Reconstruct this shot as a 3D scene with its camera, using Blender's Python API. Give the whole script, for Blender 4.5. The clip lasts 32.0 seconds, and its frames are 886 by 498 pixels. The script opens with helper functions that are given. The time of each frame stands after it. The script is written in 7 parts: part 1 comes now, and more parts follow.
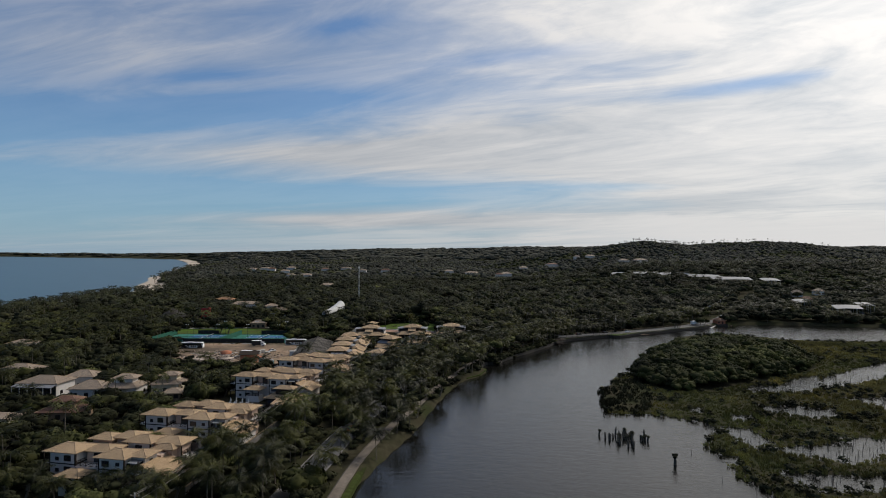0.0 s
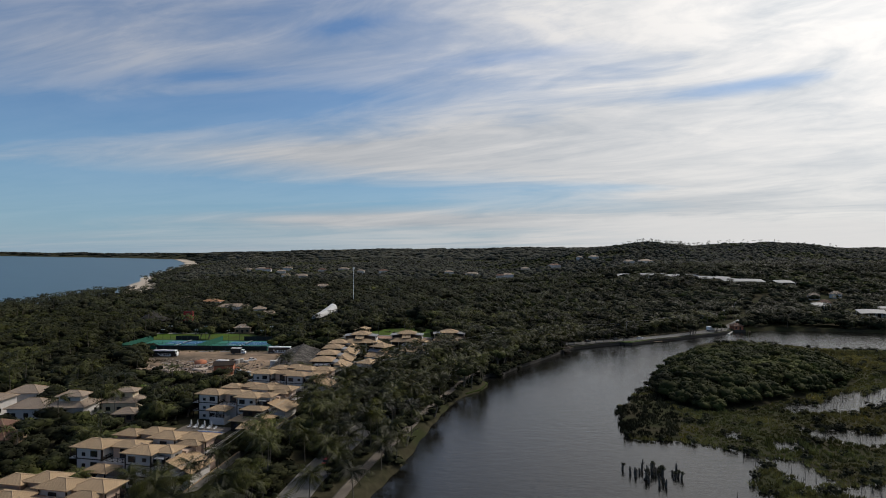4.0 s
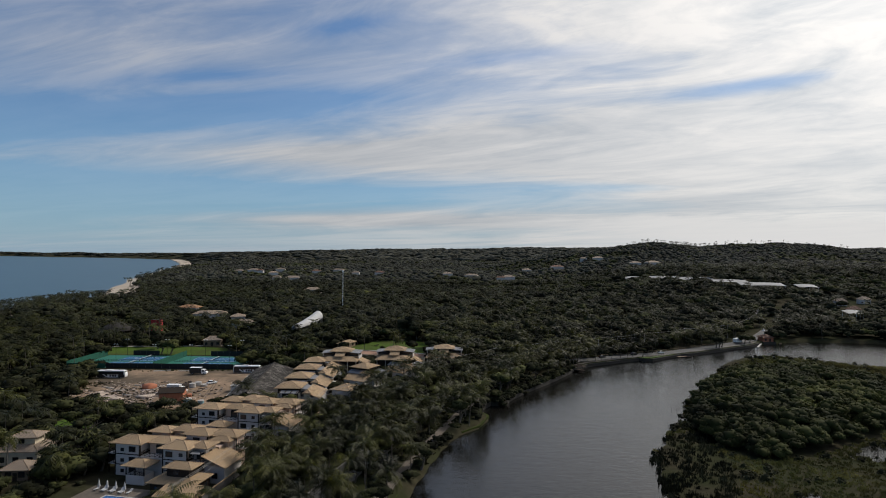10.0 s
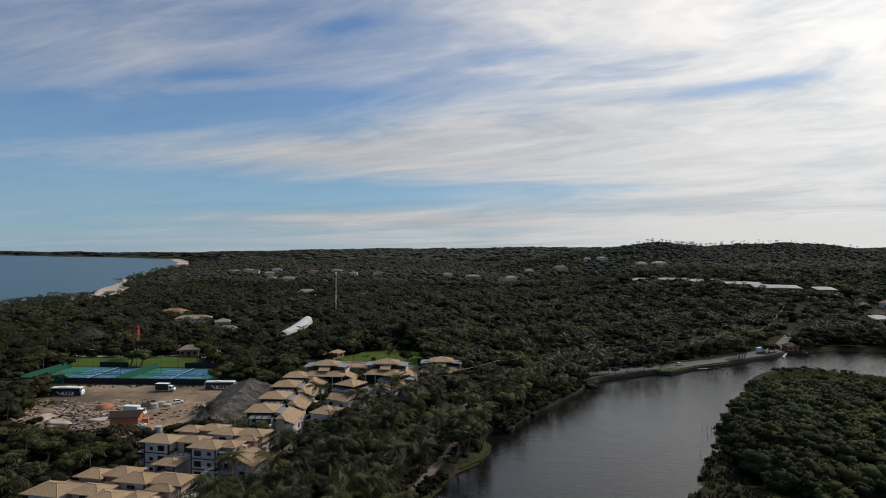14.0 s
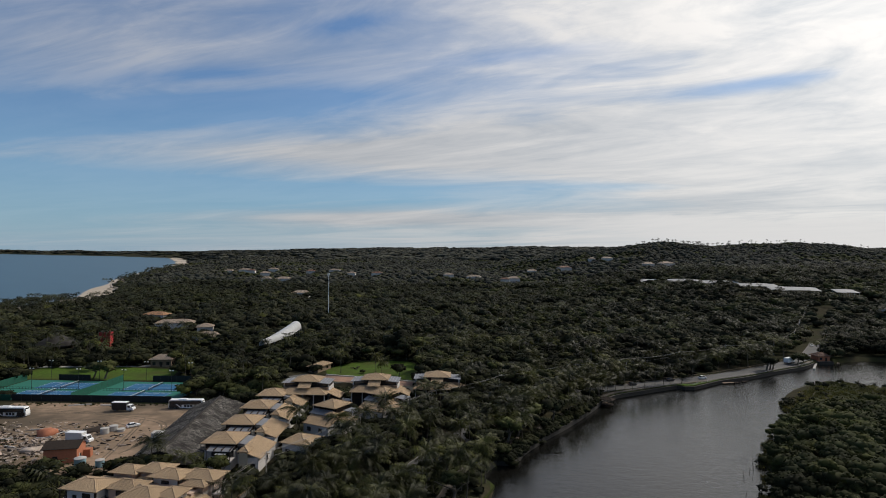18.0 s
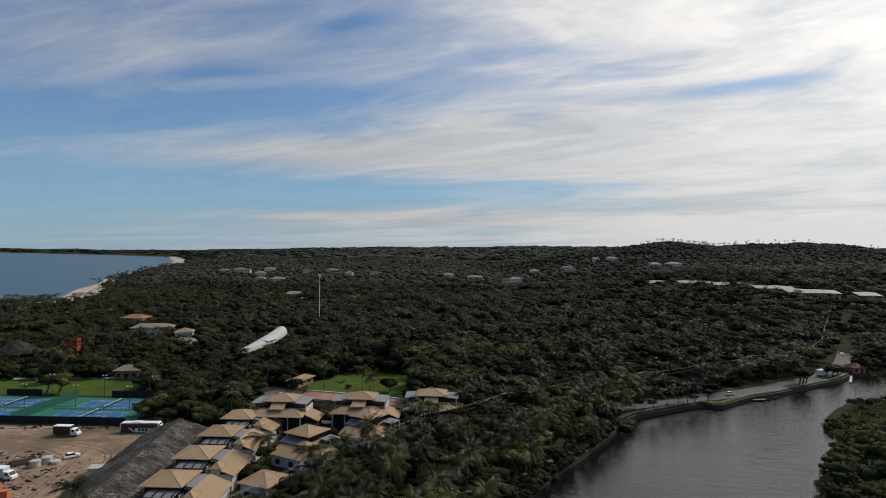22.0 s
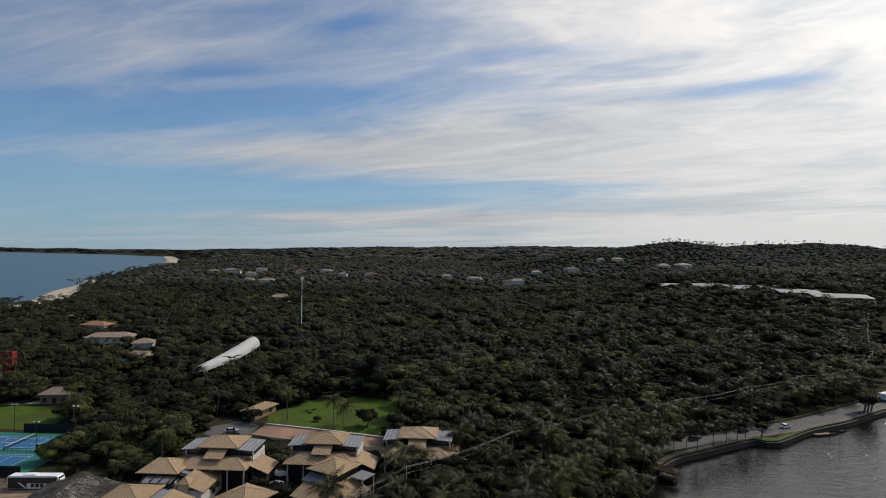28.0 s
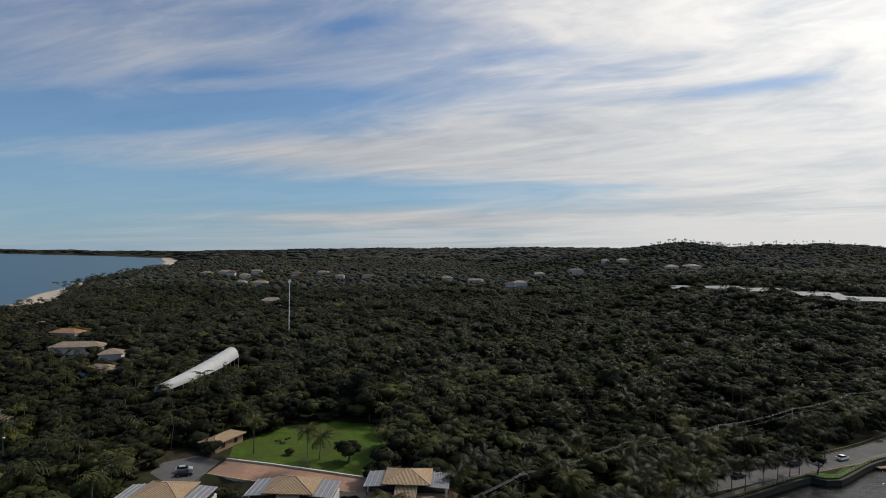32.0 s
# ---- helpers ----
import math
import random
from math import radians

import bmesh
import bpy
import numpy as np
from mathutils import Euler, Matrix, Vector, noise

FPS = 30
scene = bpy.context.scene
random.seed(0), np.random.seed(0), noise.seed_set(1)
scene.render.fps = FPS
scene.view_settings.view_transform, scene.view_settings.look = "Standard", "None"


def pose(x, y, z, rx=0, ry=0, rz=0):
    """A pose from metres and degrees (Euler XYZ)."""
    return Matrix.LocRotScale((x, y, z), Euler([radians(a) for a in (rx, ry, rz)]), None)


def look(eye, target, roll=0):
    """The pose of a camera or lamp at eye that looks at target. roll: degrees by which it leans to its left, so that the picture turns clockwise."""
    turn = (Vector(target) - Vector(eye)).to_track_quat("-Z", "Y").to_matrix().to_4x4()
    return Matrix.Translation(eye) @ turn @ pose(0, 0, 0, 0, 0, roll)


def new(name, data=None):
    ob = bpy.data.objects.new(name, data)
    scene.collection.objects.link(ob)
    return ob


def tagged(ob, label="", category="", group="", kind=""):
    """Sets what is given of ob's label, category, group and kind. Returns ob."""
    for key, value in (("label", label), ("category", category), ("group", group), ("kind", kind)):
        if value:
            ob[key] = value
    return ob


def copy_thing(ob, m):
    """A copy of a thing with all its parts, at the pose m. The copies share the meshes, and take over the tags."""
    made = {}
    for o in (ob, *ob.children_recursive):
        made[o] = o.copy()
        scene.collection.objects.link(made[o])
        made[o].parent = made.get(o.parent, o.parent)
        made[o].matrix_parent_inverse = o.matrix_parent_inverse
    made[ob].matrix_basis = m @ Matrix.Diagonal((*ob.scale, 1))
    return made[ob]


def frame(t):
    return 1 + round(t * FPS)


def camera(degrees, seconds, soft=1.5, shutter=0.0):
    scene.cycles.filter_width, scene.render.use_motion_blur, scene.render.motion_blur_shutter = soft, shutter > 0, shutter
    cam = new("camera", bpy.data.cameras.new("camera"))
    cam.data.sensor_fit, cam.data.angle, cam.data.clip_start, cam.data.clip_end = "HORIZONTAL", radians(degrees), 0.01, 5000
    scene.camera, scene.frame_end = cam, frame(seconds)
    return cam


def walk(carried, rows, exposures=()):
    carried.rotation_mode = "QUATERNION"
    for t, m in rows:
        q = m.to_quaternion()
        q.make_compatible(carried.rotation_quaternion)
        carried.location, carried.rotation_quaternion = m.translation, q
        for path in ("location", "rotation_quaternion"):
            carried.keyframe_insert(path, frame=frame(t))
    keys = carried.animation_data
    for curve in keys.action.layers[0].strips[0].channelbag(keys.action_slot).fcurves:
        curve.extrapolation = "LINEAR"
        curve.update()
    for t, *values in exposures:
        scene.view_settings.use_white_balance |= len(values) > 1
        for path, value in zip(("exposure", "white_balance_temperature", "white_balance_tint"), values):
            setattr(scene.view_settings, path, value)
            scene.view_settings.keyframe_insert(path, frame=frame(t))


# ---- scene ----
cam = camera(73.7, 32.0, soft=1.0)
PATH = [
    (0, (0.448, -0.035, 60.787), (-2.903, 99.908, 61.104), 0.16),
    (1, (0.625, 7.798, 60.447), (-2.798, 107.739, 60.783), 0.21),
    (2, (0.815, 15.623, 60.288), (-2.642, 115.563, 60.644), 0.24),
    (3, (1.015, 23.440, 60.276), (-2.450, 123.380, 60.651), 0.27),
    (4, (1.224, 31.251, 60.382), (-2.233, 131.190, 60.772), 0.29),
    (5, (1.442, 39.055, 60.577), (-2.001, 138.995, 60.980), 0.30),
    (6, (1.668, 46.854, 60.839), (-1.762, 146.794, 61.249), 0.31),
    (7, (1.899, 54.648, 61.147), (-1.522, 154.589, 61.559), 0.32),
    (8, (2.136, 62.438, 61.482), (-1.286, 162.378, 61.891), 0.33),
    (9, (2.376, 70.224, 61.829), (-1.057, 170.165, 62.230), 0.33),
    (10, (2.619, 78.008, 62.176), (-0.838, 177.948, 62.562), 0.34),
    (11, (2.863, 85.790, 62.512), (-0.630, 185.728, 62.879), 0.34),
    (12, (3.108, 93.571, 62.829), (-0.434, 193.507, 63.172), 0.35),
    (13, (3.352, 101.351, 63.120), (-0.248, 201.286, 63.435), 0.37),
    (14, (3.594, 109.131, 63.381), (-0.072, 209.064, 63.666), 0.38),
    (15, (3.832, 116.912, 63.610), (0.096, 216.842, 63.861), 0.40),
    (16, (4.067, 124.695, 63.804), (0.257, 224.622, 64.021), 0.42),
    (17, (4.296, 132.480, 63.963), (0.413, 232.405, 64.146), 0.45),
    (18, (4.518, 140.268, 64.089), (0.566, 240.190, 64.238), 0.47),
    (19, (4.732, 148.060, 64.184), (0.718, 247.979, 64.302), 0.50),
    (20, (4.937, 155.856, 64.251), (0.870, 255.774, 64.339), 0.53),
    (21, (5.133, 163.658, 64.292), (1.023, 263.573, 64.356), 0.56),
    (22, (5.316, 171.465, 64.313), (1.176, 271.379, 64.357), 0.60),
    (23, (5.488, 179.279, 64.317), (1.330, 279.192, 64.347), 0.63),
    (24, (5.645, 187.100, 64.308), (1.482, 287.013, 64.331), 0.66),
    (25, (5.788, 194.929, 64.290), (1.630, 294.842, 64.313), 0.68),
    (26, (5.915, 202.766, 64.269), (1.770, 302.681, 64.299), 0.70),
    (27, (6.025, 210.614, 64.247), (1.895, 310.528, 64.293), 0.72),
    (28, (6.116, 218.471, 64.228), (2.001, 318.386, 64.296), 0.72),
    (29, (6.188, 226.339, 64.214), (2.076, 326.254, 64.313), 0.72),
    (30, (6.239, 234.218, 64.207), (2.111, 334.133, 64.343), 0.71),
    (31, (6.269, 242.110, 64.206), (2.094, 342.023, 64.387), 0.68),
    (32, (6.275, 250.015, 64.212), (2.008, 349.923, 64.443), 0.63),
]
walk(cam, [(t, look(eye, target, roll)) for t, eye, target, roll in PATH], [(0, -0.15, 6480, 10), (32, -0.15, 6480, 10)])
# ---------------------------------------------------------------- sky and sun
SUN_AZ, SUN_EL = radians(52), radians(44)
SUN_DIR = Vector((math.sin(SUN_AZ) * math.cos(SUN_EL), math.cos(SUN_AZ) * math.cos(SUN_EL), math.sin(SUN_EL)))
sun = new("sun", bpy.data.lights.new("sun", "SUN"))
sun.data.energy, sun.data.angle, sun.data.color = 2.6, radians(2.5), (1.0, 0.93, 0.84)
sun.matrix_world = look((0, 0, 400), Vector((0, 0, 400)) - SUN_DIR)


class Nodes:
    """Short hand for node trees."""

    def __init__(self, tree):
        self.t = tree
        tree.nodes.clear()

    def n(self, kind, **sets):
        node = self.t.nodes.new(kind)
        for key, value in sets.items():
            if key[0] == "i" and key[1:].isdigit():
                node.inputs[int(key[1:])].default_value = value
            else:
                setattr(node, key, value)
        return node

    def l(self, a, b, out=0, to=0):
        self.t.links.new(a.outputs[out], b.inputs[to])
        return b

    def math(self, op, a, b=None, c=None):
        node = self.n("ShaderNodeMath", operation=op)
        for i, v in enumerate((a, b, c)):
            if v is None:
                continue
            if isinstance(v, (int, float)):
                node.inputs[i].default_value = v
            else:
                self.t.links.new(v, node.inputs[i])
        return node.outputs[0]

    def ramp(self, fac, *stops):
        node = self.n("ShaderNodeValToRGB")
        e = node.color_ramp.elements
        while len(e) < len(stops):
            e.new(0.5)
        for el, (p, c) in zip(e, stops):
            el.position, el.color = p, (c, c, c, 1) if isinstance(c, (int, float)) else (*c, 1)
        self.t.links.new(fac, node.inputs[0])
        return node.outputs[0]

    def mix(self, fac, a, b, blend="MIX"):
        node = self.n("ShaderNodeMix", data_type="RGBA", blend_type=blend)
        for sock, v in ((node.inputs[0], fac), (node.inputs[6], a), (node.inputs[7], b)):
            if isinstance(v, (int, float)):
                sock.default_value = v
            elif isinstance(v, tuple):
                sock.default_value = (*v, 1)
            else:
                self.t.links.new(v, sock)
        return node.outputs[2]

    def noise(self, vec, scale, detail=4.0, rough=0.55, dist=0.0):
        node = self.n("ShaderNodeTexNoise")
        node.inputs["Scale"].default_value, node.inputs["Detail"].default_value = scale, detail
        node.inputs["Roughness"].default_value, node.inputs["Distortion"].default_value = rough, dist
        if vec is not None:
            self.t.links.new(vec, node.inputs["Vector"])
        return node.outputs[0]


def make_world():
    world = bpy.data.worlds.new("sky")
    world.use_nodes = True
    scene.world = world
    k = Nodes(world.node_tree)
    sky = k.n("ShaderNodeTexSky", sky_type="NISHITA", sun_disc=False, sun_elevation=SUN_EL, sun_rotation=SUN_AZ)
    sky.air_density, sky.dust_density, sky.ozone_density = 1.0, 0.3, 2.0
    co = k.n("ShaderNodeTexCoord")
    sep = k.n("ShaderNodeSeparateXYZ")
    k.l(co, sep)
    x, y, z = sep.outputs
    up = k.math("MAXIMUM", z, 0.0)
    fwd = k.math("MAXIMUM", y, 0.25)
    u, w = k.math("DIVIDE", x, fwd), k.math("DIVIDE", up, fwd)
    blue = k.mix(k.ramp(w, (0.0, 1.0), (0.30, 0.0)), k.mix(1.0, sky.outputs[0], (0.040, 0.072, 0.098), "MULTIPLY"), k.mix(0.7, k.mix(1.0, sky.outputs[0], (0.078, 0.097, 0.105), "MULTIPLY"), (0.185, 0.36, 0.56)))
    # high cirrus: streaks that lie flat near the horizon and fan out overhead
    h = k.math("LOGARITHM", k.math("ADD", w, 0.07), 2.718)
    lean = k.math("SUBTRACT", h, k.math("MULTIPLY", u, 0.42))
    comb = k.n("ShaderNodeCombineXYZ")
    k.t.links.new(u, comb.inputs[0]), k.t.links.new(lean, comb.inputs[1])
    comb.inputs[2].default_value = CLOUD_SEED
    def streak(sx, sy, detail, dist):
        m = k.n("ShaderNodeMapping")
        m.inputs["Scale"].default_value = (sx, sy, 1.0)
        k.l(comb, m)
        return k.noise(m.outputs[0], 1.0, detail, 0.6, dist)
    broad = streak(1.1, 1.6, 2.0, 0.3)
    mid = streak(2.3, 4.0, 6.0, 1.3)
    fine = streak(6.0, 11.0, 7.0, 1.6)
    dot = k.n("ShaderNodeVectorMath", operation="DOT_PRODUCT")
    k.l(co, dot)
    dot.inputs[1].default_value = SUN_DIR
    glow = k.math("POWER", k.math("MAXIMUM", dot.outputs["Value"], 0.0), 4.0)

    def gap(cu, cw, su, sw, amount, tilt=0.0):
        """A soft long opening (or thickening) of the cloud."""
        a = k.math("DIVIDE", k.math("SUBTRACT", u, cu), su)
        b = k.math("DIVIDE", k.math("SUBTRACT", k.math("SUBTRACT", w, k.math("MULTIPLY", k.math("SUBTRACT", u, cu), tilt)), cw), sw)
        e = k.math("EXPONENT", k.math("MULTIPLY", k.math("ADD", k.math("MULTIPLY", a, a), k.math("MULTIPLY", b, b)), -1.0))
        return k.math("MULTIPLY", e, amount)

    cover = k.math("ADD", k.math("MULTIPLY", broad, 0.5), k.math("ADD", k.math("MULTIPLY", mid, 0.62), k.math("ADD", k.math("MULTIPLY", fine, 0.09), 0.185)))
    cover = k.math("ADD", cover, k.math("MULTIPLY", k.math("ARCTAN2", x, k.math("ABSOLUTE", y)), 0.42))
    # the unseen southern sky is thinned of cloud, added to darken sides facing south
    cover = k.math("ADD", cover, k.math("MULTIPLY", k.math("MINIMUM", y, 0.0), 0.9))
    for g in CLOUD_GAPS:
        cover = k.math("ADD", cover, gap(*g))
    mask = k.ramp(k.math("SUBTRACT", cover, 0.04), (0.42, 0.16), (0.74, 0.50), (1.0, 0.92))
    shade = k.ramp(k.math("ADD", k.math("MULTIPLY", fine, 0.28), k.math("MULTIPLY", mid, 0.72)), (0.34, (0.48, 0.505, 0.535)), (0.60, (0.71, 0.70, 0.69)))
    white = k.mix(1.0, shade, k.mix(glow, (0.84, 0.84, 0.85), (2.55, 2.45, 2.28)), "MULTIPLY")
    body = k.mix(mask, blue, white)
    # far cumulus low over the land
    puff = streak(9.0, 3.0, 5.0, 0.2)
    lowband = k.ramp(k.math("SUBTRACT", w, k.math("MULTIPLY", puff, 0.045)), (0.0, 1.0), (0.026, 0.9), (0.036, 0.0))
    body = k.mix(k.math("MULTIPLY", lowband, k.ramp(u, (0.05, 0.0), (0.35, 0.85))), body, k.mix(glow, (0.70, 0.70, 0.70), (1.15, 1.1, 1.04)))
    bg = k.n("ShaderNodeBackground")
    bg.inputs[1].default_value = 1.0
    k.t.links.new(body, bg.inputs[0])
    k.l(bg, k.n("ShaderNodeOutputWorld"))


CLOUD_SEED = 3.4
CLOUD_GAPS = (
    (-0.56, 0.232, 0.30, 0.026, -0.40, 0.06), (-0.30, 0.250, 0.17, 0.026, -0.34, 0.05), (-0.66, 0.100, 0.26, 0.040, -0.40, 0.0), (-0.22, 0.098, 0.38, 0.018, -0.42, 0.0),
    (0.25, 0.108, 0.18, 0.007, -0.22, 0.0), (0.48, 0.280, 0.13, 0.013, -0.42, 0.14), (-0.12, 0.165, 0.62, 0.028, 0.34, 0.0), (0.20, 0.20, 0.40, 0.05, 0.20, 0.05),
    (-0.16, 0.052, 0.38, 0.016, 0.42, 0.0), (-0.60, 0.35, 0.40, 0.06, 0.20, 0.0), (-0.42, 0.300, 0.16, 0.012, -0.22, 0.03), (-0.20, 0.385, 0.08, 0.016, -0.26, 0.1),
    (0.09, 0.330, 0.14, 0.012, -0.22, 0.10), (0.55, 0.38, 0.30, 0.12, 0.30, 0.0), (0.60, 0.15, 0.30, 0.10, 0.30, 0.0))
make_world()

# ---------------------------------------------------------------- materials
MATS = {}


def material(name, color, rough=0.8, spread=0.25, scale=1.0, bump=0.3, bscale=None, metal=0.0, translucent=0.0, second=None, island=0.0, spec=0.4, objrand=0.0, far=None):
    """A surface with a broad and a fine variation of its colour and a fine relief; scale is in features a metre."""
    m = bpy.data.materials.new(name)
    m.use_nodes = True
    k = Nodes(m.node_tree)
    co = k.n("ShaderNodeTexCoord").outputs["Object"] if not translucent else k.n("ShaderNodeNewGeometry").outputs["Position"]
    broad = k.noise(co, scale * 0.12, 3.0)
    fine = k.noise(co, scale, 5.0, 0.65)
    dark = tuple(c * (1 - spread) for c in color)
    light = tuple(min(1, c * (1 + spread)) for c in color)
    col = k.mix(k.ramp(fine, (0.3, 0.0), (0.7, 1.0)), dark, light)
    if second:
        col = k.mix(k.ramp(broad, (0.42, 0.0), (0.62, 1.0)), col, second)
    else:
        col = k.mix(k.ramp(broad, (0.35, 0.0), (0.7, 0.45)), col, dark)
    if translucent:
        # slow drifts of tone over the woods, and a tone for each tree
        drift = k.ramp(k.noise(co, 0.016, 3.0, 0.6, 0.5), (0.34, 0.62), (0.64, 1.3))
        col = k.mix(1.0, col, drift, "MULTIPLY")
        vor = k.n("ShaderNodeTexVoronoi")
        vor.inputs["Scale"].default_value = 0.11
        k.t.links.new(co, vor.inputs["Vector"])
        tone = k.n("ShaderNodeSeparateColor")
        k.l(vor, tone, 1)
        col = k.mix(1.0, col, k.math("ADD", k.math("MULTIPLY", tone.outputs[0], 0.85), 0.58), "MULTIPLY")
        col = k.mix(k.ramp(tone.outputs[1], (0.7, 0.0), (1.0, 0.7)), col, k.mix(1.0, col, (1.30, 1.22, 0.80), "MULTIPLY"))
    if island:
        geo = k.n("ShaderNodeNewGeometry")
        f = k.math("ADD", k.math("MULTIPLY", geo.outputs["Random Per Island"], island * 2), 1 - island)
        col = k.mix(1.0, col, f, "MULTIPLY")
    if objrand:
        info = k.n("ShaderNodeObjectInfo")
        f = k.math("ADD", k.math("MULTIPLY", info.outputs["Random"], objrand * 2), 1 - objrand)
        col = k.mix(1.0, col, f, "MULTIPLY")
    b = k.n("ShaderNodeBsdfPrincipled")
    k.t.links.new(col, b.inputs["Base Color"])
    b.inputs["Roughness"].default_value, b.inputs["Metallic"].default_value = rough, metal
    b.inputs["Specular IOR Level"].default_value = spec
    if bump:
        bp = k.n("ShaderNodeBump")
        bp.inputs["Strength"].default_value, bp.inputs["Distance"].default_value = bump, 0.05
        k.t.links.new(k.noise(co, bscale or scale * 3, 4.0), bp.inputs["Height"])
        k.l(bp, b, 0, b.inputs.find("Normal"))
    last = b
    if translucent:
        tr = k.n("ShaderNodeBsdfTranslucent")
        k.t.links.new(col, tr.inputs[0])
        mx = k.n("ShaderNodeMixShader", i0=translucent)
        k.l(b, mx, 0, 1), k.l(tr, mx, 0, 2)
        last = mx
    out = k.n("ShaderNodeOutputMaterial")
    k.l(last, out)
    MATS[name] = m
    return m


def tile_material(name, color, pitch):
    """Clay roof tiles: ribs down the slope, courses across it, sun-bleached and stained."""
    m = bpy.data.materials.new(name)
    m.use_nodes = True
    k = Nodes(m.node_tree)
    tc = k.n("ShaderNodeTexCoord")
    so, sn = k.n("ShaderNodeSeparateXYZ"), k.n("ShaderNodeSeparateXYZ")
    k.t.links.new(tc.outputs["Object"], so.inputs[0]), k.t.links.new(tc.outputs["Normal"], sn.inputs[0])
    side = k.math("GREATER_THAN", k.math("ABSOLUTE", sn.outputs[0]), k.math("ABSOLUTE", sn.outputs[1]))
    across = k.math("ADD", k.math("MULTIPLY", so.outputs[1], side), k.math("MULTIPLY", so.outputs[0], k.math("SUBTRACT", 1.0, side)))
    rib = k.math("SINE", k.math("MULTIPLY", across, 2 * math.pi / pitch))
    course = k.math("FRACT", k.math("MULTIPLY", so.outputs[2], 1 / 0.16))
    fine = k.noise(tc.outputs["Object"], 2.2, 6.0, 0.7)
    broad = k.noise(tc.outputs["Object"], 0.35, 3.0)
    col = k.mix(k.ramp(fine, (0.3, 0.0), (0.72, 1.0)), tuple(c * 0.72 for c in color), tuple(c * 1.16 for c in color))
    col = k.mix(k.ramp(broad, (0.45, 0.0), (0.75, 0.5)), col, tuple(c * f for c, f in zip(color, (0.66, 0.62, 0.6))))
    groove = k.ramp(rib, (0.0, 0.0), (0.35, 1.0))
    col = k.mix(groove, tuple(c * 0.45 for c in color), col)
    info = k.n("ShaderNodeObjectInfo")
    col = k.mix(1.0, col, k.math("ADD", k.math("MULTIPLY", info.outputs["Random"], 0.22), 0.89), "MULTIPLY")
    b = k.n("ShaderNodeBsdfPrincipled")
    k.t.links.new(col, b.inputs["Base Color"])
    b.inputs["Roughness"].default_value, b.inputs["Specular IOR Level"].default_value = 0.75, 0.3
    bp = k.n("ShaderNodeBump")
    bp.inputs["Strength"].default_value, bp.inputs["Distance"].default_value = 0.6, 0.06
    k.t.links.new(k.math("ADD", rib, k.math("MULTIPLY", course, 0.6)), bp.inputs["Height"])
    k.l(bp, b, 0, b.inputs.find("Normal"))
    k.l(b, k.n("ShaderNodeOutputMaterial"))
    MATS[name] = m
    return m


def water_material(name, color, rough, ripple, size, open_rough=None):
    """Water; where open_rough is given, the wind ruffles it more on the open east side."""
    m = bpy.data.materials.new(name)
    m.use_nodes = True
    k = Nodes(m.node_tree)
    pos = k.n("ShaderNodeNewGeometry").outputs["Position"]
    mp = k.n("ShaderNodeMapping")
    mp.inputs["Rotation"].default_value, mp.inputs["Scale"].default_value = (0, 0, radians(20)), (0.45, 1.0, 1.0)
    k.t.links.new(pos, mp.inputs[0])
    waves = k.math("ADD", k.noise(mp.outputs[0], size, 5.0, 0.62, 0.4), k.math("MULTIPLY", k.noise(mp.outputs[0], size * 4.2, 3.0, 0.5, 0.2), 0.42))
    gust = k.noise(pos, 0.02, 3.0, 0.5, 0.6)
    b = k.n("ShaderNodeBsdfPrincipled")
    k.t.links.new(k.mix(gust, tuple(c * 0.8 for c in color), tuple(c * 1.2 for c in color)), b.inputs["Base Color"])
    b.inputs["IOR"].default_value = 1.40
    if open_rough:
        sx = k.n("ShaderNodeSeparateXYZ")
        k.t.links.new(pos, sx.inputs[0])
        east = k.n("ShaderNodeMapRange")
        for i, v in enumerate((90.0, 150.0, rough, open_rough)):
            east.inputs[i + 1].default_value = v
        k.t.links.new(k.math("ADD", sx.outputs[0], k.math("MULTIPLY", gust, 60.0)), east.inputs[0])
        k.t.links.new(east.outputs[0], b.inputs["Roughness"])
    else:
        b.inputs["Roughness"].default_value = rough
    bp = k.n("ShaderNodeBump")
    bp.inputs["Strength"].default_value, bp.inputs["Distance"].default_value = ripple, 0.25
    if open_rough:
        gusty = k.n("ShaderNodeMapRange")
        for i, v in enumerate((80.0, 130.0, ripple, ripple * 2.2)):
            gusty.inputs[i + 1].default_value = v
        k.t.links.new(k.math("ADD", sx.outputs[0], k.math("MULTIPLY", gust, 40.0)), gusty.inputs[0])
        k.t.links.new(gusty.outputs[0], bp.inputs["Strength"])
    k.t.links.new(waves, bp.inputs["Height"])
    k.l(bp, b, 0, b.inputs.find("Normal"))
    k.l(b, k.n("ShaderNodeOutputMaterial"))
    MATS[name] = m
    return m


material("leaf", (0.029, 0.0305, 0.0145), 0.9, 0.45, 0.5, 0, translucent=0.10, second=(0.012, 0.0135, 0.007), island=0.28, spec=0.09)
material("leaf_bright", (0.044, 0.048, 0.015), 0.85, 0.4, 0.5, 0, translucent=0.12, second=(0.034, 0.037, 0.014), island=0.3, spec=0.12)
# distance haze is put into this colour: greyer and bluer than the near leaf
material("leaf_far_hazed", (0.050, 0.050, 0.037), 0.95, 0.25, 0.09, 0, translucent=0.05, second=(0.037, 0.038, 0.029), island=0.12, spec=0.2)
# a touch of middle-distance haze greys this colour too; marsh shrubs share it
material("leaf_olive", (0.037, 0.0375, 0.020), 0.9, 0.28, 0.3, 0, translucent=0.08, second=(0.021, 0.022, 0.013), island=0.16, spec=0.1)
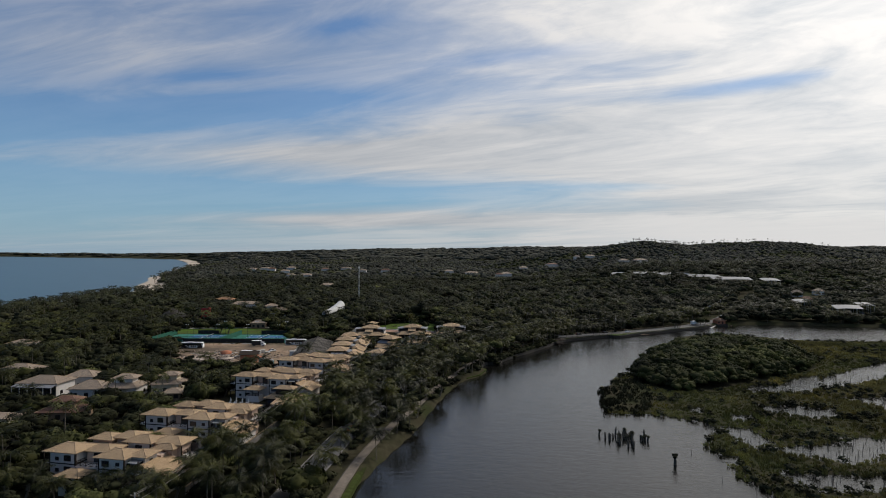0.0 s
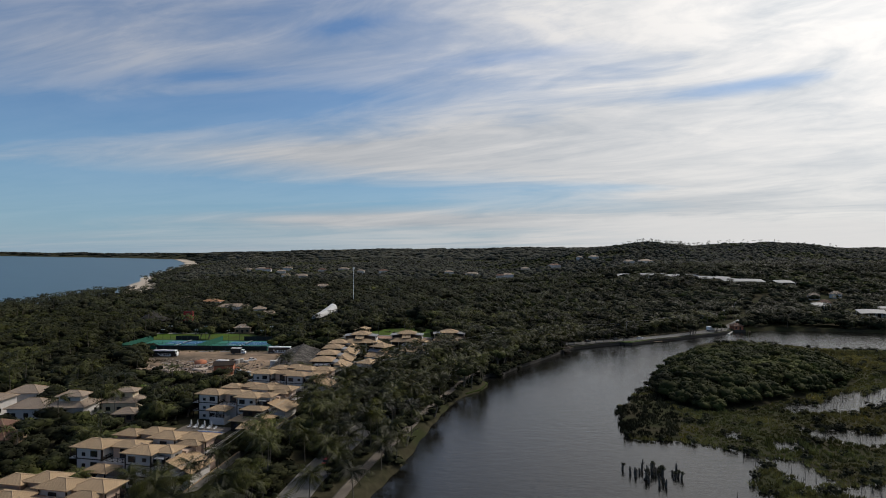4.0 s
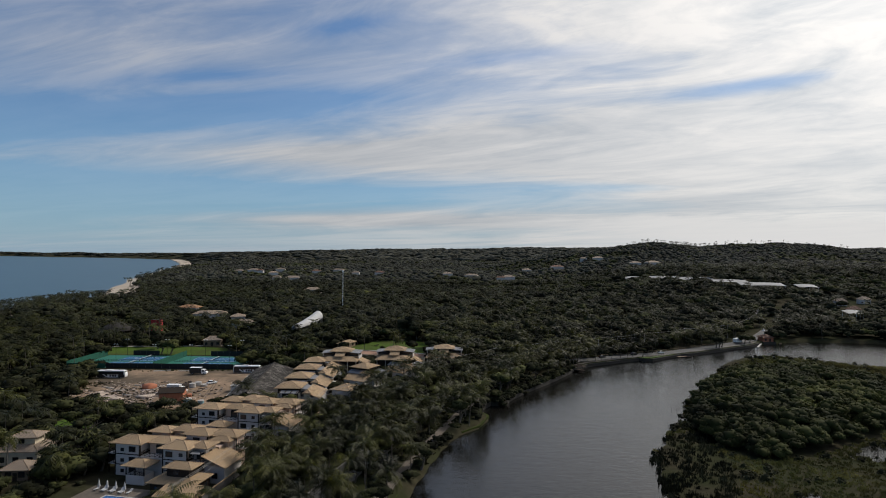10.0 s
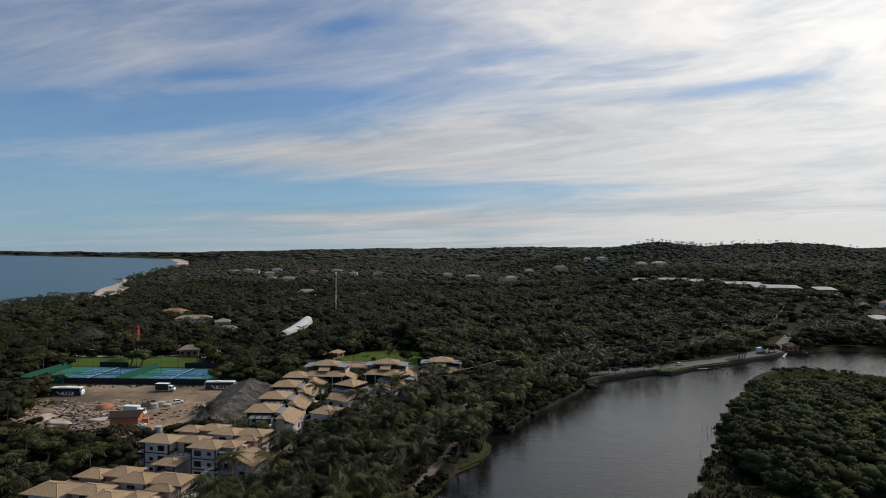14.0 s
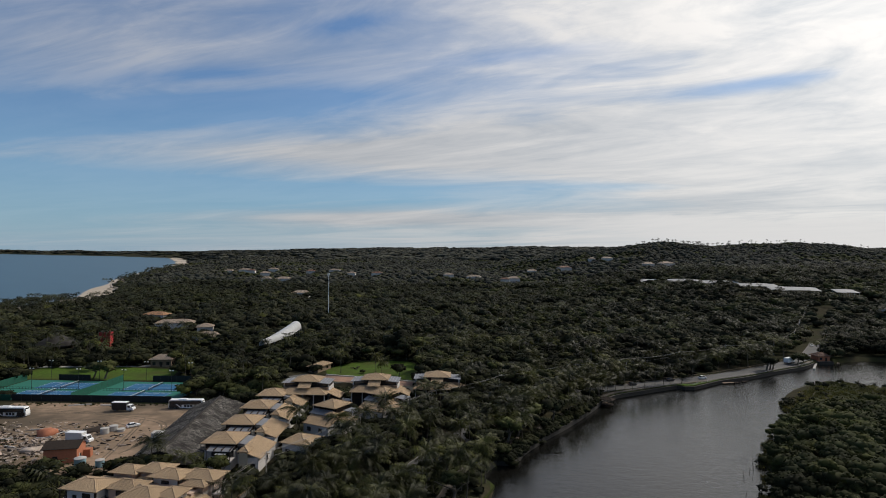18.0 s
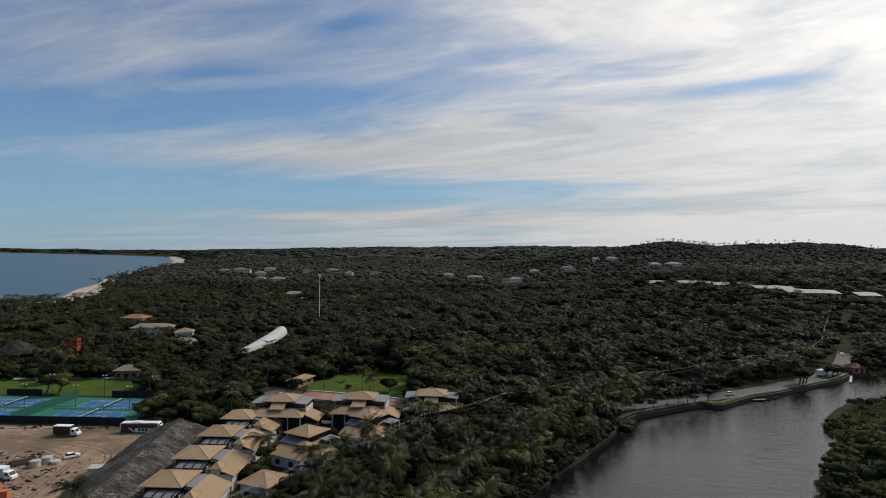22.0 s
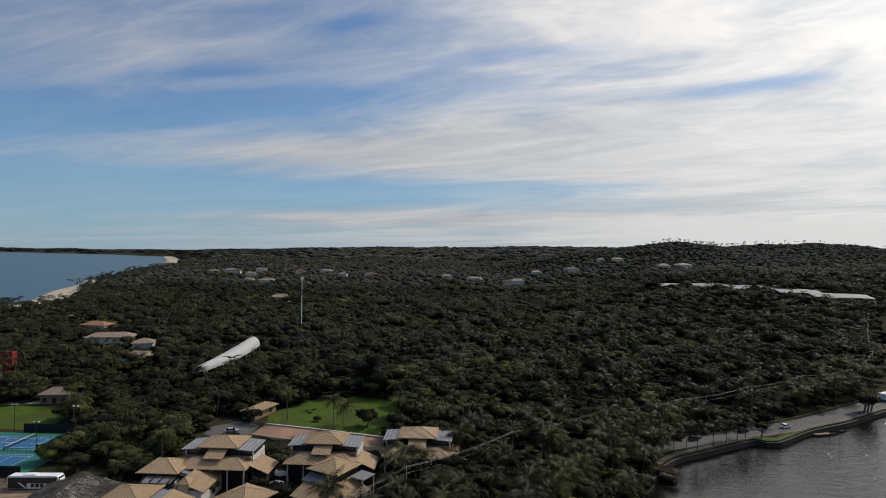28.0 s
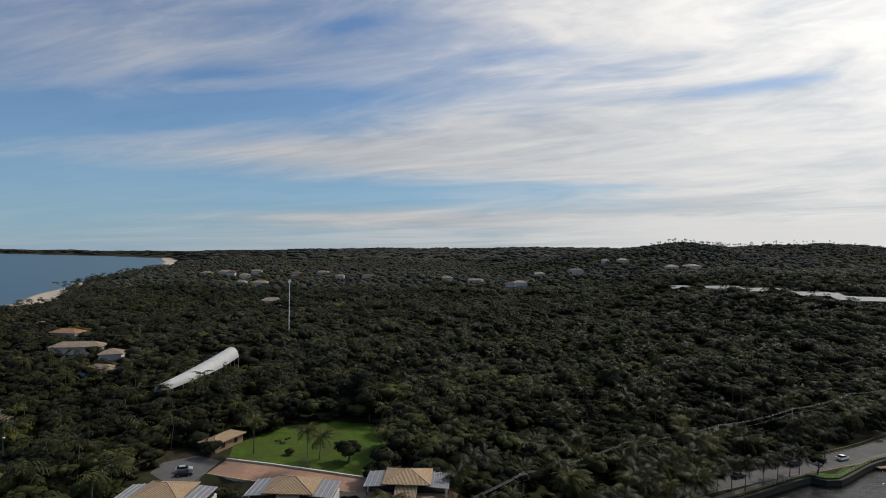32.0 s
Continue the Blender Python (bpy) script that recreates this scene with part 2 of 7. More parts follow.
material("mangrove", (0.048, 0.052, 0.015), 0.85, 0.4, 0.4, 0, translucent=0.12, second=(0.022, 0.026, 0.009), island=0.28, spec=0.12)
material("palm_leaf", (0.056, 0.058, 0.014), 0.5, 0.4, 0.6, 0, translucent=0.36, second=(0.020, 0.023, 0.009), island=0.5, spec=0.16)
material("palm_far", (0.046, 0.048, 0.020), 0.5, 0.3, 0.3, 0, translucent=0.15, second=(0.022, 0.025, 0.012), island=0.3, spec=0.10)
material("reed", (0.19, 0.162, 0.055), 0.9, 0.5, 0.12, 0, translucent=0.12, second=(0.105, 0.108, 0.036), island=0.5, spec=0.12)
material("bark", (0.13, 0.11, 0.085), 0.9, 0.3, 2.0, 0.5)
material("soil", (0.040, 0.036, 0.022), 0.98, 0.4, 0.35, 0.6, 2.0, second=(0.028, 0.032, 0.014), spec=0.03)
material("sand", (0.46, 0.38, 0.29), 0.9, 0.12, 0.1, 0.3, 1.0)
material("dirt", (0.26, 0.185, 0.125), 0.97, 0.3, 0.35, 0.6, 2.0, second=(0.105, 0.082, 0.058), spec=0.1)
material("dirt_packed", (0.15, 0.115, 0.08), 0.95, 0.35, 0.5, 0.4, 2.0, second=(0.10, 0.08, 0.058), spec=0.1)
material("grass", (0.056, 0.096, 0.012), 0.9, 0.3, 0.6, 0.4, 6.0, second=(0.052, 0.066, 0.014), spec=0.1)
material("verge_grass", (0.040, 0.052, 0.014), 0.95, 0.35, 0.8, 0.5, 6.0, second=(0.028, 0.032, 0.012), spec=0.05)
material("asphalt", (0.095, 0.092, 0.088), 0.85, 0.2, 0.6, 0.3, 8.0, second=(0.065, 0.063, 0.06))
material("path_paving", (0.15, 0.125, 0.10), 0.9, 0.3, 0.8, 0.4, 5.0, second=(0.085, 0.07, 0.055))
material("paving_rose", (0.30, 0.175, 0.115), 0.9, 0.2, 0.7, 0.3, 6.0, second=(0.22, 0.135, 0.095))
material("kerb_grey", (0.17, 0.16, 0.15), 0.9, 0.3, 0.9, 0.4, 4.0)
material("stone", (0.045, 0.040, 0.033), 0.9, 0.3, 1.2, 0.6, 4.0)
material("ridge_clay", (0.33, 0.23, 0.14), 0.9, 0.25, 1.5, 0.3)
material("concrete", (0.42, 0.40, 0.37), 0.85, 0.18, 0.9, 0.3)
material("render_white", (0.56, 0.53, 0.50), 0.85, 0.10, 0.8, 0.25, 3.0)
material("render_pink", (0.50, 0.37, 0.29), 0.85, 0.10, 0.8, 0.25, 3.0)
material("render_cream", (0.60, 0.52, 0.38), 0.85, 0.12, 0.8, 0.25, 3.0)
material("render_red", (0.36, 0.025, 0.03), 0.7, 0.12, 0.8, 0.2, 3.0)
material("brick_orange", (0.40, 0.15, 0.08), 0.9, 0.18, 1.5, 0.4, 6.0)
# dark timber; its tone also stands for shade on the tall villas' lower wall
material("dark_timber_and_shade", (0.040, 0.031, 0.025), 0.9, 0.3, 2.0, 0.3, spec=0.1)
material("timber", (0.24, 0.17, 0.11), 0.8, 0.25, 2.0, 0.3)
material("grey_sheet", (0.17, 0.175, 0.19), 0.7, 0.12, 0.8, 0.3, 3.0, spec=0.5)
material("white_sheet", (0.50, 0.50, 0.49), 0.5, 0.05, 0.4, 0.1)
material("weathered_sheet", (0.27, 0.27, 0.265), 0.7, 0.2, 0.3, 0.1)
material("membrane", (0.40, 0.40, 0.395), 0.6, 0.1, 0.4, 0.2)
material("thatch", (0.046, 0.043, 0.040), 0.95, 0.5, 1.6, 1.0, 3.0, second=(0.032, 0.029, 0.027), spec=0.1)
material("thatch_straw", (0.20, 0.185, 0.165), 0.95, 0.5, 1.6, 0.3, 3.0, second=(0.06, 0.055, 0.05), spec=0.1, island=0.5)
material("court_green", (0.016, 0.14, 0.10), 0.8, 0.1, 0.3, 0.1)
material("court_blue", (0.020, 0.11, 0.23), 0.8, 0.08, 0.3, 0.1)
material("net_green", (0.008, 0.085, 0.055), 0.8, 0.15, 0.5, 0.2)
material("net_black", (0.012, 0.014, 0.014), 0.8, 0.2, 0.5, 0.2)
material("paint_white", (0.80, 0.80, 0.79), 0.45, 0.04, 0.8, 0.0)
material("paint_black", (0.020, 0.020, 0.022), 0.35, 0.2, 0.8, 0.0)
material("paint_silver", (0.55, 0.56, 0.57), 0.3, 0.06, 0.8, 0.0, metal=0.5)
material("paint_red", (0.45, 0.03, 0.03), 0.35, 0.08, 0.8, 0.0)
material("glass_dark", (0.018, 0.021, 0.025), 0.08, 0.2, 0.6, 0.0, spec=0.6)
material("rubber", (0.02, 0.02, 0.02), 0.85, 0.2, 2.0, 0.2)
material("metal_grey", (0.42, 0.43, 0.44), 0.4, 0.1, 1.0, 0.1, metal=0.6)
material("tank_blue", (0.22, 0.34, 0.37), 0.6, 0.12, 0.8, 0.1)
material("cable", (0.32, 0.30, 0.27), 0.6, 0.1, 1.0, 0.0)
material("rubble", (0.36, 0.29, 0.23), 0.95, 0.4, 0.6, 0.5, second=(0.22, 0.18, 0.15), island=0.35)
material("pool_water", (0.03, 0.12, 0.34), 0.08, 0.1, 0.5, 0.15, spec=0.6)
material("dry_wood", (0.055, 0.05, 0.043), 0.9, 0.3, 2.0, 0.4)
tile_material("tile_tan", (0.50, 0.35, 0.205), 0.30)
tile_material("tile_pale", (0.38, 0.295, 0.22), 0.36)
tile_material("tile_brown", (0.20, 0.105, 0.070), 0.32)
tile_material("tile_orange", (0.45, 0.24, 0.12), 0.32)
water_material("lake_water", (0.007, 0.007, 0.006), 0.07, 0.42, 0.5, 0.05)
water_material("sea_water", (0.030, 0.070, 0.095), 0.34, 0.08, 0.12)

# ---------------------------------------------------------------- mesh helpers
def part(name, shape, mat, parent=None, label=""):
    """One mesh object of a shape (corners, faces), under a thing or a part."""
    me = bpy.data.meshes.new(name)
    me.from_pydata(shape[0], [], shape[1])
    me.materials.append(MATS[mat])
    me.update()
    ob = new(name, me)
    if parent is not None:
        ob.parent = parent
    if label:
        ob["label"] = label
    return ob


def thing(name, label, category, group="", kind="", at=None):
    ob = new(name)
    ob.empty_display_size = 0.5
    tagged(ob, label, category, group, kind)
    if at is not None:
        ob.matrix_basis = at
    return ob


def put_under(ob, parent, m):
    ob.parent = parent
    ob.matrix_basis = m
    return ob


def join(*shapes):
    v, f = [], []
    for a, b in shapes:
        n = len(v)
        v += [tuple(p) for p in a]
        f += [tuple(i + n for i in q) for q in b]
    return v, f


def moved(shape, m):
    return [tuple(m @ Vector(p)) for p in shape[0]], shape[1]


def box(x0, y0, z0, x1, y1, z1, bevel=0.0):
    b = bevel
    if not b:
        v = [(x0, y0, z0), (x1, y0, z0), (x1, y1, z0), (x0, y1, z0), (x0, y0, z1), (x1, y0, z1), (x1, y1, z1), (x0, y1, z1)]
        return v, [(3, 2, 1, 0), (4, 5, 6, 7), (0, 1, 5, 4), (1, 2, 6, 5), (2, 3, 7, 6), (3, 0, 4, 7)]
    rings = []
    for z, i in ((z0, b), (z0 + b, 0), (z1 - b, 0), (z1, b)):
        rings.append([(x0 + b + i, y0 + i, z), (x1 - b - i, y0 + i, z), (x1 - i, y0 + b + i, z), (x1 - i, y1 - b - i, z), (x1 - b - i, y1 - i, z), (x0 + b + i, y1 - i, z), (x0 + i, y1 - b - i, z), (x0 + i, y0 + b + i, z)])
    return loft(rings)


def loft(rings, caps=True):
    n = len(rings[0])
    v = [p for r in rings for p in r]
    f = [(k * n + i, k * n + (i + 1) % n, (k + 1) * n + (i + 1) % n, (k + 1) * n + i) for k in range(len(rings) - 1) for i in range(n)]
    if caps:
        f += [tuple(reversed(range(n))), tuple(range((len(rings) - 1) * n, len(rings) * n))]
    return v, f


def tube(points, radii, sides=6):
    rings = []
    pts = [Vector(p) for p in points]
    for i, p in enumerate(pts):
        d = (pts[min(i + 1, len(pts) - 1)] - pts[max(i - 1, 0)]).normalized()
        a = d.orthogonal().normalized()
        b = d.cross(a)
        r = radii[i] if isinstance(radii, (list, tuple)) else radii
        rings.append([tuple(p + a * r * math.cos(2 * math.pi * j / sides) + b * r * math.sin(2 * math.pi * j / sides)) for j in range(sides)])
    return loft(rings)


def prism(poly, z0, z1):
    return loft([[(x, y, z0) for x, y in poly], [(x, y, z1) for x, y in poly]])


def strip(line, left, right, z0, z1):
    """A band of real thickness along a line in the plan."""
    pts = [Vector(p) for p in line]
    rings = []
    for i, p in enumerate(pts):
        d = (pts[min(i + 1, len(pts) - 1)] - pts[max(i - 1, 0)]).normalized()
        s = Vector((d.y, -d.x))
        a, b = p - s * left, p + s * right
        rings.append([(a.x, a.y, z0), (b.x, b.y, z0), (b.x, b.y, z1), (a.x, a.y, z1)])
    return loft(rings)


def smooth_line(line, step=4.0):
    """Catmull-Rom through the plan's points."""
    p = [Vector(q) for q in line]
    p = [2 * p[0] - p[1]] + p + [2 * p[-1] - p[-2]]
    out = []
    for i in range(1, len(p) - 2):
        n = max(1, int((p[i + 1] - p[i]).length / step))
        for j in range(n):
            t = j / n
            a, b, c, d = p[i - 1], p[i], p[i + 1], p[i + 2]
            out.append(tuple(0.5 * (2 * b + (c - a) * t + (2 * a - 5 * b + 4 * c - d) * t * t + (3 * b - a - 3 * c + d) * t ** 3)))
    out.append(tuple(p[-2]))
    return out


def inside(poly, x, y):
    hit = np.zeros(x.shape, bool)
    n = len(poly)
    for i in range(n):
        (ax, ay), (bx, by) = poly[i][:2], poly[(i + 1) % n][:2]
        if ay == by:
            continue
        c = ((ay > y) != (by > y)) & (x < (bx - ax) * (y - ay) / (by - ay) + ax)
        hit ^= c
    return hit


def far_from(line, x, y, closed=False):
    d = np.full(x.shape, 1e9)
    n = len(line)
    for i in range(n if closed else n - 1):
        ax, ay = line[i][:2]
        bx, by = line[(i + 1) % n][:2]
        l2 = (bx - ax) ** 2 + (by - ay) ** 2 + 1e-9
        t = np.clip(((x - ax) * (bx - ax) + (y - ay) * (by - ay)) / l2, 0, 1)
        d = np.minimum(d, np.hypot(x - ax - t * (bx - ax), y - ay - t * (by - ay)))
    return d


def signed(poly, x, y):
    """Distance to a polygon's edge, negative inside."""
    return np.where(inside(poly, x, y), -1, 1) * far_from(poly, x, y, True)


def step(a, b, v):
    t = np.clip((v - a) / (b - a), 0, 1)
    return t * t * (3 - 2 * t)


def sheet(name, verts, tris, mat, kind="", label="", category="", smooth=False):
    """One mesh from arrays of corners and triangles."""
    me = bpy.data.meshes.new(name)
    verts, tris = np.asarray(verts, np.float32), np.asarray(tris, np.int32)
    n = tris.shape[1]
    me.vertices.add(len(verts))
    me.vertices.foreach_set("co", verts.ravel())
    me.loops.add(tris.size)
    me.loops.foreach_set("vertex_index", tris.ravel())
    me.polygons.add(len(tris))
    me.polygons.foreach_set("loop_start", np.arange(0, tris.size, n, dtype=np.int32))
    if smooth:
        me.polygons.foreach_set("use_smooth", np.ones(len(tris), bool))
    me.materials.append(MATS[mat])
    me.update(calc_edges=True)
    me.validate()
    return tagged(new(name, me), label, category, "", kind)


def grid_faces(nx, ny):
    i = np.arange(nx - 1)[None, :] + nx * np.arange(ny - 1)[:, None]
    return np.stack([i, i + 1, i + nx + 1, i + nx], -1).reshape(-1, 4)


# ---------------------------------------------------------------- the plan
WEST_SHORE = [(-38, -120), (-34, 40), (-31, 110), (-27, 140), (-25.2, 154), (-20.6, 175), (-14.8, 198), (-11.5, 219), (-6.4, 247), (-1.6, 267), (2.8, 278), (9.2, 286), (13, 299), (10.8, 309), (14.3, 316.5), (19.8, 316.2), (23, 325), (33, 342), (41.8, 354.8), (54.2, 375.2), (61.5, 388.5), (70, 399.5), (83, 407.8), (94, 414.7), (103.5, 420), (106.5, 418), (111, 418.6), (128, 432), (141, 439.5), (151, 445.5), (173, 461), (190, 472), (203, 484), (216, 492)]
EAST_SHORE = [(240, 500), (285, 496), (336, 488), (480, 480), (480, 412), (291, 409), (254, 409), (228, 413), (208, 428), (188, 441), (166, 430), (142, 404), (128, 374), (104, 342), (94, 325), (86, 305), (66, 272), (58, 252), (54.8, 224), (69, 222), (86.6, 212), (88, 205), (78.5, 193), (75.3, 182), (80.4, 176), (74, 166), (77, 150), (84, 90), (92, 0), (96, -120)]
LAKE = smooth_line(WEST_SHORE, 5)[:-1] + smooth_line(EAST_SHORE, 5)
POOLS = [
    [(158, 273), (177, 290), (226, 324), (300, 345), (300, 325), (206, 294), (179, 280)],
    [(160, 249), (175, 250), (200, 246), (190, 236), (168, 238)],
    [(96, 184), (109, 187), (124, 191), (132, 186), (114, 176), (106, 180)],
    [(126, 196), (136, 194), (160, 190), (150, 182), (131, 185)],
    [(90, 166), (95, 163), (104, 162), (113, 162), (108, 157), (92, 156)],
    [(84, 288), (90, 287), (91, 281), (85, 281)],
    [(100, 222), (106, 221), (105, 217), (99, 218)],
]
POOLS = [[(sum(p[0] for p in q) / len(q) + (x - sum(p[0] for p in q) / len(q)) * 1.22, sum(p[1] for p in q) / len(q) + (y - sum(p[1] for p in q) / len(q)) * 1.3) for x, y in q] for q in POOLS]
POOLS += [[(123, 263.5), (129, 260.5), (135, 259), (150, 260), (163, 276), (175, 296), (163, 291), (141, 270), (133, 273)],
          [(87, 230.4), (91.5, 233.7), (93.5, 231.2), (89.4, 226.7)], [(117.8, 239), (122, 234.5), (129.3, 237), (142, 232), (140, 222), (125, 222.5), (121.6, 227.5), (116.5, 230)],
          [(91.8, 208), (97, 206), (99, 196), (97, 190), (90, 188), (90.9, 200)], [(81, 276), (86, 287.5), (89, 286.5), (84, 274)]]
COAST_Y = [-2000, 0, 700, 850, 905, 1000, 1135, 1279, 1534, 2190, 2700, 3499, 3894, 4300, 4650, 5400]
COAST_X = [-300, -395, -452, -484, -508, -548, -615, -678, -774, -1009, -1240, -1680, -2250, -3300, -6000, -9000]
ROAD = smooth_line([(-46, -60), (-43, 100), (-41, 143), (-39, 165), (-37.5, 185), (-34, 210), (-28, 240), (-18, 280), (-4, 320), (18, 363), (43, 395), (62, 406.5), (76, 413.5), (90, 420.6), (110.5, 430.5), (130, 440.5), (152, 455), (180, 475), (206, 500), (232, 536), (265, 588), (331, 696), (406, 817)], 6)
FOOTPATH = smooth_line([(-36, 60), (-32, 115), (-30.2, 140), (-29.4, 156), (-27.4, 174), (-23, 199), (-17.9, 219), (-12.4, 246), (-6.5, 269), (-1.0, 289), (2.2, 301), (8.4, 317), (18, 331), (27, 341.5), (36, 356), (48, 377)], 5)
MANGROVE = [(84, 296), (94, 322), (108, 345), (128, 372), (146, 388), (168, 392), (184, 378), (196, 362), (197, 338), (184, 312), (177, 306), (153, 289), (136, 279), (120, 268), (107, 262), (94, 255), (86, 262), (82, 276)]
LOW_BUSH = [(57, 252), (70, 278), (82, 285), (83, 262), (80, 246), (70, 224), (57, 225), (55, 232)]
LOT = [(-170, 344), (-174, 368), (-94, 371), (-88, 340), (-86, 318), (-93, 300), (-101, 296), (-118, 300), (-138, 304), (-158, 314)]
FIELD = [(-212, 408), (-134, 411), (-141, 436), (-175, 440), (-212, 436)]
YARD = [(-140, 266), (-128, 264), (-118, 276), (-124, 284), (-138, 284)]
SHELTERS = [(233, 885, 26, 11, 4), (262, 850, 36, 12, -4), (290, 818, 40, 15, -8), (318, 790, 40, 16, -6), (344, 757, 36, 18, -10), (372, 728, 20, 14, -4), (330, 766, 24, 12, -4), (326.6, 581, 15, 8, 10), (330, 518, 22, 9, -6), (363, 547, 16, 8, 4)]
FAR_HOUSES = [(-470, 1310), (-462, 1372), (-432, 1330), (-405, 1385), (-385, 1275), (-288, 1078), (-318, 1085), (-193, 842), (-315, 1350), (-276, 1392), (-210, 1242), (-160, 1230), (-27, 1238), (17, 1203), (68, 1116), (84, 1135), (140, 1352), (193, 1266), (259, 1356), (280, 1310), (312, 1150), (347, 1156), (372, 675), (360, 634), (402, 683)]


LAWN = [(-59.2, 410.6), (-62, 420.6), (-59, 432.5), (-50.7, 443), (-38, 448), (-25, 446), (-17, 434), (-18, 410), (-20, 400.4), (-34.7, 404.6), (-45, 407.4)]
DRIVE = [(-75.5, 406.8), (-68.7, 412.5), (-60.8, 409), (-60.8, 399), (-61.5, 393.4), (-68.3, 393.5), (-75, 399)]


def terrace_foot(x):
    return np.interp(x, [-85, -66, -61, -51, -38, -19, -16, 5], [389, 389, 394.5, 393, 390, 387.4, 392.5, 393])


def rise(x, y):
    """The far distance lifts a little towards the horizon."""
    return 16 * np.clip((np.hypot(x, y - 120) - 2600) / 2300, 0, 1.4) ** 1.5 * (0.45 + 0.55 * step(-3200, -500, np.asarray(x, float)))


HILL_X = [60, 220, 330, 400, 482, 540, 600, 670, 726, 790, 868, 945, 1070, 1300, 2000]
HILL_Z = [0, 12, 26, 34, 45, 40, 36, 41, 46, 43, 35, 28, 24, 22, 20]


def upland(x, y):
    r = np.hypot(x, y - 120)
    base = 10 * step(500, 1300, r) + 42 * step(1500, 4800, r) * (0.15 + 0.85 * step(-2600, -500, x))
    foot = 26 * step(540, 900, y) * step(60, 330, x)
    crest = np.interp(x, HILL_X, HILL_Z)
    ridge = crest * np.exp(-((y - 1650) / np.where(y < 1650, 330.0, 420.0)) ** 2)
    rough = 3.0 * step(700, 1600, r) * (np.sin(x / 97 + y / 141) + np.sin(x / 61 - y / 83))
    return base + foot * (1 - 0.5 * step(1500, 2100, y)) + ridge + rough


def coast(y):
    return np.interp(y, COAST_Y, COAST_X) + 6 * np.sin(y / 43.0) * step(500, 900, y)


def water_depth(x, y):
    """Signed distance to the nearest shore, negative over water."""
    d = signed(LAKE, x, y)
    for p in POOLS:
        d = np.minimum(d, signed(p, x, y))
    return d


def ground_height(x, y):
    x, y = np.asarray(x, float), np.asarray(y, float)
    near = (y < 600) & (x > -60) & (x < 520)
    d = np.full(x.shape, 200.0)
    if near.any():
        d[near] = water_depth(x[near], y[near])
    marsh = step(0, 8, x - ((y - 300) * 0.9 + 48)) * (1 - step(455, 480, y)) * (x > 5)
    top = 2.0 * (1 - marsh) + 0.35 * marsh
    z = -1.6 + (top + 1.6) * step(-0.7, 2.4, d)
    f = terrace_foot(x)
    z = z + 4.0 * step(f, f + 3, y) * (1 - step(478, 520, y)) * step(-104, -82, x) * (1 - step(-6, 22, x))
    inland = x - coast(y)
    z = -4 + (z + 4) * step(-30, 42, inland)
    return z + upland(x, y) * step(0, 250, inland) + rise(x, y)


def lines(*spans):
    out = []
    for a, b, s in spans:
        out += list(np.arange(a, b, s))
    return np.array(out + [spans[-1][1]], float)


GX = lines((-6800, -2400, 220), (-2400, -900, 75), (-900, -220, 20), (-220, -90, 6), (-90, 245, 2.8), (245, 500, 8), (500, 1600, 40), (1600, 5600, 250))
GY = lines((-400, 90, 40), (90, 515, 2.8), (515, 1100, 14), (1100, 2700, 45), (2700, 4960, 140))
gx, gy = np.meshgrid(GX, GY)
gz = ground_height(gx.ravel(), gy.ravel())
sheet("ground", np.stack([gx.ravel(), gy.ravel(), gz], 1), grid_faces(len(GX), len(GY)), "soil", "structure", "dark earth and undergrowth of a wooded coastal plain", "ground", True)

lx, ly = np.meshgrid(lines((-60, 520, 20)), lines((-150, 540, 20)))
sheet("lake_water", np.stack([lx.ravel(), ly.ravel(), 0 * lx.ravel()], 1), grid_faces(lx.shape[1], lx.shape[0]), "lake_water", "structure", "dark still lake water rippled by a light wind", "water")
sy = lines((-400, 2600, 100), (2600, 4960, 80))
su = np.linspace(0, 1, 40)
sx = coast(sy)[:, None] + 60 - su[None, :] ** 1.6 * (7200 - 0 * sy[:, None])
syy = np.repeat(sy[:, None], len(su), 1)
sheet("sea_water", np.stack([sx.ravel(), syy.ravel(), -0.6 + rise(sx.ravel(), syy.ravel())], 1), grid_faces(len(su), len(sy)), "sea_water", "structure", "blue-grey open sea along the coast", "water", True)
by = lines((500, 1300, 20), (1300, 3500, 50))
bu = np.array([-16, -8, 0, 8, 16, 26, 40])
bx = coast(by)[:, None] + bu[None, :] * (1 + by[:, None] / 2600)
byy = np.repeat(by[:, None], len(bu), 1)
bz = np.array([-1.4, -0.9, -0.3, 0.4, 1.0, 2.2, 3.0])[None, :] + 0 * bx + rise(bx, byy) + 2.0 * step(1000, 3000, byy)
sheet("beach", np.stack([bx.ravel(), byy.ravel(), bz.ravel()], 1), grid_faces(len(bu), len(by))[:, ::-1], "sand", "structure", "pale curved sand beach between palms and sea", "beach", True)

# roads, paths, open ground
road = tagged(part("road", strip(ROAD, 3.6, 3.6, 1.2, 2.06), "asphalt"), "worn grey asphalt road along the lake", "road", "", "structure")
part("kerb", join(strip([(p[0], p[1]) for p in ROAD], 3.95, -3.6, 1.2, 2.2)), "kerb_grey", road)
part("kerb", join(strip([(p[0], p[1]) for p in ROAD], -3.6, 3.95, 1.2, 2.2)), "kerb_grey", road)
dash = []
for a, b in zip(ROAD[:-1:1], ROAD[1::1]):
    a, b = Vector(a), Vector(b)
    if a.y < 520:
        dash.append(strip([a, a + (b - a).normalized() * 2.2], 0.07, 0.07, 2.0, 2.066))
part("lane_marking", join(*dash[:20]), "kerb_grey", road)
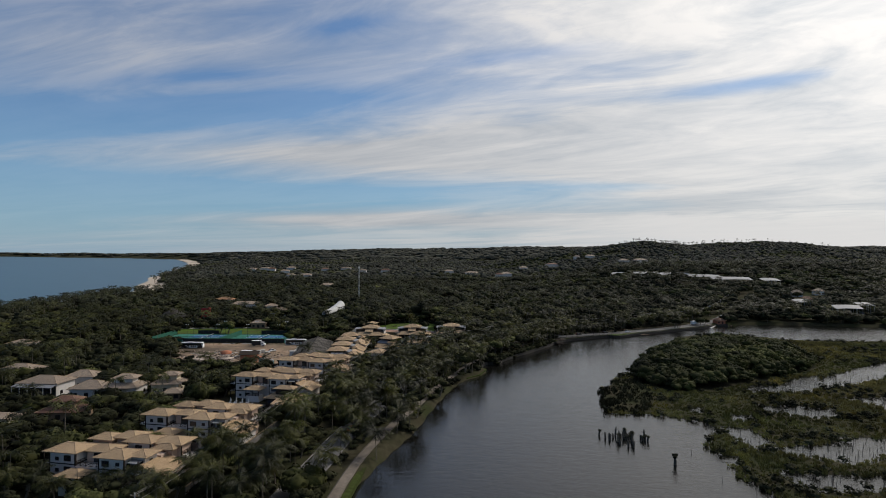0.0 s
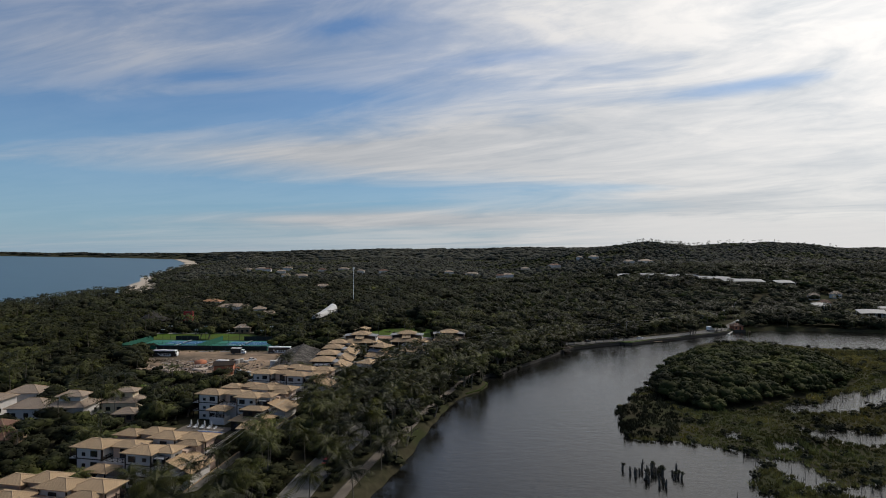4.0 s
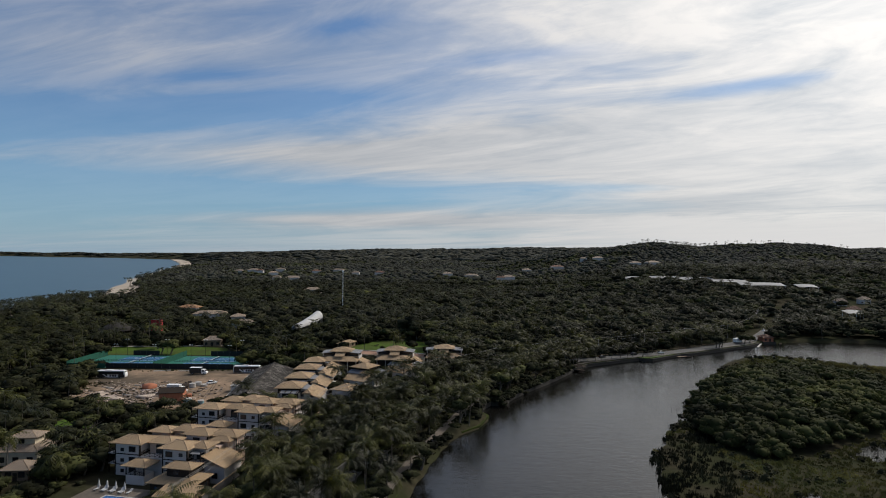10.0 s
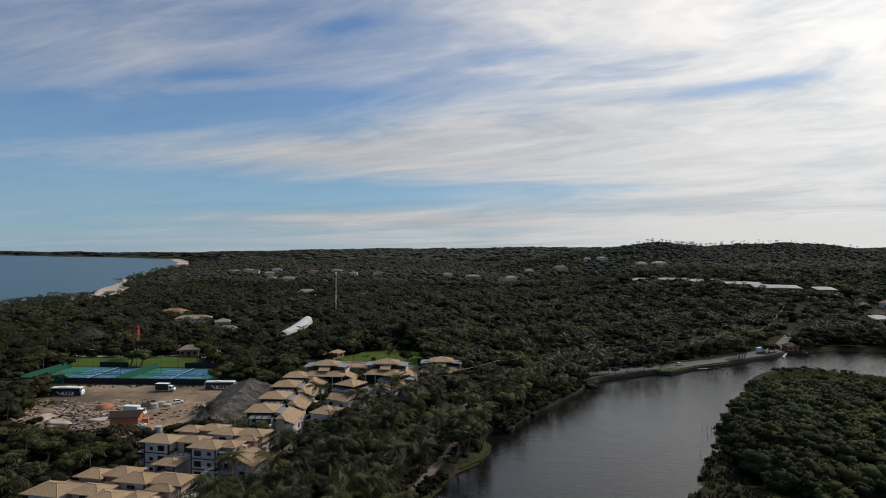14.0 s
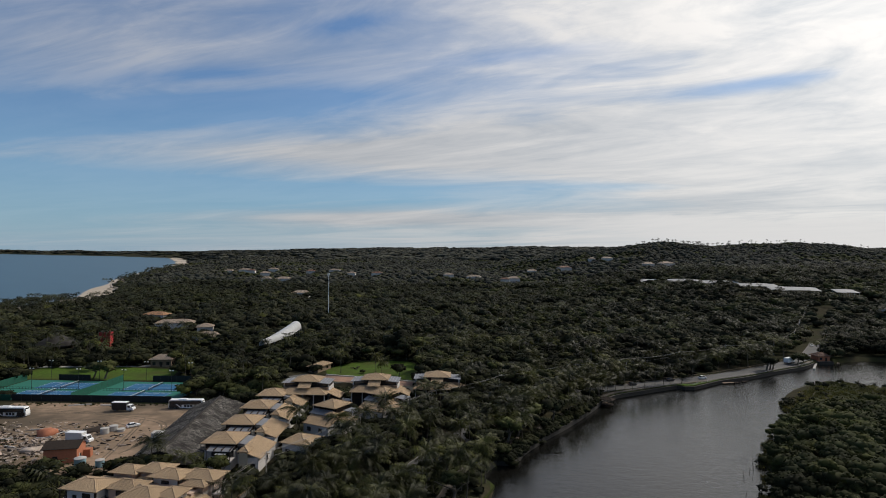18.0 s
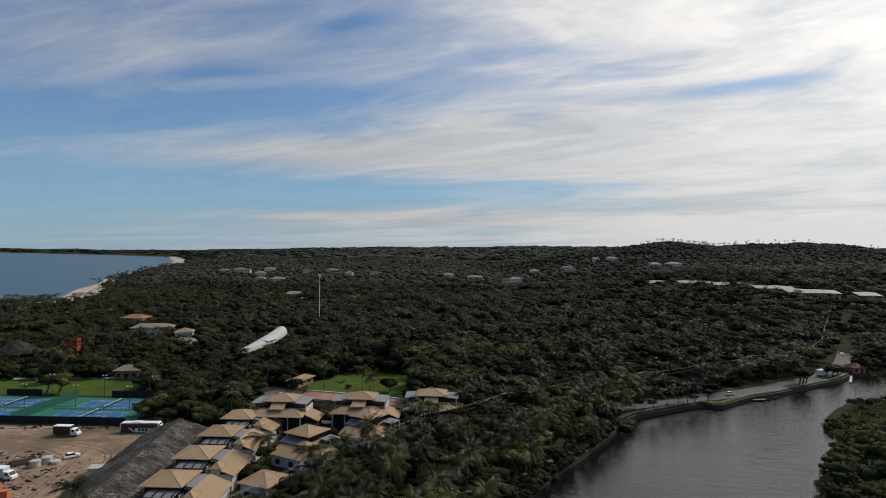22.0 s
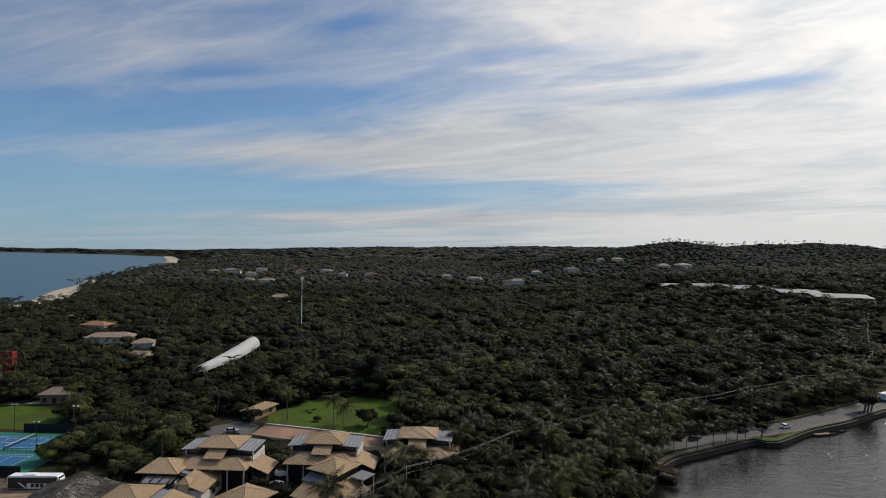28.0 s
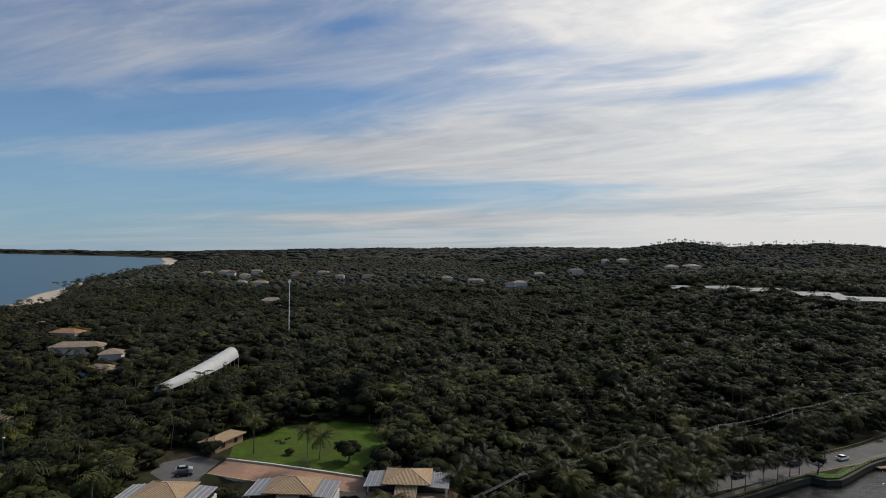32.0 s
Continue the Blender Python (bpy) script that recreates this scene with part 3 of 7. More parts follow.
footpath = tagged(part("footpath", strip(FOOTPATH, 1.2, 1.2, 1.0, 2.12), "path_paving"), "pale paved lakeside footpath", "path", "", "structure")
part("edging", strip(FOOTPATH, -1.2, 1.42, 0.6, 2.26), "path_paving", footpath)
part("edging", strip(FOOTPATH, 1.4, -1.2, 0.6, 2.25), "stone", footpath)
verge = tagged(part("lakeside_verge", strip([p for p in FOOTPATH if p[1] > 100], -1.5, 3.3, 0.2, 1.62), "verge_grass"), "mown grass strip between footpath and water", "grass", "", "structure")
QUAY = smooth_line([(10.4, 310.5), (13.9, 317.2), (19.5, 317), (22.5, 325.5), (32.5, 342.6), (41.3, 355.4), (53.7, 375.8), (61, 389), (69.6, 400.1), (82.6, 408.4), (93.6, 415.3), (103.3, 420.7), (106.4, 418.8), (110.6, 419.3), (127.5, 432.6), (140.5, 440.1), (150.5, 446.1), (172.5, 461.6), (189.5, 472.6), (202.5, 484.6)], 4)
tagged(part("bank_lawn", prism([(-0.6, 281), (2.6, 279.2), (9.0, 287), (12.6, 299.5), (9.6, 306), (4.6, 304), (1.6, 293)], 0.1, 0.95), "verge_grass"), "small grass patch at the bend of the bank", "grass", "", "structure")
quay = tagged(part("quay_wall", strip(QUAY, 0.35, 0.35, -1.5, 1.5), "stone"), "low dark stone quay wall at the water's edge", "wall", "", "structure")
part("coping", strip(QUAY, 0.45, 0.45, 1.5, 1.60), "stone", quay)
promenade = tagged(part("pavement", strip([(p[0] - 1.0, p[1] + 1.6) for p in QUAY if p[0] > 62 and not 104 < p[0] < 124], 0.9, 0.9, 1.0, 2.1), "path_paving"), "paved promenade between road and quay", "pavement", "", "structure")
part("verge", strip([(p[0] - 0.3, p[1] + 0.7) for p in QUAY if p[0] > 14], 3.4, 0.3, 0.8, 1.9), "verge_grass", promenade)
tagged(part("point_lawn", prism([(101.5, 422.4), (104.6, 420.8), (106.6, 419.1), (110.5, 419.7), (127, 432.6), (131, 436.6), (112, 427.2)], 0.6, 1.98), "grass"), "small grass point at the promenade", "grass", "", "structure")
tagged(part("dirt_lot", prism(LOT, 1.2, 2.05), "dirt"), "bare sandy earth yard with tyre marks", "ground", "", "structure")
for i, tl in enumerate(([(-166, 352), (-140, 356), (-118, 352), (-102, 345), (-97, 330), (-99, 315)], [(-160, 360), (-130, 356), (-110, 357), (-96, 362)], [(-112, 350), (-108, 338), (-104, 322), (-101, 308)], [(-150, 345), (-128, 347), (-112, 340)])):
    for o in (-0.9, 0.9):
        part("tyre_track", strip(smooth_line([(x + o * 0.4, y + o) for x, y in tl], 5), 0.22, 0.22, 2.0, 2.054 + 0.003 * i), "dirt_packed", bpy.data.objects["dirt_lot"])
tagged(part("playing_field", prism(FIELD, 1.2, 2.06), "grass"), "mown green playing field", "lawn", "", "structure")
tagged(part("garden_lawn", prism(LAWN, 4.8, 6.06), "grass"), "bright mown garden lawn", "lawn", "", "structure")
tagged(part("yard_lawn", prism(YARD, 1.2, 2.06), "grass"), "grass clearing between trees", "lawn", "", "structure")
tagged(part("driveway", prism(DRIVE, 3.0, 6.05), "asphalt"), "grey driveway beside the lawn", "driveway", "", "structure")

# ---------------------------------------------------------------- building parts
def hip(x0, y0, x1, y1, z, rise_, thick=0.16):
    """Hip roof over a rectangle of eaves, with a real edge and a soffit. Returns the slopes and the ridge lines."""
    w, l = x1 - x0, y1 - y0
    h = min(w, l) / 2
    cx, cy = (x0 + x1) / 2, (y0 + y1) / 2
    if w >= l:
        a, b = (x0 + h, cy, z + rise_), (x1 - h, cy, z + rise_)
    else:
        a, b = (cx, y0 + h, z + rise_), (cx, y1 - h, z + rise_)
    if abs(w - l) < 0.05:
        a = (a[0] - 0.03, a[1], a[2])
        b = (b[0] + 0.03, b[1], b[2])
    c = [(x0, y0), (x1, y0), (x1, y1), (x0, y1)]
    v = [(p[0], p[1], z - thick) for p in c] + [(p[0], p[1], z) for p in c] + [a, b]
    f = [(3, 2, 1, 0), (0, 1, 5, 4), (1, 2, 6, 5), (2, 3, 7, 6), (3, 0, 4, 7)]
    if w >= l:
        f += [(4, 5, 9, 8), (5, 6, 9), (6, 7, 8, 9), (7, 4, 8)]
        ends = [(4, 8), (7, 8), (5, 9), (6, 9), (8, 9)]
    else:
        f += [(4, 5, 8), (5, 6, 9, 8), (6, 7, 9), (7, 4, 8, 9)]
        ends = [(4, 8), (5, 8), (6, 9), (7, 9), (8, 9)]
    caps = [bar(v[i], v[j], 0.10) for i, j in ends if (Vector(v[i]) - Vector(v[j])).length > 0.3]
    return (v, f), join(*caps)


def bar(a, b, r):
    a, b = Vector(a), Vector(b)
    d = (b - a).normalized()
    s = d.cross(Vector((0, 0, 1)))
    s = s.normalized() if s.length > 1e-4 else Vector((1, 0, 0))
    u = s.cross(d)
    ring = lambda p: [tuple(p + s * r), tuple(p + u * r), tuple(p - s * r), tuple(p - u * r)]
    return loft([ring(a), ring(b)])


def roof(parent, x0, y0, x1, y1, z, rise_, mat="tile_tan", cap="ridge_clay"):
    slopes, caps = hip(x0, y0, x1, y1, z, rise_)
    r = part("roof", slopes, mat, parent)
    part("ridge_tiles", caps, cap, r)
    return r


def shed(parent, x0, y0, x1, y1, z_of, mat, name="roof", thick=0.14):
    """A single sloping roof; z_of gives the four corners' heights in turn."""
    c = [(x0, y0), (x1, y0), (x1, y1), (x0, y1)]
    v = [(p[0], p[1], z - thick) for p, z in zip(c, z_of)] + [(p[0], p[1], z) for p, z in zip(c, z_of)]
    return part(name, (v, [(3, 2, 1, 0), (4, 5, 6, 7), (0, 1, 5, 4), (1, 2, 6, 5), (2, 3, 7, 6), (3, 0, 4, 7)]), mat, parent)


def window(parent, x, y, z, w, h, face="s", depth=0.10):
    """A window set proud in a wall that looks south (s), east (e) or west (w): frame, glass and sill."""
    def turn(s):
        out = []
        for a, b, c in s[0]:
            if face == "s":
                out.append((x + a, y + b, z + c))
            elif face == "e":
                out.append((x - b, y + a, z + c))
            else:
                out.append((x + b, y - a, z + c))
        return out, s[1]
    t = 0.10
    fr = part("window", turn(join(box(-w / 2 - t, -depth, -t, w / 2 + t, 0.02, 0), box(-w / 2 - t, -depth, h, w / 2 + t, 0.02, h + t), box(-w / 2 - t, -depth, 0, -w / 2, 0.02, h), box(w / 2, -depth, 0, w / 2 + t, 0.02, h), box(-0.04, -depth * 0.8, 0, 0.04, 0.02, h))), "dark_timber_and_shade", parent)
    part("pane", turn(box(-w / 2, -0.05, 0, -0.04, 0.01, h)), "glass_dark", fr)
    part("pane", turn(box(0.04, -0.05, 0, w / 2, 0.01, h)), "glass_dark", fr)
    return fr


def railing(parent, pts, z, high=1.0, mat="dark_timber_and_shade", cross=True):
    s = []
    for (ax, ay), (bx, by) in zip(pts, pts[1:]):
        a, b = Vector((ax, ay, z)), Vector((bx, by, z))
        n = max(1, round((b - a).length / 1.4))
        for i in range(n + 1):
            p = a.lerp(b, i / n)
            s.append(box(p.x - 0.05, p.y - 0.05, z, p.x + 0.05, p.y + 0.05, z + high))
        up = Vector((0, 0, 1))
        s += [bar(a + up * high, b + up * high, 0.06), bar(a + up * 0.15, b + up * 0.15, 0.05)]
        if cross:
            for i in range(n):
                p, q = a.lerp(b, i / n), a.lerp(b, (i + 1) / n)
                s += [bar(p + up * 0.15, q + up * high, 0.04), bar(q + up * 0.15, p + up * high, 0.04)]
    return part("railing", join(*s), mat, parent)


def timber_frame(parent, x0, y0, x1, y1, z0, levels):
    """Dark posts at the corners of a wing and boards at its storeys."""
    t = 0.14
    posts = [box(x - t, y - t, z0, x + t, y + t, levels[-1]) for x in (x0, x1) for y in (y0, y1)]
    for p in posts:
        part("post", p, "dark_timber_and_shade", parent)
    for z in levels[:-1]:
        e = 0.05
        part("storey_band", join(box(x0 - e, y0 - e, z - 0.14, x1 + e, y0 + 0.03, z + 0.14), box(x0 - e, y1 - 0.03, z - 0.14, x1 + e, y1 + e, z + 0.14), box(x0 - e, y0, z - 0.14, x0 + 0.03, y1, z + 0.14), box(x1 - 0.03, y0, z - 0.14, x1 + e, y1, z + 0.14)), "dark_timber_and_shade", parent)


def wing(parent, x0, y0, x1, y1, top, mat="render_white", frame_=True, z0=0.0):
    part("wall", box(x0, y0, z0, x1, y1, top), mat, parent)
    if frame_:
        timber_frame(parent, x0, y0, x1, y1, z0, [z0 + 2.9, z0 + 5.7, top])


# ---------------------------------------------------------------- holiday apartment blocks
def apartment_block():
    """Local axes: x along the front, y away from it, z from its ground; eaves at 8.8."""
    b = thing("apartment_block", "three-storey white apartment block with dark timber and tan hip roofs", "apartment building", "apartment blocks along the road")
    E = 8.8
    # front wings
    wing(b, -0.9, 1.6, 6.4, 7.4, E)
    wing(b, 7.4, 4.4, 13.8, 9.0, E - 0.3, "render_pink", False)
    wing(b, 14.4, 0.2, 21.4, 5.8, E)
    wing(b, 21.4, 2.6, 25.2, 7.0, E, "render_white", False)
    # middle, behind the terraces
    part("wall", box(-1.0, 7.4, 0, 26.0, 12.0, 7.4), "render_pink", b)
    # back wings
    wing(b, 2.2, 12.0, 7.8, 16.4, E, "render_pink", False)
    wing(b, 8.4, 13.2, 14.0, 18.0, E + 0.3, "render_pink", False)
    wing(b, 13.6, 11.0, 20.2, 15.8, E + 0.3)
    wing(b, 20.2, 12.4, 27.8, 17.6, E, "render_pink", False)
    wing(b, 22.4, 10.2, 27.0, 12.4, E - 0.6, "render_pink", False)
    # roofs
    for x0, y0, x1, y1, z, h in (
            (-2.2, 0.5, 7.6, 8.4, E, 1.2), (6.4, 3.5, 14.8, 9.8, E - 0.3, 1.1), (13.4, -0.9, 22.4, 6.8, E + 0.03, 1.2), (20.4, 1.7, 26.2, 7.9, E - 0.12, 1.0),
            (1.2, 11.1, 8.8, 17.2, E + 0.02, 1.1), (7.4, 12.3, 15.0, 18.9, E + 0.35, 1.15), (12.5, 10.0, 21.2, 16.7, E + 0.3, 1.2), (19.2, 11.5, 28.8, 18.6, E - 0.05, 1.2), (21.4, 9.3, 28.0, 13.3, E - 0.6, 0.9)):
        roof(b, x0, y0, x1, y1, z, h)
    shed(b, 0.0, 8.4, 6.6, 11.4, (7.5, 7.5, 7.9, 7.9), "tile_tan")
    shed(b, 9.0, 9.2, 13.0, 12.6, (7.5, 7.5, 8.0, 8.0), "tile_tan")
    shed(b, 25.0, 0.6, 32.0, 10.6, (7.2, 4.5, 4.5, 7.2), "tile_tan")
    wing(b, 25.4, 1.6, 31.2, 9.8, 4.4, "render_white", False)
    roof(b, 5.4, -4.3, 12.8, 1.4, 4.9, 1.2)
    # front porch under the low roof
    part("wall", box(6.4, -3.4, 0, 11.8, 0.4, 2.4), "render_white", b)
    for x in (6.5, 9.1, 11.7):
        part("post", box(x - 0.1, -3.5, 2.4, x + 0.1, -3.3, 4.8), "dark_timber_and_shade", b)
    railing(b, [(6.4, -3.4), (11.8, -3.4)], 2.4)
    part("wall", box(6.4, 1.4, 0, 14.4, 4.4, 5.3), "render_white", b)
    # balconies
    for x0, y0, x1, y1, z in ((6.6, 1.3, 14.2, 4.4, 5.5), (21.6, -0.5, 25.8, 2.6, 5.55), (21.6, -0.5, 25.8, 2.6, 2.75), (-4.0, 2.6, -0.9, 7.2, 5.3), (-4.0, 2.6, -0.9, 7.2, 2.6), (27.8, 12.6, 30.6, 16.6, 5.6)):
        slab = part("balcony", box(x0, y0, z - 0.2, x1, y1, z), "render_white", b)
        railing(slab, [(x0 + 0.1, y1), (x0 + 0.1, y0 + 0.1), (x1 - 0.1, y0 + 0.1), (x1 - 0.1, y1)], z)
        if z > 3:
            part("post", box(x1 - 0.25, y0 + 0.1, z, x1 - 0.05, y0 + 0.3, 8.5), "dark_timber_and_shade", slab)
            part("post", box(x0 + 0.05, y0 + 0.1, z, x0 + 0.25, y0 + 0.3, 8.5), "dark_timber_and_shade", slab)
        part("balcony_door", box((x0 + x1) / 2 - 1.1, y1 - 0.06, z, (x0 + x1) / 2 + 1.1, y1 - 0.02, z + 2.2), "glass_dark", slab)
        part("post", box(x0 + 0.05, y0 + 0.1, 0, x0 + 0.25, y0 + 0.3, z - 0.2), "dark_timber_and_shade", slab)
    part("awning", box(22.2, 0.0, 7.7, 25.0, 2.6, 7.8), "grey_sheet", b)
    # windows
    for z in (0.9, 3.7, 6.5):
        window(b, 1.2, 1.6, z, 0.8, 0.7)
        window(b, 4.2, 1.6, z, 1.8, 1.25)
        window(b, 16.2, 0.2, z, 1.8, 1.25)
        window(b, 19.6, 0.2, z + 0.3, 0.9, 0.7)
        window(b, 21.4, 1.6, z, 0.9, 1.0, "e")
    window(b, 10.4, 4.4, 6.5, 1.8, 1.3)
    window(b, 16.8, 11.0, 6.9, 1.8, 1.2)
    window(b, 24.6, 10.2, 6.4, 1.4, 1.0)
    window(b, 25.2, 4.8, 6.6, 0.9, 0.8, "e")
    window(b, 20.2, 13.4, 6.9, 0.9, 0.9, "e")
    window(b, 28.4, 1.6, 1.4, 1.4, 1.2)
    for x in (17.6, 18.3):
        part("air_conditioner", box(x, -0.15, 3.3, x + 0.55, 0.18, 3.85, 0.03), "paint_white", b)
    return b


first_block = apartment_block()
BLOCK_TURN = -9.4
first_block.matrix_basis = pose(-101.8, 142.6, 2.0, 0, 0, BLOCK_TURN)
for x, y in ((-95.6, 175.8), (-89.4, 231.4), (-83.0, 266.3)):
    copy_thing(first_block, pose(x, y, 2.0, 0, 0, BLOCK_TURN))


# ---------------------------------------------------------------- villas behind the apartments
def row_villa(side):
    """Hip-roofed villa; x to the east, y away, z from the ground. side: whether a wing stands on its east."""
    b = thing("villa", "white villa with broad tan hip roof and grey terrace roof", "house", "villas in a row")
    part("wall", box(0.9, 0.9, 0, 9.6, 10.0, 4.4), "render_white", b)
    part("upper_wall", box(1.1, 1.1, 4.4, 9.4, 9.8, 6.5), "dark_timber_and_shade", b)
    roof(b, 0, 0, 10.5, 11.0, 6.6, 1.75)
    shed(b, 2.6, -2.6, 9.8, 0.6, (5.3, 5.3, 5.8, 5.8), "grey_sheet", "terrace_roof")
    for x in (2.8, 5.0, 7.2, 9.5):
        part("post", box(x - 0.08, -2.4, 0, x + 0.08, -2.24, 5.2), "dark_timber_and_shade", b)
        part("purlin", box(x - 0.06, -2.6, 5.32, x + 0.06, 0.5, 5.86), "dark_timber_and_shade", b)
    part("terrace", box(2.4, -2.6, 0, 9.8, 0.9, 2.6), "render_white", b)
    part("awning", box(5.6, -3.4, 4.6, 8.6, -2.5, 4.72), "white_sheet", b)
    part("glazing", box(2.9, 0.84, 2.7, 9.3, 0.9, 5.2), "glass_dark", b)
    for x in (4.5, 6.1, 7.7):
        part("mullion", box(x - 0.06, 0.78, 2.7, x + 0.06, 0.86, 5.2), "dark_timber_and_shade", b)
    part("wall", box(9.6, 3.0, 0, 12.2, 9.6, 5.4), "render_white", b)
    shed(b, 9.4, 2.4, 12.8, 10.0, (6.2, 5.6, 5.6, 6.2), "grey_sheet", "side_roof")
    part("glazing", box(9.66, 2.94, 2.8, 12.0, 3.0, 5.0), "glass_dark", b)
    window(b, 12.2, 6.0, 3.2, 1.2, 1.2, "e")
    if side:
        shed(b, 13.0, -4.5, 19.0, 9.5, (6.4, 4.2, 4.2, 6.4), "tile_tan", "wing_roof")
        part("wall", box(13.4, -4.0, 0, 18.2, 9.0, 4.2), "render_white", b)
        sl, cp = hip(12.4, -4.8, 15.6, -0.6, 6.0, 1.1)
        r = part("dormer_roof", sl, "tile_tan", b)
        part("ridge_tiles", cp, "ridge_clay", r)
        part("wall", box(12.8, -4.2, 0, 15.2, -0.9, 5.9), "render_cream", b)
        window(b, 16.6, -4.0, 1.2, 1.4, 1.3)
        window(b, 18.2, 3.0, 1.2, 1.4, 1.3, "e")
    return b


v1 = row_villa(True)
v1.matrix_basis = pose(-73.8, 342.4, 2.0)
for x, y in ((-70.6, 305.4), (-72.2, 323.6), (-74.4, 360.0)):
    copy_thing(v1, pose(x, y, 2.0))


def tall_villa():
    """Two-storey villa with a hip roof over its middle, grey roofs at both sides and a tiled skirt roof."""
    b = thing("tall_villa", "two-storey white villa with tan hip roof and grey side roofs", "house", "two-storey villas by the lawn")
    part("wall", box(-3.6, 0.6, 0, 14.2, 9.6, 7.6), "render_white", b)
    part("upper_wall", box(-3.4, 0.9, 7.6, 14.0, 8.6, 9.4), "dark_timber_and_shade", b)
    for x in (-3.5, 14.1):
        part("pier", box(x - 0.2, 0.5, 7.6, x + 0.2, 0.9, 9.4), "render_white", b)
    part("wall", box(0.8, 0.2, 8.4, 9.9, 8.0, 10.2), "dark_timber_and_shade", b)
    part("clerestory", box(1.2, 0.1, 9.5, 9.5, 0.2, 10.0), "glass_dark", b)
    roof(b, -0.3, -0.9, 10.7, 9.2, 10.2, 1.75)
    shed(b, -4.4, -0.6, 0.8, 8.8, (9.4, 9.8, 9.8, 9.4), "grey_sheet", "side_roof")
    shed(b, 9.8, -0.6, 14.8, 8.8, (9.8, 9.4, 9.4, 9.8), "grey_sheet", "side_roof")
    for x0, x1 in ((-4.2, 0.6), (10.0, 14.6)):
        for i in range(5):
            x = x0 + (x1 - x0) * i / 4
            part("roof_seam", bar((x, -0.6, 9.46 + 0.09 * abs(x - (x0 if x0 < 0 else x1))), (x, 8.8, 9.46 + 0.09 * abs(x - (x0 if x0 < 0 else x1))), 0.05), "metal_grey", b)
    shed(b, 2.8, -3.6, 7.8, 0.4, (8.3, 8.3, 10.0, 10.0), "tile_tan", "porch_roof")
    sl, cp = hip(-4.2, -5.6, 14.6, 2.0, 6.3, 1.8)
    r = part("skirt_roof", sl, "tile_tan", b)
    part("ridge_tiles", cp, "ridge_clay", r)
    # veranda shade below the skirt roof, put into this wall's dark colour
    part("wall", box(-3.4, -1.8, 0, 13.8, 0.6, 6.0), "dark_timber_and_shade", b)
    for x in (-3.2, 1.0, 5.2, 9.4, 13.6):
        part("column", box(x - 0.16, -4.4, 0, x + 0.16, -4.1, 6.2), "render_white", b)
    part("wall", box(3.4, -2.4, 5.9, 7.2, 0.6, 8.2), "dark_timber_and_shade", b)
    for x0, x1 in ((-3.2, 1.9), (8.6, 13.8)):
        part("balcony_glazing", box(x0, 0.5, 7.9, x1, 0.58, 9.3), "glass_dark", b)
        part("balcony", box(x0 - 0.3, -0.6, 7.3, x1 + 0.3, 0.6, 7.9), "timber", b)
        for i in range(4):
            x = x0 + (x1 - x0) * i / 3
            part("mullion", box(x - 0.06, 0.42, 7.9, x + 0.06, 0.5, 9.36), "dark_timber_and_shade", b)
    for x in (-1.4, 2.4, 8.4, 12.0):
        window(b, x, -1.8, 1.0, 1.8, 1.9)
    shed(b, 14.6, -3.0, 19.4, 6.0, (6.6, 4.6, 4.6, 6.6), "tile_tan", "annex_roof")
    part("wall", box(14.8, -2.4, 0, 18.8, 5.6, 4.6), "dark_timber_and_shade", b)
    window(b, 16.8, -2.4, 1.2, 1.2, 1.2)
    return b


t1 = tall_villa()
t1.matrix_basis = pose(-63.2, 369.8, 2.0)
for x, y in ((-36.8, 374.9), (-12.2, 381.6)):
    copy_thing(t1, pose(x, y, 2.0))


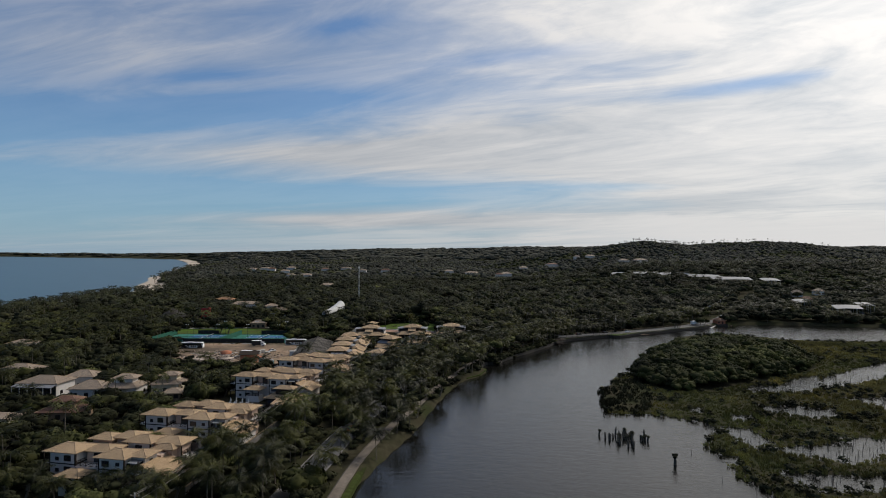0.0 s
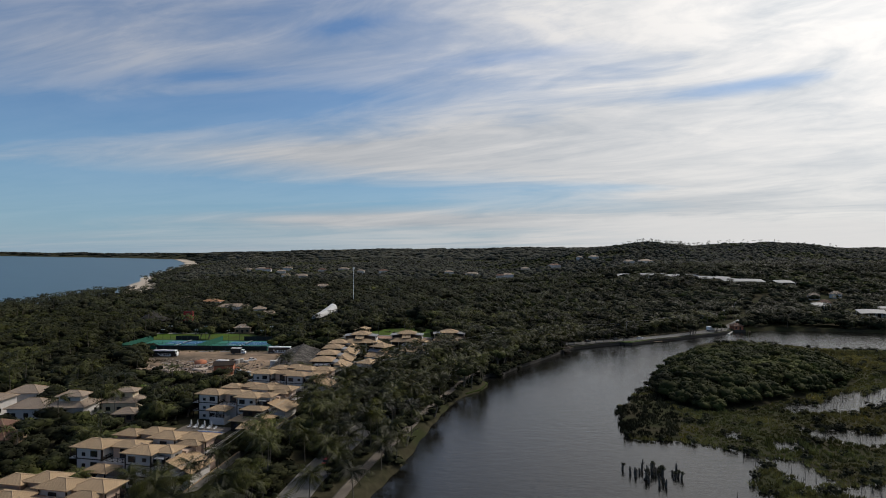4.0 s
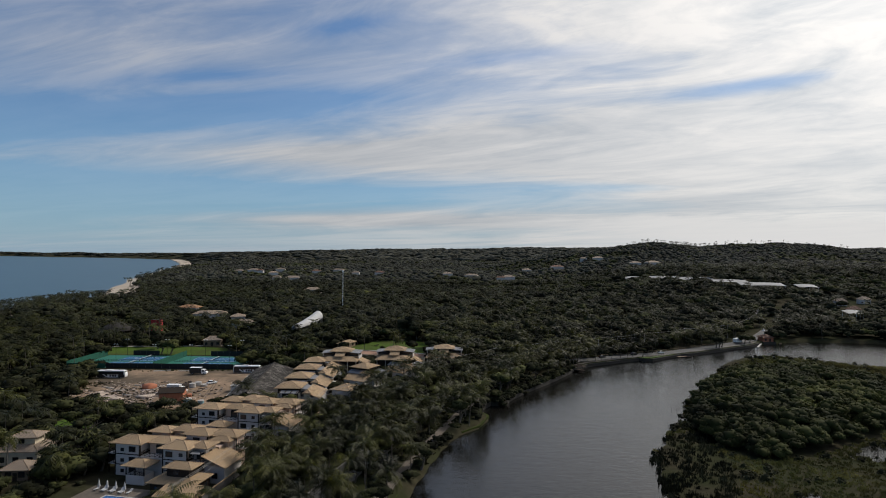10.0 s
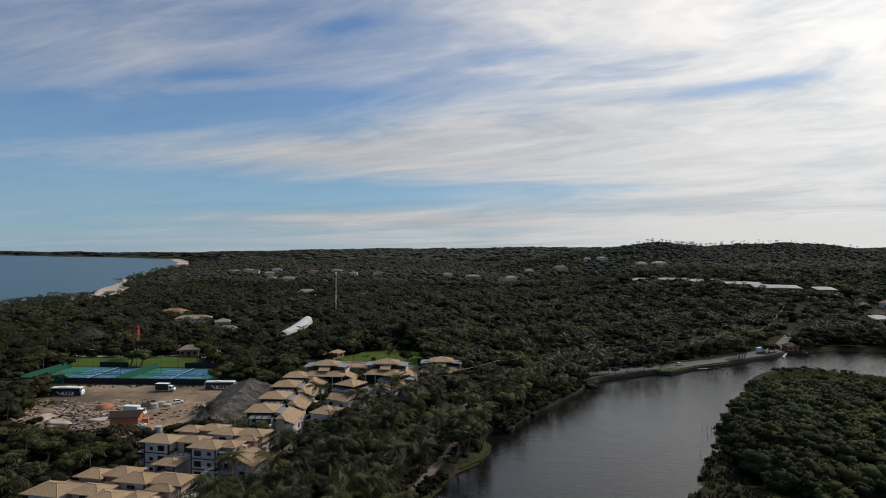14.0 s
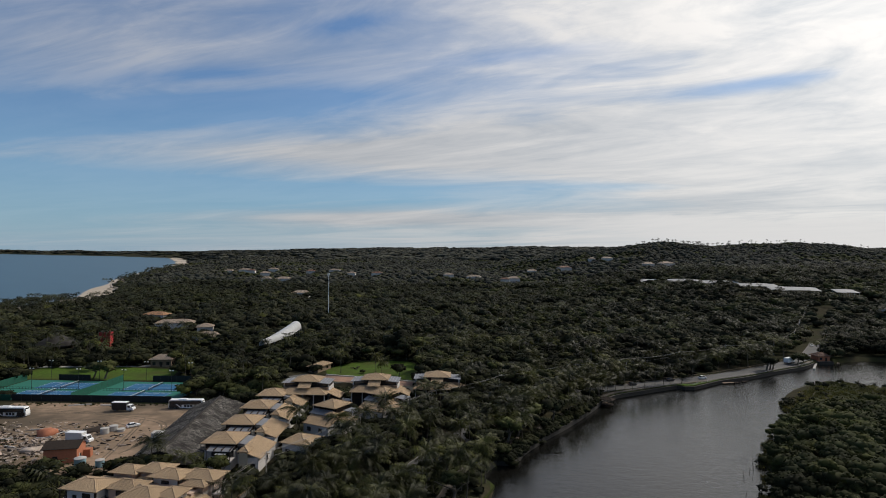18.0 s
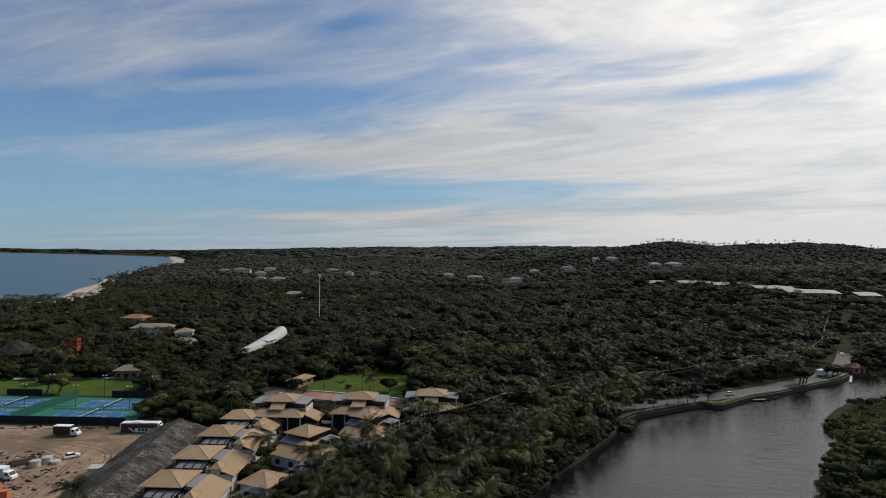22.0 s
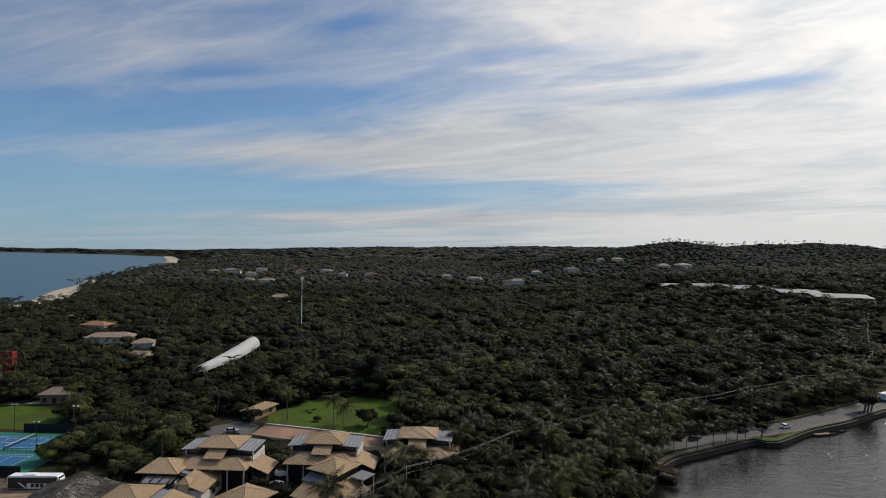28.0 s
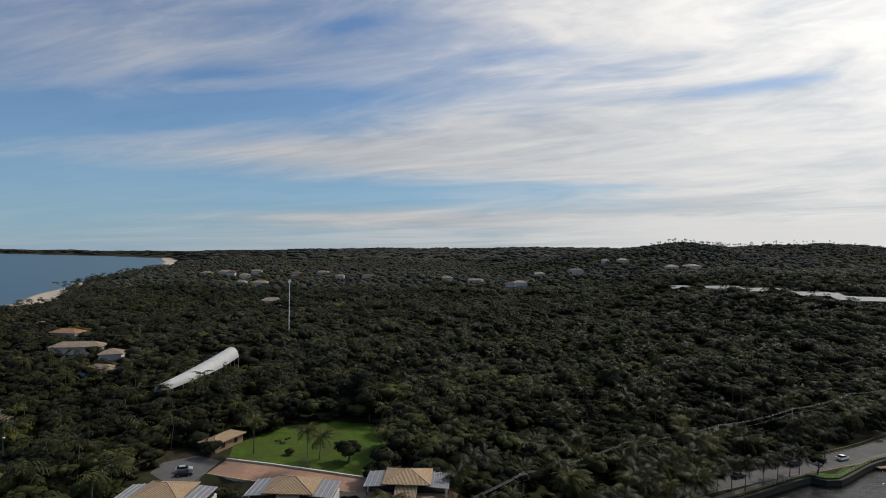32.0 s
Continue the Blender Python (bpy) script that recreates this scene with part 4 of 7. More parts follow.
def corner_villa():
    """Villa turned to the road: a square hip roof over an open upper terrace, lower tiled wings."""
    b = thing("terrace_villa", "villa with square tan hip roof over a shaded upper terrace", "house", "villas turned to the road")
    part("wall", box(0.9, 1.2, 0, 9.2, 8.8, 4.0), "render_white", b)
    part("wall", box(3.6, 2.6, 4.0, 9.0, 8.8, 7.5), "dark_timber_and_shade", b)
    roof(b, 0, 0, 10.0, 10.0, 7.6, 1.8)
    for x, y in ((1.2, 1.4), (5.0, 1.4), (8.8, 1.4), (1.2, 8.6)):
        part("post", box(x - 0.1, y - 0.1, 4.0, x + 0.1, y + 0.1, 7.4), "dark_timber_and_shade", b)
    shed(b, 0.2, -1.8, 8.4, 1.4, (5.4, 5.4, 6.4, 6.4), "grey_sheet", "solar_roof")
    part("glazing", box(1.4, 2.5, 4.2, 8.6, 2.58, 6.8), "glass_dark", b)
    railing(b, [(1.1, 8.6), (1.1, 1.3), (9.0, 1.3)], 4.0, 1.0, "paint_white", False)
    shed(b, 1.0, -6.6, 13.0, -1.4, (3.4, 3.4, 5.2, 5.2), "tile_tan", "wing_roof")
    part("wall", box(1.6, -6.0, 0, 12.4, -1.4, 3.3), "render_white", b)
    shed(b, 9.4, -2.0, 15.6, 6.0, (5.6, 3.6, 3.6, 5.6), "tile_tan", "wing_roof")
    part("wall", box(9.4, -1.4, 0, 14.8, 5.6, 3.6), "render_white", b)
    sl, cp = hip(7.6, -2.6, 11.6, 0.8, 6.0, 0.9)
    r = part("dormer_roof", sl, "tile_tan", b)
    part("ridge_tiles", cp, "ridge_clay", r)
    part("wall", box(8.2, -2.0, 0, 11.0, 0.4, 5.9), "render_cream", b)
    shed(b, 10.2, 4.4, 14.4, 9.4, (6.2, 6.0, 6.0, 6.2), "grey_sheet", "pergola_roof")
    for x, y in ((10.5, 4.7), (14.1, 4.7), (14.1, 9.1), (10.5, 9.1)):
        part("post", box(x - 0.08, y - 0.08, 0, x + 0.08, y + 0.08, 5.95), "render_white", b)
    window(b, 4.0, -6.0, 1.0, 1.4, 1.2)
    window(b, 9.0, -6.0, 1.0, 1.4, 1.2)
    return b


c1 = corner_villa()
c1.matrix_basis = pose(-48.8, 344.6, 2.0, 0, 0, -27)
copy_thing(c1, pose(-33.2, 363.4, 2.0, 0, 0, -27))


def small_house(name, label, w, l, high, rise_, wall="render_white", tile="tile_pale", upper=False, at=None, group="", veranda=False):
    b = thing(name, label, "house", group)
    part("wall", box(0.8, 0.8, 0, w - 0.8, l - 0.8, high), wall, b)
    roof(b, 0, 0, w, l, high, rise_, tile, "tile_tan")
    n = max(2, int(w / 4))
    for i in range(n):
        window(b, 0.8 + (w - 1.6) * (i + 0.5) / n, 0.8, 1.0, 1.4, 1.3)
    part("door", box(w * 0.5 - 0.5, 0.72, 0, w * 0.5 + 0.5, 0.8, 2.1), "dark_timber_and_shade", b)
    for i in range(2):
        window(b, w - 0.8, l * (0.3 + 0.4 * i), 1.0, 1.2, 1.2, "e")
    if upper:
        part("wall", box(w * 0.3, l * 0.3, high, w * 0.78, l * 0.72, high + 3.4), wall, b)
        roof(b, w * 0.22, l * 0.22, w * 0.86, l * 0.80, high + 3.2, rise_ * 0.6, tile, "tile_tan")
        window(b, w * 0.5, l * 0.3, high + 1.5, 1.4, 1.0)
    if veranda:
        shed(b, 0.4, -2.6, w - 0.4, 0.9, (high - 0.9, high - 0.9, high - 0.1, high - 0.1), "grey_sheet", "veranda_roof")
        part("glazing", box(1.0, 0.66, 0.3, w - 1.0, 0.70, high - 0.5), "glass_dark", b)
        for i in range(6):
            x = 0.7 + (w - 1.4) * i / 5
            part("column", box(x - 0.1, -2.4, 0, x + 0.1, -2.2, high - 1.0), "render_white", b)
        part("parapet", box(0.6, -2.5, 0, w - 0.6, -2.3, 0.9), "render_white", b)
    if at is not None:
        b.matrix_basis = at
    return b


g = "houses in the garden quarter"
small_house("bungalow", "white bungalow with pale tiled hip roof", 14.5, 11, 4.0, 2.6, at=pose(-155, 227, 2, 0, 0, 4), group=g)
small_house("bungalow", "long white house with pale tiled hip roof and small upper floor", 15, 12, 4.2, 2.6, "render_white", "tile_pale", True, pose(-143, 228, 2, 0, 0, 5), g)
small_house("cream_house", "cream house with tiled hip roof and raised lantern roof", 13, 11, 4.0, 2.2, "render_cream", "tile_pale", True, pose(-127.5, 236.5, 2, 0, 0, 5), g)
small_house("garden_house", "small house with a low tiled roof among palms", 8, 7, 3.0, 1.6, "timber", "tile_pale", False, pose(-117, 226, 2, 0, 0, 8), g)
small_house("veranda_house", "wide house with a deep shaded veranda and pale roof", 18, 12, 5.4, 2.3, "render_white", "tile_pale", False, pose(-178.5, 230.5, 2, 0, 0, -3), g, True)
small_house("bungalow", "white house with a pale tiled roof behind trees", 13, 10, 5.2, 2.2, at=pose(-168, 243.5, 2, 0, 0, 4), group=g)
small_house("brown_house", "low house with dark red-brown tiled roof", 15, 11, 3.4, 2.4, "timber", "tile_brown", True, pose(-145, 196, 2, 0, 0, 4), g)
small_house("cream_house", "small cream house with flat pale roof", 11, 8, 3.6, 0.8, "render_cream", "tile_pale", False, pose(-158, 188, 2, 0, 0, -2), g)
small_house("bungalow", "house with pale tiled roof far back in the trees", 17, 12, 4.6, 2.4, at=pose(-209, 257, 2), group=g)
small_house("bungalow", "tan roofed house at the edge of the trees", 14, 11, 4.8, 2.0, at=pose(-262, 330, 2), group=g)
# pavilion with the pool
pav = small_house("pavilion", "low open pavilion with a two-tier tan tiled roof", 13, 9, 3.4, 1.6, "dark_timber_and_shade", "tile_tan", True, pose(-74.5, 219.5, 2, 0, 0, -9.4))
shed(pav, 6.0, -5.5, 15.5, 1.0, (2.9, 2.5, 3.6, 3.9), "tile_tan", "wing_roof")
part("wall", box(7.0, -4.6, 0, 14.6, 0.8, 2.5), "timber", pav)
# closed brown walls here carry the shade of the hut's open front
small_house("lawn_hut", "open hut with pale hip roof beside the lawn", 6.6, 13.2, 2.9, 1.3, "timber", "tile_tan", False, pose(-70.2, 415.2, 5.9, 0, 0, -18))
small_house("low_villa", "low tan roofed villa beside the palms", 9.5, 10, 4.4, 1.8, "render_white", "tile_tan", False, pose(-51, 314.5, 2, 0, 0, -20))
# brown wall colour stands for the shade in the club house's open veranda
small_house("club_house", "white house with a pale roof beyond the playing field", 12, 8, 3.8, 2.2, "timber", "tile_pale", False, pose(-160, 441, 2, 0, 0, 8))
for x, y, w, a in ((-264, 620, 20, -8), (-224, 564, 28, 14), (-184, 546, 12, 20), (-169, 519, 18, -6), (-300, 650, 14, 5)):
    small_house("resort_house", "resort house with tan tiled roof among the trees", w, 12, 6.5, 2.4, "render_white", "tile_orange" if w == 20 else "tile_pale", False, pose(x, y - (12 if w == 18 else 0), 2, 0, 0, a), "resort houses")

# ---------------------------------------------------------------- plants
rng = np.random.default_rng(7)


def lump(seed, squash=0.8, rough=0.28, level=1):
    """An uneven closed core of a crown, about one metre in radius."""
    bm = bmesh.new()
    bmesh.ops.create_icosphere(bm, subdivisions=level, radius=1.0)
    off = Vector((seed * 3.7, seed * 1.3, 0))
    for v in bm.verts:
        n = noise.noise(v.co * 1.4 + off) * rough * 1.6 + noise.noise(v.co * 3.1 + off) * rough
        v.co *= 1 + n
        v.co.z *= squash
    bm.verts.index_update()
    out = np.array([v.co[:] for v in bm.verts]), np.array([[v.index for v in f.verts] for f in bm.faces])
    bm.free()
    return out


def sprays(core, count, size, r, tilt=0.30):
    """Small leaf clumps that stand off a core: bent pairs of triangles at many tilts."""
    v, t = core
    vs, ts = [], []
    n = 0
    for _ in range(count):
        f = t[r.integers(len(t))]
        w = r.dirichlet((1, 1, 1))
        p = (v[f] * w[:, None]).sum(0)
        if p[2] < -0.45 and r.random() < 0.6:
            continue
        d = p / (np.linalg.norm(p) + 1e-6) + r.normal(0, tilt, 3)
        d /= np.linalg.norm(d)
        a = np.cross(d, r.normal(0, 1, 3))
        a /= np.linalg.norm(a)
        s = size * r.uniform(0.6, 1.35)
        c = p * r.uniform(0.93, 1.15)
        b = np.cross(d, a)
        if r.random() < 0.86:
            vs += [c - a * s * 0.6 - d * s * 0.1, c + b * s * 0.7 + d * s * 0.12, c + a * s * 0.6 - d * s * 0.1, c - b * s * 0.6 + d * s * 0.05]
        else:
            vs += [c - a * s * 0.5, c + d * s * 0.8 + b * s * 0.15, c + a * s * 0.5, c - d * s * 0.35 + b * s * 0.4]
        ts += [(n, n + 1, n + 3), (n + 1, n + 2, n + 3)]
        n += 4
    return np.array(vs), np.array(ts)


def both(a, b):
    return np.vstack([a[0], b[0]]), np.vstack([a[1], b[1] + len(a[0])])


def crown(seed, lumps, count, size, level=1, squash=0.75, tilt=0.30):
    """A crown of several lumps and many leaf clumps; unit radius, its middle at the origin."""
    r = np.random.default_rng(seed)
    out = None
    for i in range(lumps):
        c = lump(seed * 7 + i, squash, 0.34, level + (1 if i == 0 and lumps > 5 else 0))
        k = r.uniform(0.45, 0.72) if lumps > 1 else 0.92
        a = 2 * math.pi * (i + r.uniform(-0.3, 0.3)) / max(1, lumps - 1)
        o = np.array([0, 0, 0.18]) if i == 0 else np.array([0.52 * math.cos(a), 0.52 * math.sin(a), r.uniform(-0.22, 0.22)])
        full = (c[0] * k * 0.98, c[1])
        c = (c[0] * k * 0.86 + o, c[1])
        leaves = sprays(full, count // lumps, size, r, tilt)
        leaves = (leaves[0] + o, leaves[1])
        c = both(c, leaves)
        out = c if out is None else both(out, c)
    return out


def palm_crown(seed, fronds, leaflets, length=1.0):
    """Arching feathered fronds round a bud; unit length, its base at the origin."""
    r = np.random.default_rng(seed)
    vs, ts = [], []
    for i in range(fronds):
        az = 2 * math.pi * i / fronds * 2.4 + r.uniform(-0.3, 0.3)
        lift = r.uniform(-0.25, 1.15)
        ln = length * r.uniform(0.8, 1.1)
        droop = r.uniform(0.75, 1.25)
        d = np.array([math.cos(az), math.sin(az), 0])
        s = np.array([-d[1], d[0], 0])
        pts = []
        for j in range(leaflets + 1):
            t = j / leaflets
            ang = lift - droop * t * 1.25
            prev = pts[-1] if pts else np.zeros(3)
            pts.append(prev + (d * math.cos(ang) + np.array([0, 0, math.sin(ang)])) * ln / leaflets)
        for j in range(leaflets):
            t = (j + 0.5) / leaflets
            w = ln * 0.27 * math.sin(math.pi * min(1, 0.18 + t * 0.82)) ** 0.7
            for side in (-1, 1):
                n = len(vs)
                tip = pts[j] + s * side * w * r.uniform(0.8, 1.1) + (pts[j + 1] - pts[j]) * 1.1 + np.array([0, 0, -w * r.uniform(0.35, 0.8)])
                vs += [pts[j], pts[j] + (pts[j + 1] - pts[j]) * 0.72, tip]
                ts += [(n, n + 1, n + 2)]
    return np.array(vs), np.array(ts)


def palm_trunk(height, lean, r0=0.17):
    pts = [(lean * (t ** 1.7), lean * 0.3 * t * t, height * t) for t in (0, 0.3, 0.65, 1.0)]
    return tube(pts, [r0 * 1.5, r0, r0 * 0.85, r0 * 0.7], 5)


def scatter(template, places):
    """Many copies in one array: places are x, y, z, width, height, turn."""
    v, t = template
    p = np.asarray(places, float)
    c, s = np.cos(p[:, 5]), np.sin(p[:, 5])
    x = v[None, :, 0] * p[:, 3:4]
    y = v[None, :, 1] * p[:, 3:4]
    out = np.stack([x * c[:, None] - y * s[:, None] + p[:, 0:1], x * s[:, None] + y * c[:, None] + p[:, 1:2], v[None, :, 2] * p[:, 4:5] + p[:, 2:3]], -1)
    tris = t[None] + (np.arange(len(p)) * len(v))[:, None, None]
    return out.reshape(-1, 3), tris.reshape(-1, 3)


def stuff(name, templates, places, mat, label, category):
    places = np.asarray(places, float)
    pick = rng.integers(len(templates), size=len(places))
    vs, ts, n = [], [], 0
    for i, tp in enumerate(templates):
        sub = places[pick == i]
        if len(sub):
            v, t = scatter(tp, sub)
            vs.append(v), ts.append(t + n)
            n += len(v)
    return sheet(name, np.vstack(vs), np.vstack(ts), mat, "stuff", label, category)


def jitter_grid(x0, x1, y0, y1, s):
    gx, gy = np.meshgrid(np.arange(x0, x1, s), np.arange(y0, y1, s))
    x = gx.ravel() + rng.uniform(-0.5, 0.5, gx.size) * s
    y = gy.ravel() + rng.uniform(-0.5, 0.5, gx.size) * s
    return x, y


# built ground that carries no trees: rectangles (x0, y0, x1, y1) and polygons
CLEAR = [(-45, 140, -34, 176), (-44, 176, -34, 192), (-106, 130, -64, 166), (-100, 164, -58, 198), (-94, 219, -53, 254), (-88, 254, -46, 290), (-72, 300, -50, 312), (-76, 302, -52, 372), (-68, 362, -42, 382), (-42, 367, -16, 387), (-18, 374, 4, 394),
         (-50, 330, -30, 356), (-36, 352, -14, 376), (-100, 299, -68, 367), (-54, 312, -40, 326), (-157, 225, -139, 240), (-144, 226, -126, 242), (-129, 234, -112, 250), (-181, 226, -152, 255), (-148, 193, -128, 209), (-160, 185, -145, 198),
         (-80, 206, -55, 232), (-97, 205, -70, 226), (-76, 386, -17, 412), (-202, 376, -112, 412), (-164, 434, -148, 448), (-121, 296, -104, 314), (-268, 326, -246, 344), (-212, 254, -190, 272), (-119, 222, -107, 236), (-117, 486, -103, 520), (-182, 355, -92, 382), (-73, 412, -57, 428), (-228, 484, -212, 510), (-253, 476, -229, 498)]
OPEN_WOODS = [(-109, 514, 7, 0, 34), (-254, 626, 12, 18, 8), (-210, 574, 16, 22, 8), (-178, 552, 8, 14, 8), (-160, 512, 11, 10, 8), (-219, 505, 6, 12, 6)]
SIGHT = [(-166, 172, -122, 196), (-56, 294, -36, 314), (-182, 206, -108, 228),  (-108, 206, -78, 224), (-160, 206, -108, 226), (-190, 216, -150, 234), (-70, 404, -20, 424), (-146, 274, -86, 304), (-215, 340, -106, 381), (-175, 290, -118, 318)]


def free(x, y, margin=0.0):
    ok = x > coast(y) + np.where((y > 750) & (y < 1005), 44, 16)
    near = (y < 700) & (x < 520) & (x > -330)
    xs, ys = x[near], y[near]
    o = water_depth(xs, ys) > 1.5 + margin + 1.0 * ((xs > 225) & (ys > 455))
    o &= far_from(ROAD, xs, ys) > np.where(ys < 300, 3.9, 4.6) + margin + 2.6 * ((ys > 492) & (ys < 620))
    o &= far_from(FOOTPATH, xs, ys) > 2.4 + margin + 1.5 * (ys < 232) + 0.6 * (ys < 262)
    o &= ~((far_from(QUAY, xs, ys) < 8.5) & (xs > 64))
    for a, b, c, d in CLEAR:
        o &= ~((xs > a - margin) & (xs < c + margin) & (ys > b - margin) & (ys < d + margin))
    for p in (LOT, FIELD, LAWN, YARD, DRIVE):
        o &= ~inside(p, xs, ys)
    ok[near] &= o
    return ok


def in_view(x, y, slack=25):
    return (x > -0.86 * y - slack) & (x < 0.80 * y + slack)


CROWNS = [crown(i, 6, 420, 0.14, 0) for i in range(5)]
CROWNS_MID = [crown(20 + i, 4, 124, 0.21, 0, 0.75, 0.17) for i in range(5)]
CROWNS_LESS = [crown(30 + i, 3, 60, 0.29, 0, 0.75, 0.14) for i in range(4)]
CROWNS_ISLE = [crown(110 + i, 6, 260, 0.16, 0) for i in range(4)]
SHRUBS = [crown(90 + i, 1, 22, 0.5, 0) for i in range(4)]
TUFTS = [crown(100 + i, 1, 36, 0.40) for i in range(5)]
TUFTS = [(np.where((np.arange(len(v)) < 12)[:, None], v * 0.55, v), t) for v, t in TUFTS]
CROWNS_FAR = [crown(40 + i, 1, 8, 0.5, 1, 0.8, 0.15) for i in range(4)]
CROWNS_DIM = [crown(50 + i, 1, 8, 0.5, 0, 0.8, 0.15) for i in range(4)]
PALMS = [palm_crown(60 + i, 24, 13) for i in range(4)]
PALMS_MID = [palm_crown(70 + i, 15, 6) for i in range(4)]


def blades(seed, count):
    """A tuft of upright bent blades, one metre high."""
    r = np.random.default_rng(seed)
    vs, ts = [], []
    for _ in range(count):
        a, t, q = r.uniform(0, 6.28, 3)
        o = np.array([math.cos(a), math.sin(a), 0]) * r.uniform(0, 0.75)
        s = np.array([math.cos(t), math.sin(t), 0]) * r.uniform(0.07, 0.16)
        e = np.array([math.cos(q), math.sin(q), 0]) * r.uniform(0.05, 0.5) + np.array([0, 0, r.uniform(0.5, 1.1)])
        n = len(vs)
        vs += [o - s, o + s, o + e]
        ts += [(n, n + 1, n + 2)]
    return np.array(vs), np.array(ts)


BLADES = [blades(120 + i, 32) for i in range(5)]


def rolling(x, y):
    """Slow swells of the canopy's height, about -1 to 1."""
    return 0.45 * np.sin(x / 13 + 2.1 * np.sin(y / 41)) * np.sin(y / 11 + 1.7 * np.sin(x / 37)) + 0.35 * np.sin(x / 29 - y / 23 + 1.3) + 0.3 * np.sin(x / 53 + y / 19 + 2 * np.sin(x / 71))


# near ground
x, y = jitter_grid(-330, 430, 128, 520, 6.0)
keep = in_view(x, y) & free(x, y, -0.4) & (rng.random(len(x)) < 0.93)
west = x < 0.62 * y - 175
marsh = (x > 52) & (y < 440) & ~west & (x > 0.0) & (x > (y - 300) * 0.9 + 40)
keep &= ~marsh
x, y = x[keep], y[keep]
z = ground_height(x, y)
lake_d = far_from(ROAD, x, y)
belt = (lake_d < np.where(y < 385, 26, 11)) & (y < 470)
is_palm = rng.random(len(x)) < np.where(belt, 0.55, 0.20)
sight = np.zeros(len(x), bool)
for a, b, c, d in SIGHT:
    sight |= (x > a) & (x < c) & (y > b) & (y < d)
grove = np.sin(x / 23 + 1.3) + np.sin(y / 31 + x / 47)
tall = np.where(sight, 0.42, 1.0)
is_palm &= ~(sight & (rng.random(len(x)) < 0.8))

TREE_MESH, PALM_MESH = [], []
for i, c in enumerate(CROWNS):
    for mat in ("leaf", "leaf_bright"):
        me = sheet("crown", c[0], c[1], mat)
        TREE_MESH.append(me.data)
        bpy.data.objects.remove(me)
for c in PALMS:
    me = sheet("crown", c[0], c[1], "palm_leaf")
    PALM_MESH.append(me.data)
    bpy.data.objects.remove(me)


def mesh_of(shape, mat):
    me = bpy.data.meshes.new("trunk")
    me.from_pydata(shape[0], [], shape[1])
    me.materials.append(MATS[mat])
    return me


def limbs(r):
    s = [tube([(0, 0, 0), (0.1, 0.05, 0.45), (0.05, 0.0, 0.8)], [0.055, 0.04, 0.025], 6)]
    for i in range(4):
        a = i * 1.6 + r
        s.append(tube([(0.08, 0.03, 0.4 + 0.06 * i), (0.3 * math.cos(a), 0.3 * math.sin(a), 0.72), (0.5 * math.cos(a), 0.5 * math.sin(a), 0.85)], [0.028, 0.018, 0.008], 4))
    return join(*s)


TRUNKS = [mesh_of(limbs(i), "bark") for i in range(3)]
PALM_TRUNKS = [mesh_of(palm_trunk(1.0, l, 0.016), "bark") for l in (0.04, 0.10, -0.07)]


def put_tree(x, y, z, width, high, turn, i):
    ob = thing("tree", "broad-leaved tree with a dense uneven dark green crown", "tree", "trees by the houses", at=pose(x, y, z - 0.1))
    tr = new("trunk", TRUNKS[i % 3])
    put_under(tr, ob, Matrix.Diagonal((high, high, high * 0.8, 1)))
    cr = new("crown", TREE_MESH[i % len(TREE_MESH)])
    put_under(cr, ob, Matrix.Translation((0, 0, high - width * 0.55)) @ Matrix.Rotation(turn, 4, "Z") @ Matrix.Diagonal((width, width, width * 0.85, 1)))


def put_palm(x, y, z, span, high, turn, i):
    ob = thing("palm_tree", "coconut palm with a slender leaning trunk and arching fronds", "palm tree", "palms along the road and shore", at=pose(x, y, z - 0.1, 0, 0, math.degrees(turn)))
    tr = new("trunk", PALM_TRUNKS[i % 3])
    put_under(tr, ob, Matrix.Diagonal((high, high, high, 1)))
    l = (0.04, 0.10, -0.07)[i % 3] * high
    cr = new("crown", PALM_MESH[i % len(PALM_MESH)])
    put_under(cr, ob, Matrix.Translation((l, l * 0.3, high)) @ Matrix.Diagonal((span, span, span, 1)))


order = np.argsort(np.where(is_palm, lake_d, np.hypot(x + 60, (y - 250) * 0.5)))
palms = trees = 0
rest_trees, rest_palms, rest_trunks, rest_bright = [], [], [], []
# thicker belt of palms between the road and the footpath
ex, ey = jitter_grid(-48, 45, 128, 392, 4.6)
ek = free(ex, ey, -0.9) & (far_from(ROAD, ex, ey) < 13) & (far_from(FOOTPATH, ex, ey) < 22) & (rng.random(len(ex)) < 0.5)
ex, ey = ex[ek], ey[ek]
x, y, z = np.concatenate([x, ex]), np.concatenate([y, ey]), np.concatenate([z, np.full(len(ex), 1.95)])
is_palm = np.concatenate([is_palm, rng.random(len(ex)) < 0.8])
tall, grove, lake_d = np.concatenate([tall, np.full(len(ex), 0.9)]), np.concatenate([grove, np.zeros(len(ex))]), np.concatenate([lake_d, np.full(len(ex), 5.0)])
order = np.argsort(np.where(is_palm, lake_d, np.hypot(x + 60, (y - 250) * 0.5)))
